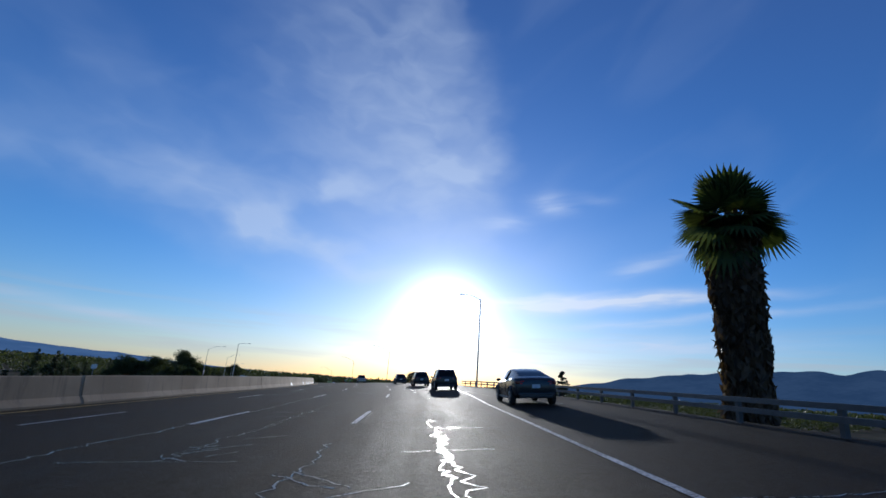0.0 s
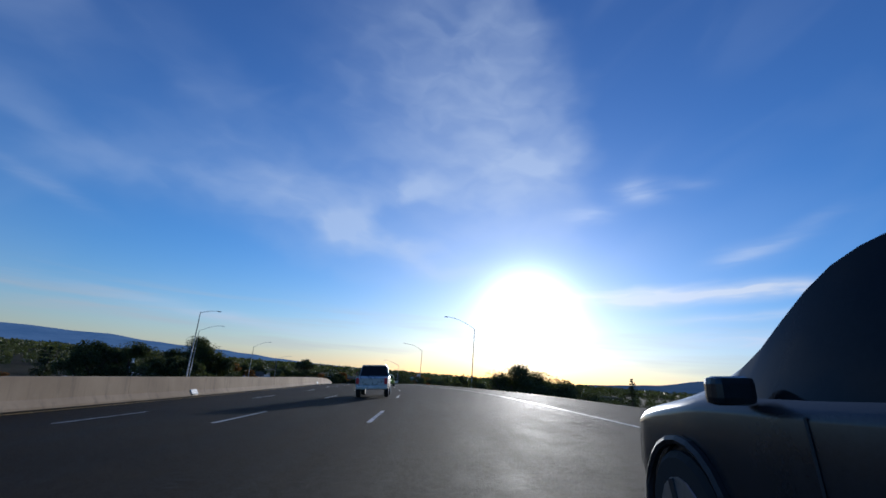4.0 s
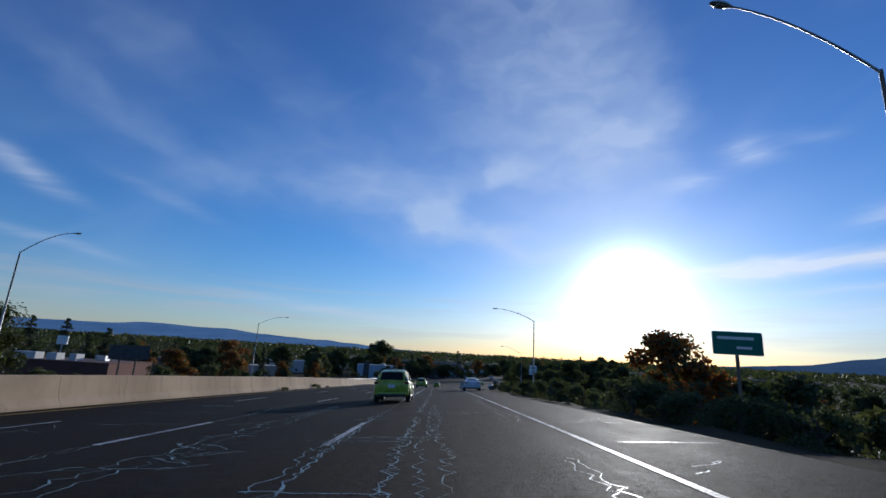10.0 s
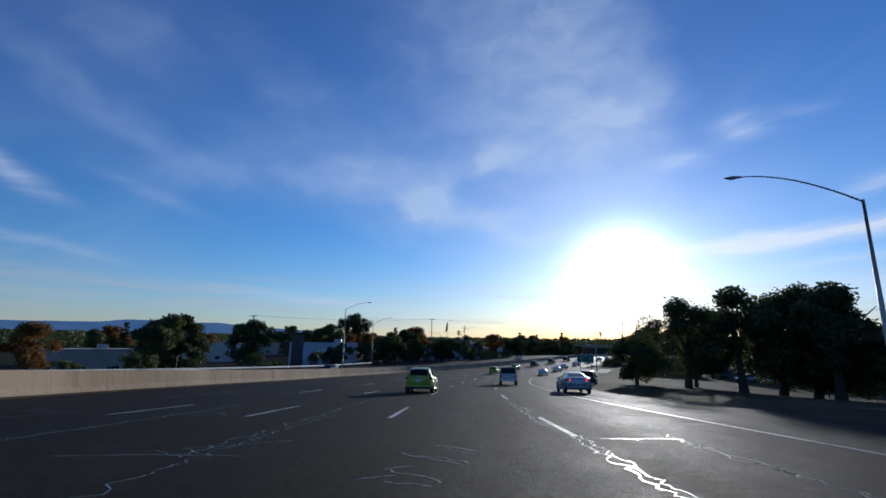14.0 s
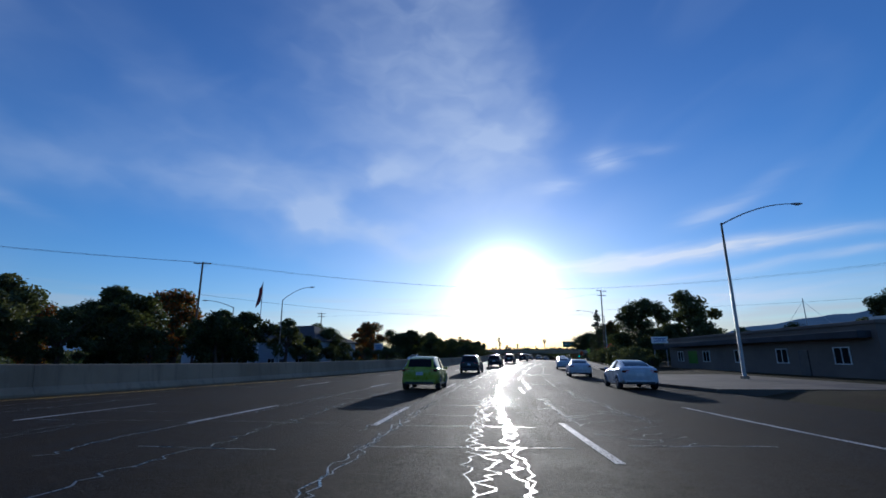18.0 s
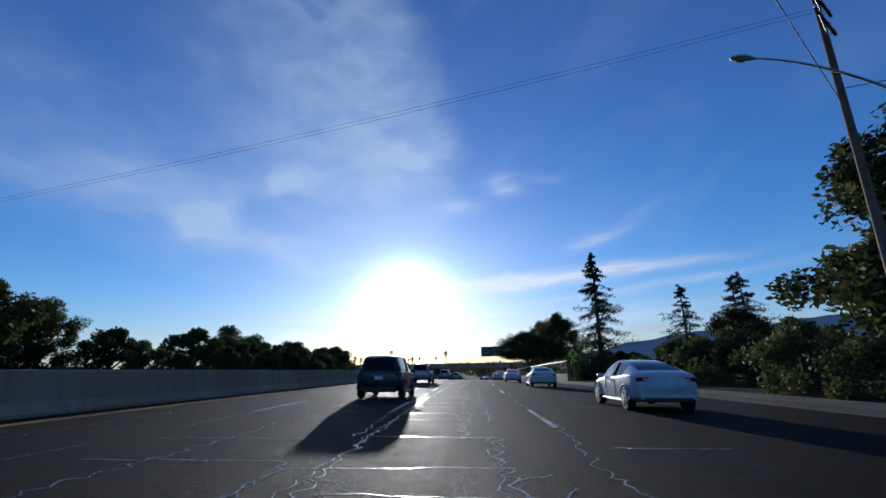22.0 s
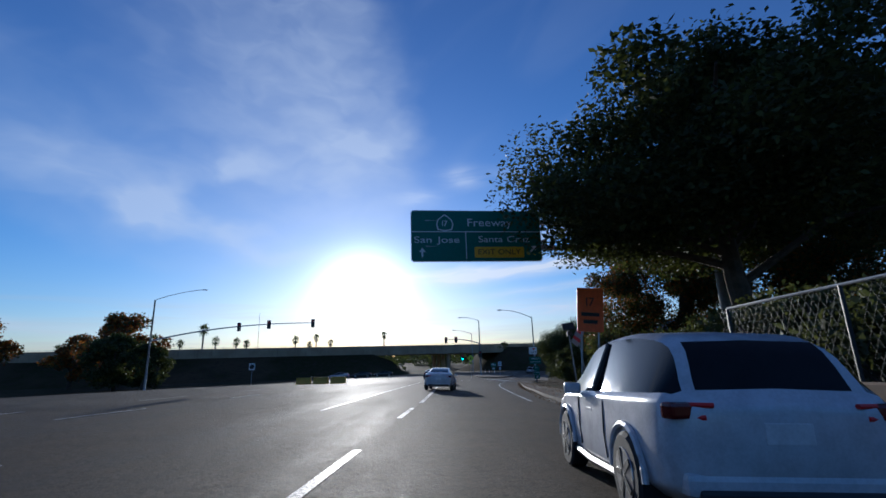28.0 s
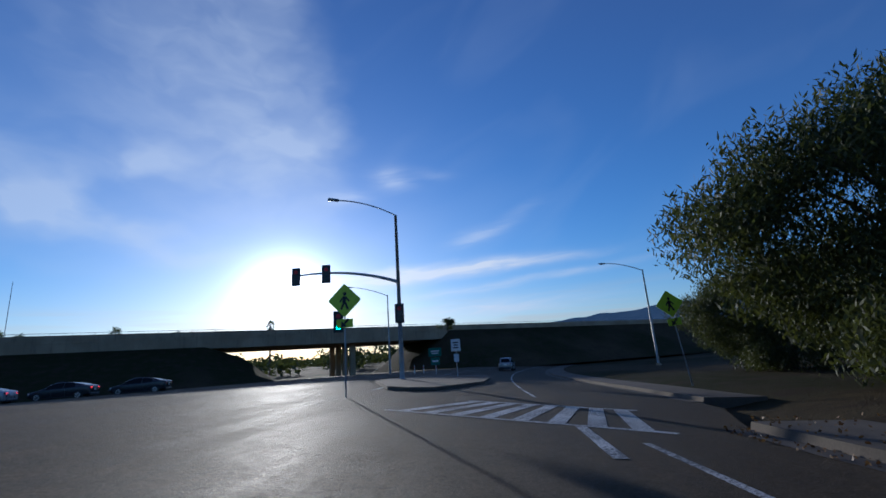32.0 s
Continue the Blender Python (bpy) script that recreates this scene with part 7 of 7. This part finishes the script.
            tube(bm, [(sx * (w - 0.20), yy, r), (sx * (w - 0.17), yy, r), (sx * (w + 0.01), yy, r), (sx * (w + 0.035), yy, r)], [r * 0.9, r, r, r * 0.9], 20)
            wheel = part("wheel", bm, RUBBER, ob, "black tyre")
            bm = bmesh.new()
            tube(bm, [(sx * (w + 0.0), yy, r), (sx * (w + 0.042), yy, r), (sx * (w + 0.05), yy, r)], [r * 0.66, r * 0.62, r * 0.14], 16)
            part("rim", bm, ALLOY, wheel)
            for a in range(5):
                t = a * 2 * math.pi / 5
                bm = bmesh.new()
                box(bm, (sx * (w + 0.048), yy + math.cos(t) * r * 0.34, r + math.sin(t) * r * 0.34), (0.012, 0.05, r * 0.5), Euler((t - math.pi / 2, 0, 0)).to_quaternion())
                part("spoke", bm, BLACK, wheel)
            bm = bmesh.new()
            tube(bm, [(sx * (w + 0.012), yy + math.cos(a) * (r + 0.06), r + math.sin(a) * (r + 0.06)) for a in [radians(q) for q in range(0, 181, 15)]], 0.028, 6)
            part("wheel_arch", bm, BLACK if form == "suv" else paint_mat, ob)
    zb = rows[1][2]
    for sx in (-1, 1):
        bm = bmesh.new()
        box(bm, (sx * 0.66, -length / 2 + 0.075, zb - 0.11), (0.38, 0.12, 0.12), Euler((0, 0, sx * radians(-20))).to_quaternion(), 0.03)
        lamp = part("tail_lamp", bm, LAMPRED, ob, "dark red tail lamp")
        bm = bmesh.new()
        r0 = [(sx * 0.50, -0.018, zb - 0.07), (sx * 0.72, 0.035, zb - 0.07), (sx * 0.80, 0.075, zb - 0.10), (sx * 0.72, 0.03, zb - 0.155), (sx * 0.56, -0.012, zb - 0.155)]
        tube(bm, [(x, y - length / 2 + 0.015, z) for x, y, z in r0], 0.020, 6)
        part("light_band", bm, TAIL if lit else RED, lamp, "curved red light band")
        bm = bmesh.new()
        box(bm, (sx * 0.62, length / 2 - 0.22, 0.66), (0.34, 0.22, 0.12), Euler((0, 0, sx * radians(-24))).to_quaternion(), 0.03)
        part("head_lamp", bm, LENS, ob)
        bm = bmesh.new()
        box(bm, (sx * (w + 0.06), length / 2 - 1.55, rows[5][2] + 0.03), (0.2, 0.11, 0.13), None, 0.035)
        part("wing_mirror", bm, paint_mat, ob)
        bm = bmesh.new()
        box(bm, (sx * w * 0.985, 0.0, rows[4][2] - 0.20), (0.02, 0.2, 0.035), None, 0.006)
        part("door_handle", bm, paint_mat, ob)
        bm = bmesh.new()
        p5 = [(sx * w * 0.965, rows[4][0] - length / 2 + 0.05, rows[4][2] + 0.0), (sx * (rows[4][5] + 0.02), rows[4][0] - length / 2 + 0.05, rows[4][3] - 0.06)]
        tube(bm, p5, 0.03, 5)
        part("door_pillar", bm, BLACK, ob)
    bm = bmesh.new()
    box(bm, (0, -length / 2 + 0.008, zb - 0.26), (0.34, 0.03, 0.15), None, 0.01)
    part("number_plate", bm, PLATE, ob)
    bm = bmesh.new()
    tube(bm, [(x, -length / 2 + 0.018 + 0.05 * (abs(x) / 0.75) ** 2, zb - 0.175 + 0.01 * abs(x)) for x in (-0.62, -0.3, 0.0, 0.3, 0.62)], 0.009, 5)
    part("boot_seam", bm, BLACK, ob)
    for sx in (-1, 1):
        for yy, lean in ((0.42, 0.05), (-0.55, 0.02)):
            bm = bmesh.new()
            tube(bm, [(sx * (w * 0.985 + 0.004), yy + lean, rows[4][2] - 0.08), (sx * (w + 0.006), yy, 0.62), (sx * (w * 0.985), yy, 0.36)], 0.007, 4)
            part("door_seam", bm, BLACK, ob)
        bm = bmesh.new()
        tube(bm, [(sx * (w * 0.95), -length / 2 + 0.95, 0.27), (sx * (w * 0.975), 0, 0.25), (sx * (w * 0.95), length / 2 - 1.05, 0.27)], 0.045, 6)
        part("side_sill", bm, BLACK, ob)
    bm = bmesh.new()
    box(bm, (0, -length / 2 + 0.10, 0.42), (1.5, 0.22, 0.16), None, 0.05)
    part("rear_bumper", bm, BLACK if form == "suv" else paint_mat, ob)
    bm = bmesh.new()
    box(bm, (0, -length / 2 + 0.06, 0.34), (1.35, 0.18, 0.12), None, 0.03)
    part("diffuser", bm, BLACK, ob)
    ob.matrix_world = m
    BUILT[key] = ob
    return ob


def tilt(s):
    b = table([(i * STEP, r[3]) for i, r in enumerate(ROAD)], s)
    a, c = at(s - 2), at(s + 2)
    return pose(0, 0, 0, math.degrees(math.atan2(c.z - a.z, 4.0)), b, 0)


def pickup(paint_mat, label, s, u):
    """A crew-cab pickup truck with an open bed."""
    ob = empty("pickup_truck", label, "pickup truck", None, "cars in traffic")
    bm = bmesh.new()
    box(bm, (0, -1.85, 0.82), (1.88, 1.9, 0.62), None, 0.06)
    bed = part("bed", bm, paint_mat, ob)
    bm = bmesh.new()
    box(bm, (0, -1.82, 1.125), (1.62, 1.7, 0.03))
    part("bed_floor", bm, BLACK, bed)
    bm = bmesh.new()
    box(bm, (0, 0.3, 0.86), (1.9, 2.45, 0.72), None, 0.08)
    box(bm, (0, 2.05, 0.80), (1.86, 1.3, 0.62), None, 0.12)
    part("body", bm, paint_mat, ob)
    bm = bmesh.new()
    vs = [bm.verts.new(p) for p in ((-.88, -.85, 1.2), (.88, -.85, 1.2), (.88, 1.5, 1.2), (-.88, 1.5, 1.2), (-.72, -.68, 1.82), (.72, -.68, 1.82), (.72, .75, 1.84), (-.72, .75, 1.84))]
    for q in ((0, 1, 5, 4), (1, 2, 6, 5), (2, 3, 7, 6), (3, 0, 4, 7)):
        bm.faces.new([vs[i] for i in q])
    bmesh.ops.recalc_face_normals(bm, faces=bm.faces)
    part("cab_glass", bm, GLASS, ob)
    bm = bmesh.new()
    box(bm, (0, 0.03, 1.85), (1.48, 1.5, 0.08), None, 0.03)
    part("roof", bm, paint_mat, ob)
    for sx in (-1, 1):
        for y0, y1 in ((-0.78, -0.62), (0.35, 0.25)):
            bm = bmesh.new()
            tube(bm, [(sx * 0.9, y0, 1.18), (sx * 0.74, y1, 1.83)], 0.045, 6)
            part("pillar", bm, paint_mat, ob)
        bm = bmesh.new()
        box(bm, (sx * 0.82, -2.81, 0.92), (0.18, 0.05, 0.34), None, 0.02)
        part("tail_lamp", bm, RED, ob)
        for y in (-1.75, 1.75):
            bm = bmesh.new()
            tube(bm, [(sx * 0.70, y, 0.39), (sx * 0.74, y, 0.39), (sx * 0.94, y, 0.39), (sx * 0.97, y, 0.39)], [0.34, 0.39, 0.39, 0.34], 18)
            wheel = part("wheel", bm, RUBBER, ob)
            bm = bmesh.new()
            tube(bm, [(sx * 0.93, y, 0.39), (sx * 0.985, y, 0.39)], [0.25, 0.22], 14)
            part("rim", bm, ALLOY, wheel)
    bm = bmesh.new()
    box(bm, (0, -2.9, 0.56), (1.8, 0.18, 0.2), None, 0.04)
    part("rear_bumper", bm, ALLOY, ob)
    bm = bmesh.new()
    box(bm, (0, -3.0, 0.60), (0.34, 0.02, 0.15))
    part("number_plate", bm, PLATE, ob)
    ob.matrix_world = Matrix.Translation(at(s, u)) @ pose(0, 0, 0, 0, 0, heading(s)) @ tilt(s)
    return ob


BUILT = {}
# one moving white sedan, added again at successive places along its lane
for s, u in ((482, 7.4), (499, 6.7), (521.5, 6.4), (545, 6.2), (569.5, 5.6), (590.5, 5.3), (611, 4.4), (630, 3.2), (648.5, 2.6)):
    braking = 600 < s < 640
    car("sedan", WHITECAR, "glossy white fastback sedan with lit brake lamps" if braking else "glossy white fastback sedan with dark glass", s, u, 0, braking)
# one moving green hatchback, repeated in the same way
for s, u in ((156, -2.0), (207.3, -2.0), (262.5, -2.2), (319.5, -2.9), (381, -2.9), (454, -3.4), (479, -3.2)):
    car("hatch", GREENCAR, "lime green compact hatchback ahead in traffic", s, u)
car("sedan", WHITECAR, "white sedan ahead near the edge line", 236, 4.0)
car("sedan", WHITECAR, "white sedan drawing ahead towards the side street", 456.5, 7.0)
pickup(SILVERCAR, "silver pickup truck ahead on the viaduct", 118, -2.7)
car("suv", DARKCAR, "dark sport utility car ahead in the sun's glare", 88.5, 2.5)
car("suv", DARKCAR, "dark sport utility car ahead in the sun's glare", 60.5, 2.5)
car("suv", DARKCAR, "dark sport utility car in the next lane", 504, -3.5)
car("suv", DARKCAR, "dark sport utility car in the next lane", 552, -4.1)
car("suv", SILVERCAR, "pale sport utility car in the next lane", 599.5, -4.9)
car("sedan", WHITECAR, "white sedan leaving the slip lane for the junction", 720.5, -4.0)
pickup(SILVERCAR, "silver pickup truck with a dark bed", 404, 3.5)
car("sedan", SILVERCAR, "silver sedan slowing for the side road", 386, 7.8, 0, True)
car("suv", DARKCAR, "dark sport utility car on the side road", 412, 13.5, -12)
for s in (527.5, 574.8):
    car("suv", DARKCAR, "dark sport utility car in the next lane", s, -3.6)
car("suv", SILVERCAR, "pale sport utility car with sun on its roof", 640, -6.8)
car("suv", SILVERCAR, "pale sport utility car waiting at the junction", 668, -7.4)
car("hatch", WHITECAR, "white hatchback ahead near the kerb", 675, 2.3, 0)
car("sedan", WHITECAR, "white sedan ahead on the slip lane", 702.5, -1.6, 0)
car("sedan", DARKCAR, "dark sedan waiting at the junction", 742.5, -8.6)
for x, y, pm, lit in ((-80.8, 764.5, DARKCAR, True), (-86.0, 763.5, SILVERCAR, True), (-75.6, 766.0, DARKCAR, False)):
    o = car("sedan", pm, "car on the cross street before the overpass", 760, -10, 0, lit)
    o.matrix_world = Matrix.Translation((x, y, ground_z(x, y) + (0.30 if nearest(x, y)[1] > left_edge(nearest(x, y)[0]) else 0.0))) @ pose(0, 0, 0, 0, 0, 82)
car("suv", SILVERCAR, "silver sport utility car under the bridge", 806, 0.6)
car("sedan", WHITECAR, "white sedan ahead near the edge line", 293, 3.9)
car("suv", DARKCAR, "dark sport utility car at the edge line", 42, 3.1)
car("sedan", DARKCAR, "dark sedan ahead on the shoulder", 21.5, 4.9)
car("sedan", WHITECAR, "white sedan on the opposite carriageway", 541, -21.0, 180)
car("sedan", DARKCAR, "dark sedan on the opposite carriageway", 430, -30.0, 180)
car("suv", WHITECAR, "white sport utility car on the opposite carriageway", 120, -30.0, 180)
for i, (x, y, f, pm) in enumerate([(-190, 395, "sedan", WHITECAR), (-186, 398, "suv", DARKCAR), (-199, 388, "hatch", SILVERCAR), (-205, 384, "sedan", DARKCAR), (-178, 405, "suv", WHITECAR), (-173, 412, "sedan", SILVERCAR),
                                   (-212, 372, "suv", WHITECAR), (-64, 455, "sedan", SILVERCAR), (-68, 460, "suv", DARKCAR), (-60, 450, "hatch", WHITECAR), (-56, 446, "sedan", DARKCAR)]):
    o = car(f, pm, "parked car in the yard beside the road", 300, 40)
    o.matrix_world = Matrix.Translation((x, y, ground_z(x, y))) @ pose(0, 0, 0, 0, 0, 60 + 7 * i)


# ---------------------------------------------------------------- buildings
STUCCO = speckled("pale_stucco", (0.50, 0.49, 0.46), (0.62, 0.60, 0.56), 0.3, 18, 0.9)
BLUEWALL = speckled("blue_grey_panel", (0.34, 0.38, 0.43), (0.44, 0.48, 0.53), 0.3, 12, 0.8)
TAUPE = speckled("taupe_render", (0.13, 0.105, 0.085), (0.18, 0.145, 0.12), 0.4, 14, 0.9)
ROOF = speckled("dark_roof", (0.03, 0.03, 0.035), (0.055, 0.055, 0.06), 0.5, 20, 0.9)
# green base colour stands in for a window lit green from inside
GREENPANE = plain("painted_green_light_pane", (0.10, 0.22, 0.04), 0.15)
BEIGE = speckled("beige_wall", (0.38, 0.32, 0.25), (0.48, 0.41, 0.33), 0.3, 14, 0.9)
BROWNWALL = speckled("reddish_brown_boards", (0.11, 0.048, 0.034), (0.16, 0.07, 0.05), 0.3, 14, 0.9)


def building(x, y, w, d, h, turn, wall, label, windows=4, pitched=False, doors=1, base=None):
    """A low block: walls, parapet or pitched roof, window frames with panes, a door."""
    g = ground_z(x, y) if base is None else base
    ob = empty("building", label, "building", Matrix.Translation((x, y, g - 0.3)) @ pose(0, 0, 0, 0, 0, turn))
    h += 0.3
    bm = bmesh.new()
    box(bm, (0, 0, h / 2), (w, d, h))
    part("wall", bm, wall, ob)
    if pitched:
        bm = bmesh.new()
        o = 0.6
        v = [bm.verts.new(p) for p in ((-w / 2 - o, -d / 2 - o, h), (w / 2 + o, -d / 2 - o, h), (w / 2 + o, d / 2 + o, h), (-w / 2 - o, d / 2 + o, h), (-w / 2 + d * .3, 0, h + d * 0.2), (w / 2 - d * .3, 0, h + d * 0.2))]
        for q in ((0, 1, 5, 4), (1, 2, 5), (2, 3, 4, 5), (3, 0, 4), (3, 2, 1, 0)):
            bm.faces.new([v[i] for i in q])
        bmesh.ops.recalc_face_normals(bm, faces=bm.faces)
        part("roof", bm, ROOF, ob)
    else:
        bm = bmesh.new()
        box(bm, (0, 0, h + 0.12), (w + 0.25, d + 0.25, 0.25), None, 0.03)
        part("parapet", bm, wall, ob)
        bm = bmesh.new()
        box(bm, (w * 0.2, d * 0.1, h + 0.7), (2.2, 1.6, 1.1), None, 0.05)
        part("roof_unit", bm, STEEL, ob)
    for i in range(windows):
        cx = -w / 2 + (i + 0.5) * w / windows
        for side in (-1,):
            bm = bmesh.new()
            fw, fh = min(1.5, w / windows * 0.55), 1.2
            for dx, dz, ww, hh in ((0, fh / 2, fw + .12, .07), (0, -fh / 2, fw + .12, .07), (-fw / 2, 0, .07, fh), (fw / 2, 0, .07, fh), (0, 0, .05, fh)):
                box(bm, (cx + dx, side * (d / 2 + 0.02), 1.9 + dz), (ww, 0.08, hh))
            win = part("window", bm, WHITE, ob)
            for k in (-1, 1):
                bm = bmesh.new()
                box(bm, (cx + k * fw / 4, side * (d / 2 + 0.006), 1.9), (fw / 2 - 0.06, 0.02, fh - 0.06))
                part("pane", bm, GLASS, win)
    for i in range(doors):
        bm = bmesh.new()
        box(bm, (w * 0.28 + i * 2, -d / 2 - 0.03, 1.3), (1.1, 0.08, 2.1), None, 0.02)
        part("door", bm, DARKSTEEL, ob)
    return ob


building(-175.7, 459.6, 19, 11, -8.15 - ground_z(-175.7, 459.6), 25, BLUEWALL, "pale blue-grey warehouse with a flat roof", 0)
building(-160.5, 534.0, 30, 18, 5.4, -8, BLUEWALL, "long pale blue-grey building with a dark hipped roof", 5, True)
tb = at(510, 31.5)
shop = building(tb.x, tb.y, 34, 16, 3.75, heading(510) - 82, TAUPE, "taupe rendered shop building with white-framed windows", 5)
bm = bmesh.new()
box(bm, (0, -8.45, 3.35), (33.0, 0.9, 0.5), None, 0.05)
part("awning", bm, ROOF, shop, "dark flat awning along the front")
bm = bmesh.new()
box(bm, (-10.2, -8.03, 1.8), (2.3, 0.05, 1.5), None, 0.01)
part("window", bm, GREENPANE, shop, "shop window with its green light painted on the pane")
bm = bmesh.new()
tube(bm, [(-4, 2, 4.4), (-4, 2, 8.2)], 0.05, 6)
mast = part("antenna_mast", bm, STEEL, shop)
for sx in (-1, 1):
    bm = bmesh.new()
    tube(bm, [(-4, 2, 7.9), (-4 + sx * 4.5, 2, 4.5)], 0.015, 4)
    part("guy_wire", bm, STEEL, mast)
building(-206.0, 408.0, 18, 14, 5.6, 60, BEIGE, "beige stucco industrial building", 3)
building(-230.0, 385.0, 30, 14, -8.8 - ground_z(-230, 385), 24, TAUPE, "low taupe industrial building", 6)
brown = building(-156.7, 294.9, 24, 14, -6.6 - ground_z(-156.7, 294.9), 22, BROWNWALL, "low reddish-brown building with pale roof units", 3)
for x, w in ((-6.5, 4.2), (-1.2, 2.0), (3.0, 1.4)):
    bm = bmesh.new()
    box(bm, (x, -3.5, -6.6 - ground_z(-156.7, 294.9) + 1.1), (w, 2.2, 1.5), None, 0.06)
    part("roof_unit", bm, STUCCO, brown)
building(-232.0, 350.0, 20, 12, 5.0, 40, STUCCO, "low white stucco building", 3)
building(-236.0, 470.0, 36, 18, 6.6, 55, STUCCO, "wide white warehouse among trees", 6)
building(-262.0, 540.0, 30, 16, 6.0, 40, BEIGE, "beige industrial building among trees", 4)
building(-200.0, 280.0, 22, 14, 5.0, 30, STUCCO, "low white building below the viaduct", 4)
building(-170.0, 226.0, 22, 12, 4.5, 25, BEIGE, "low tan building below the viaduct", 4)
building(-45.0, 470.0, 34, 16, 4.6, 62, BLUEWALL, "long low building behind parked cars", 6)


def pylon():
    ob = stand(-169.0, 437.5, "pylon_sign", "tall dark rectangular pylon sign", "sign", 60)
    bm = bmesh.new()
    box(bm, (0, 0, 4.2), (3.0, 0.6, 8.6), None, 0.06)
    part("cabinet", bm, DARKSTEEL, ob)
    ob = stand(-87.0, 514.6, "shop_sign", "white and blue shop sign board on steel posts", "sign", heading(520) + 6)
    h = -10.0 - ground_z(-87.0, 514.6)
    post(ob, h, 0.07, STEEL, -0.9)
    post(ob, h, 0.07, STEEL, 0.9)
    plate("board", ob, 2.5, 1.0, T(0, -0.06, h - 0.5), WHITE, 0.05, 0.05)
    bars(ob, T(0, -0.066, h - 0.5), 1.9, 0.6, 3, BLUEINK)
    plate("lower_board", ob, 2.3, 0.8, T(0, -0.06, h - 1.6), BLACK, 0.05, 0.05)
    ob = stand(-141.2, 549.8, "billboard", "white billboard panel beside the autumn tree", "sign", heading(560))
    h = -9.3 - ground_z(-141.2, 549.8)
    post(ob, h, 0.08)
    plate("board", ob, 2.4, 1.9, T(0, -0.12, h - 1.1), STUCCO, 0.05, 0.06)
    bars(ob, T(0, -0.16, h - 1.1), 1.8, 1.2, 3, BLUEINK)
    ob = stand(-117.6, 278.3, "roadside_sign", "dark sign board on two brown timber posts", "sign", 82)
    g = ground_z(-117.6, 278.3)
    for x in (-1.1, 1.1):
        post(ob, -2.6 - g, 0.13, TIMBER, x)
    plate("board", ob, 5.6, 2.0, T(0, -0.16, -3.5 - g), DARKSTEEL, 0.05, 0.08)
    ob = stand(-186.4, 357.6, "shop_sign", "small white sign board with red writing on two posts", "sign", 35)
    h = -9.4 - ground_z(-186.4, 357.6)
    post(ob, h, 0.09, STEEL, -1.9)
    post(ob, h, 0.09, STEEL, 1.9)
    plate("board", ob, 4.6, 2.0, T(0, -0.1, h - 1.2), WHITE, 0.05, 0.08)
    bars(ob, T(0, -0.16, h - 1.2), 3.4, 1.2, 2, RED)
    ob = stand(-236.0, 338.0, "pole_sign", "white box sign on a tall pole above the roofs", "sign", 40)
    h = -1.6 - ground_z(-236.0, 338.0)
    post(ob, h, 0.2)
    bm = bmesh.new()
    box(bm, (0, 0, h - 1.6), (3.2, 0.8, 3.0), None, 0.06)
    part("cabinet", bm, WHITE, ob)


BLUEINK = plain("blue_ink", (0.03, 0.10, 0.35), 0.5)
pylon()
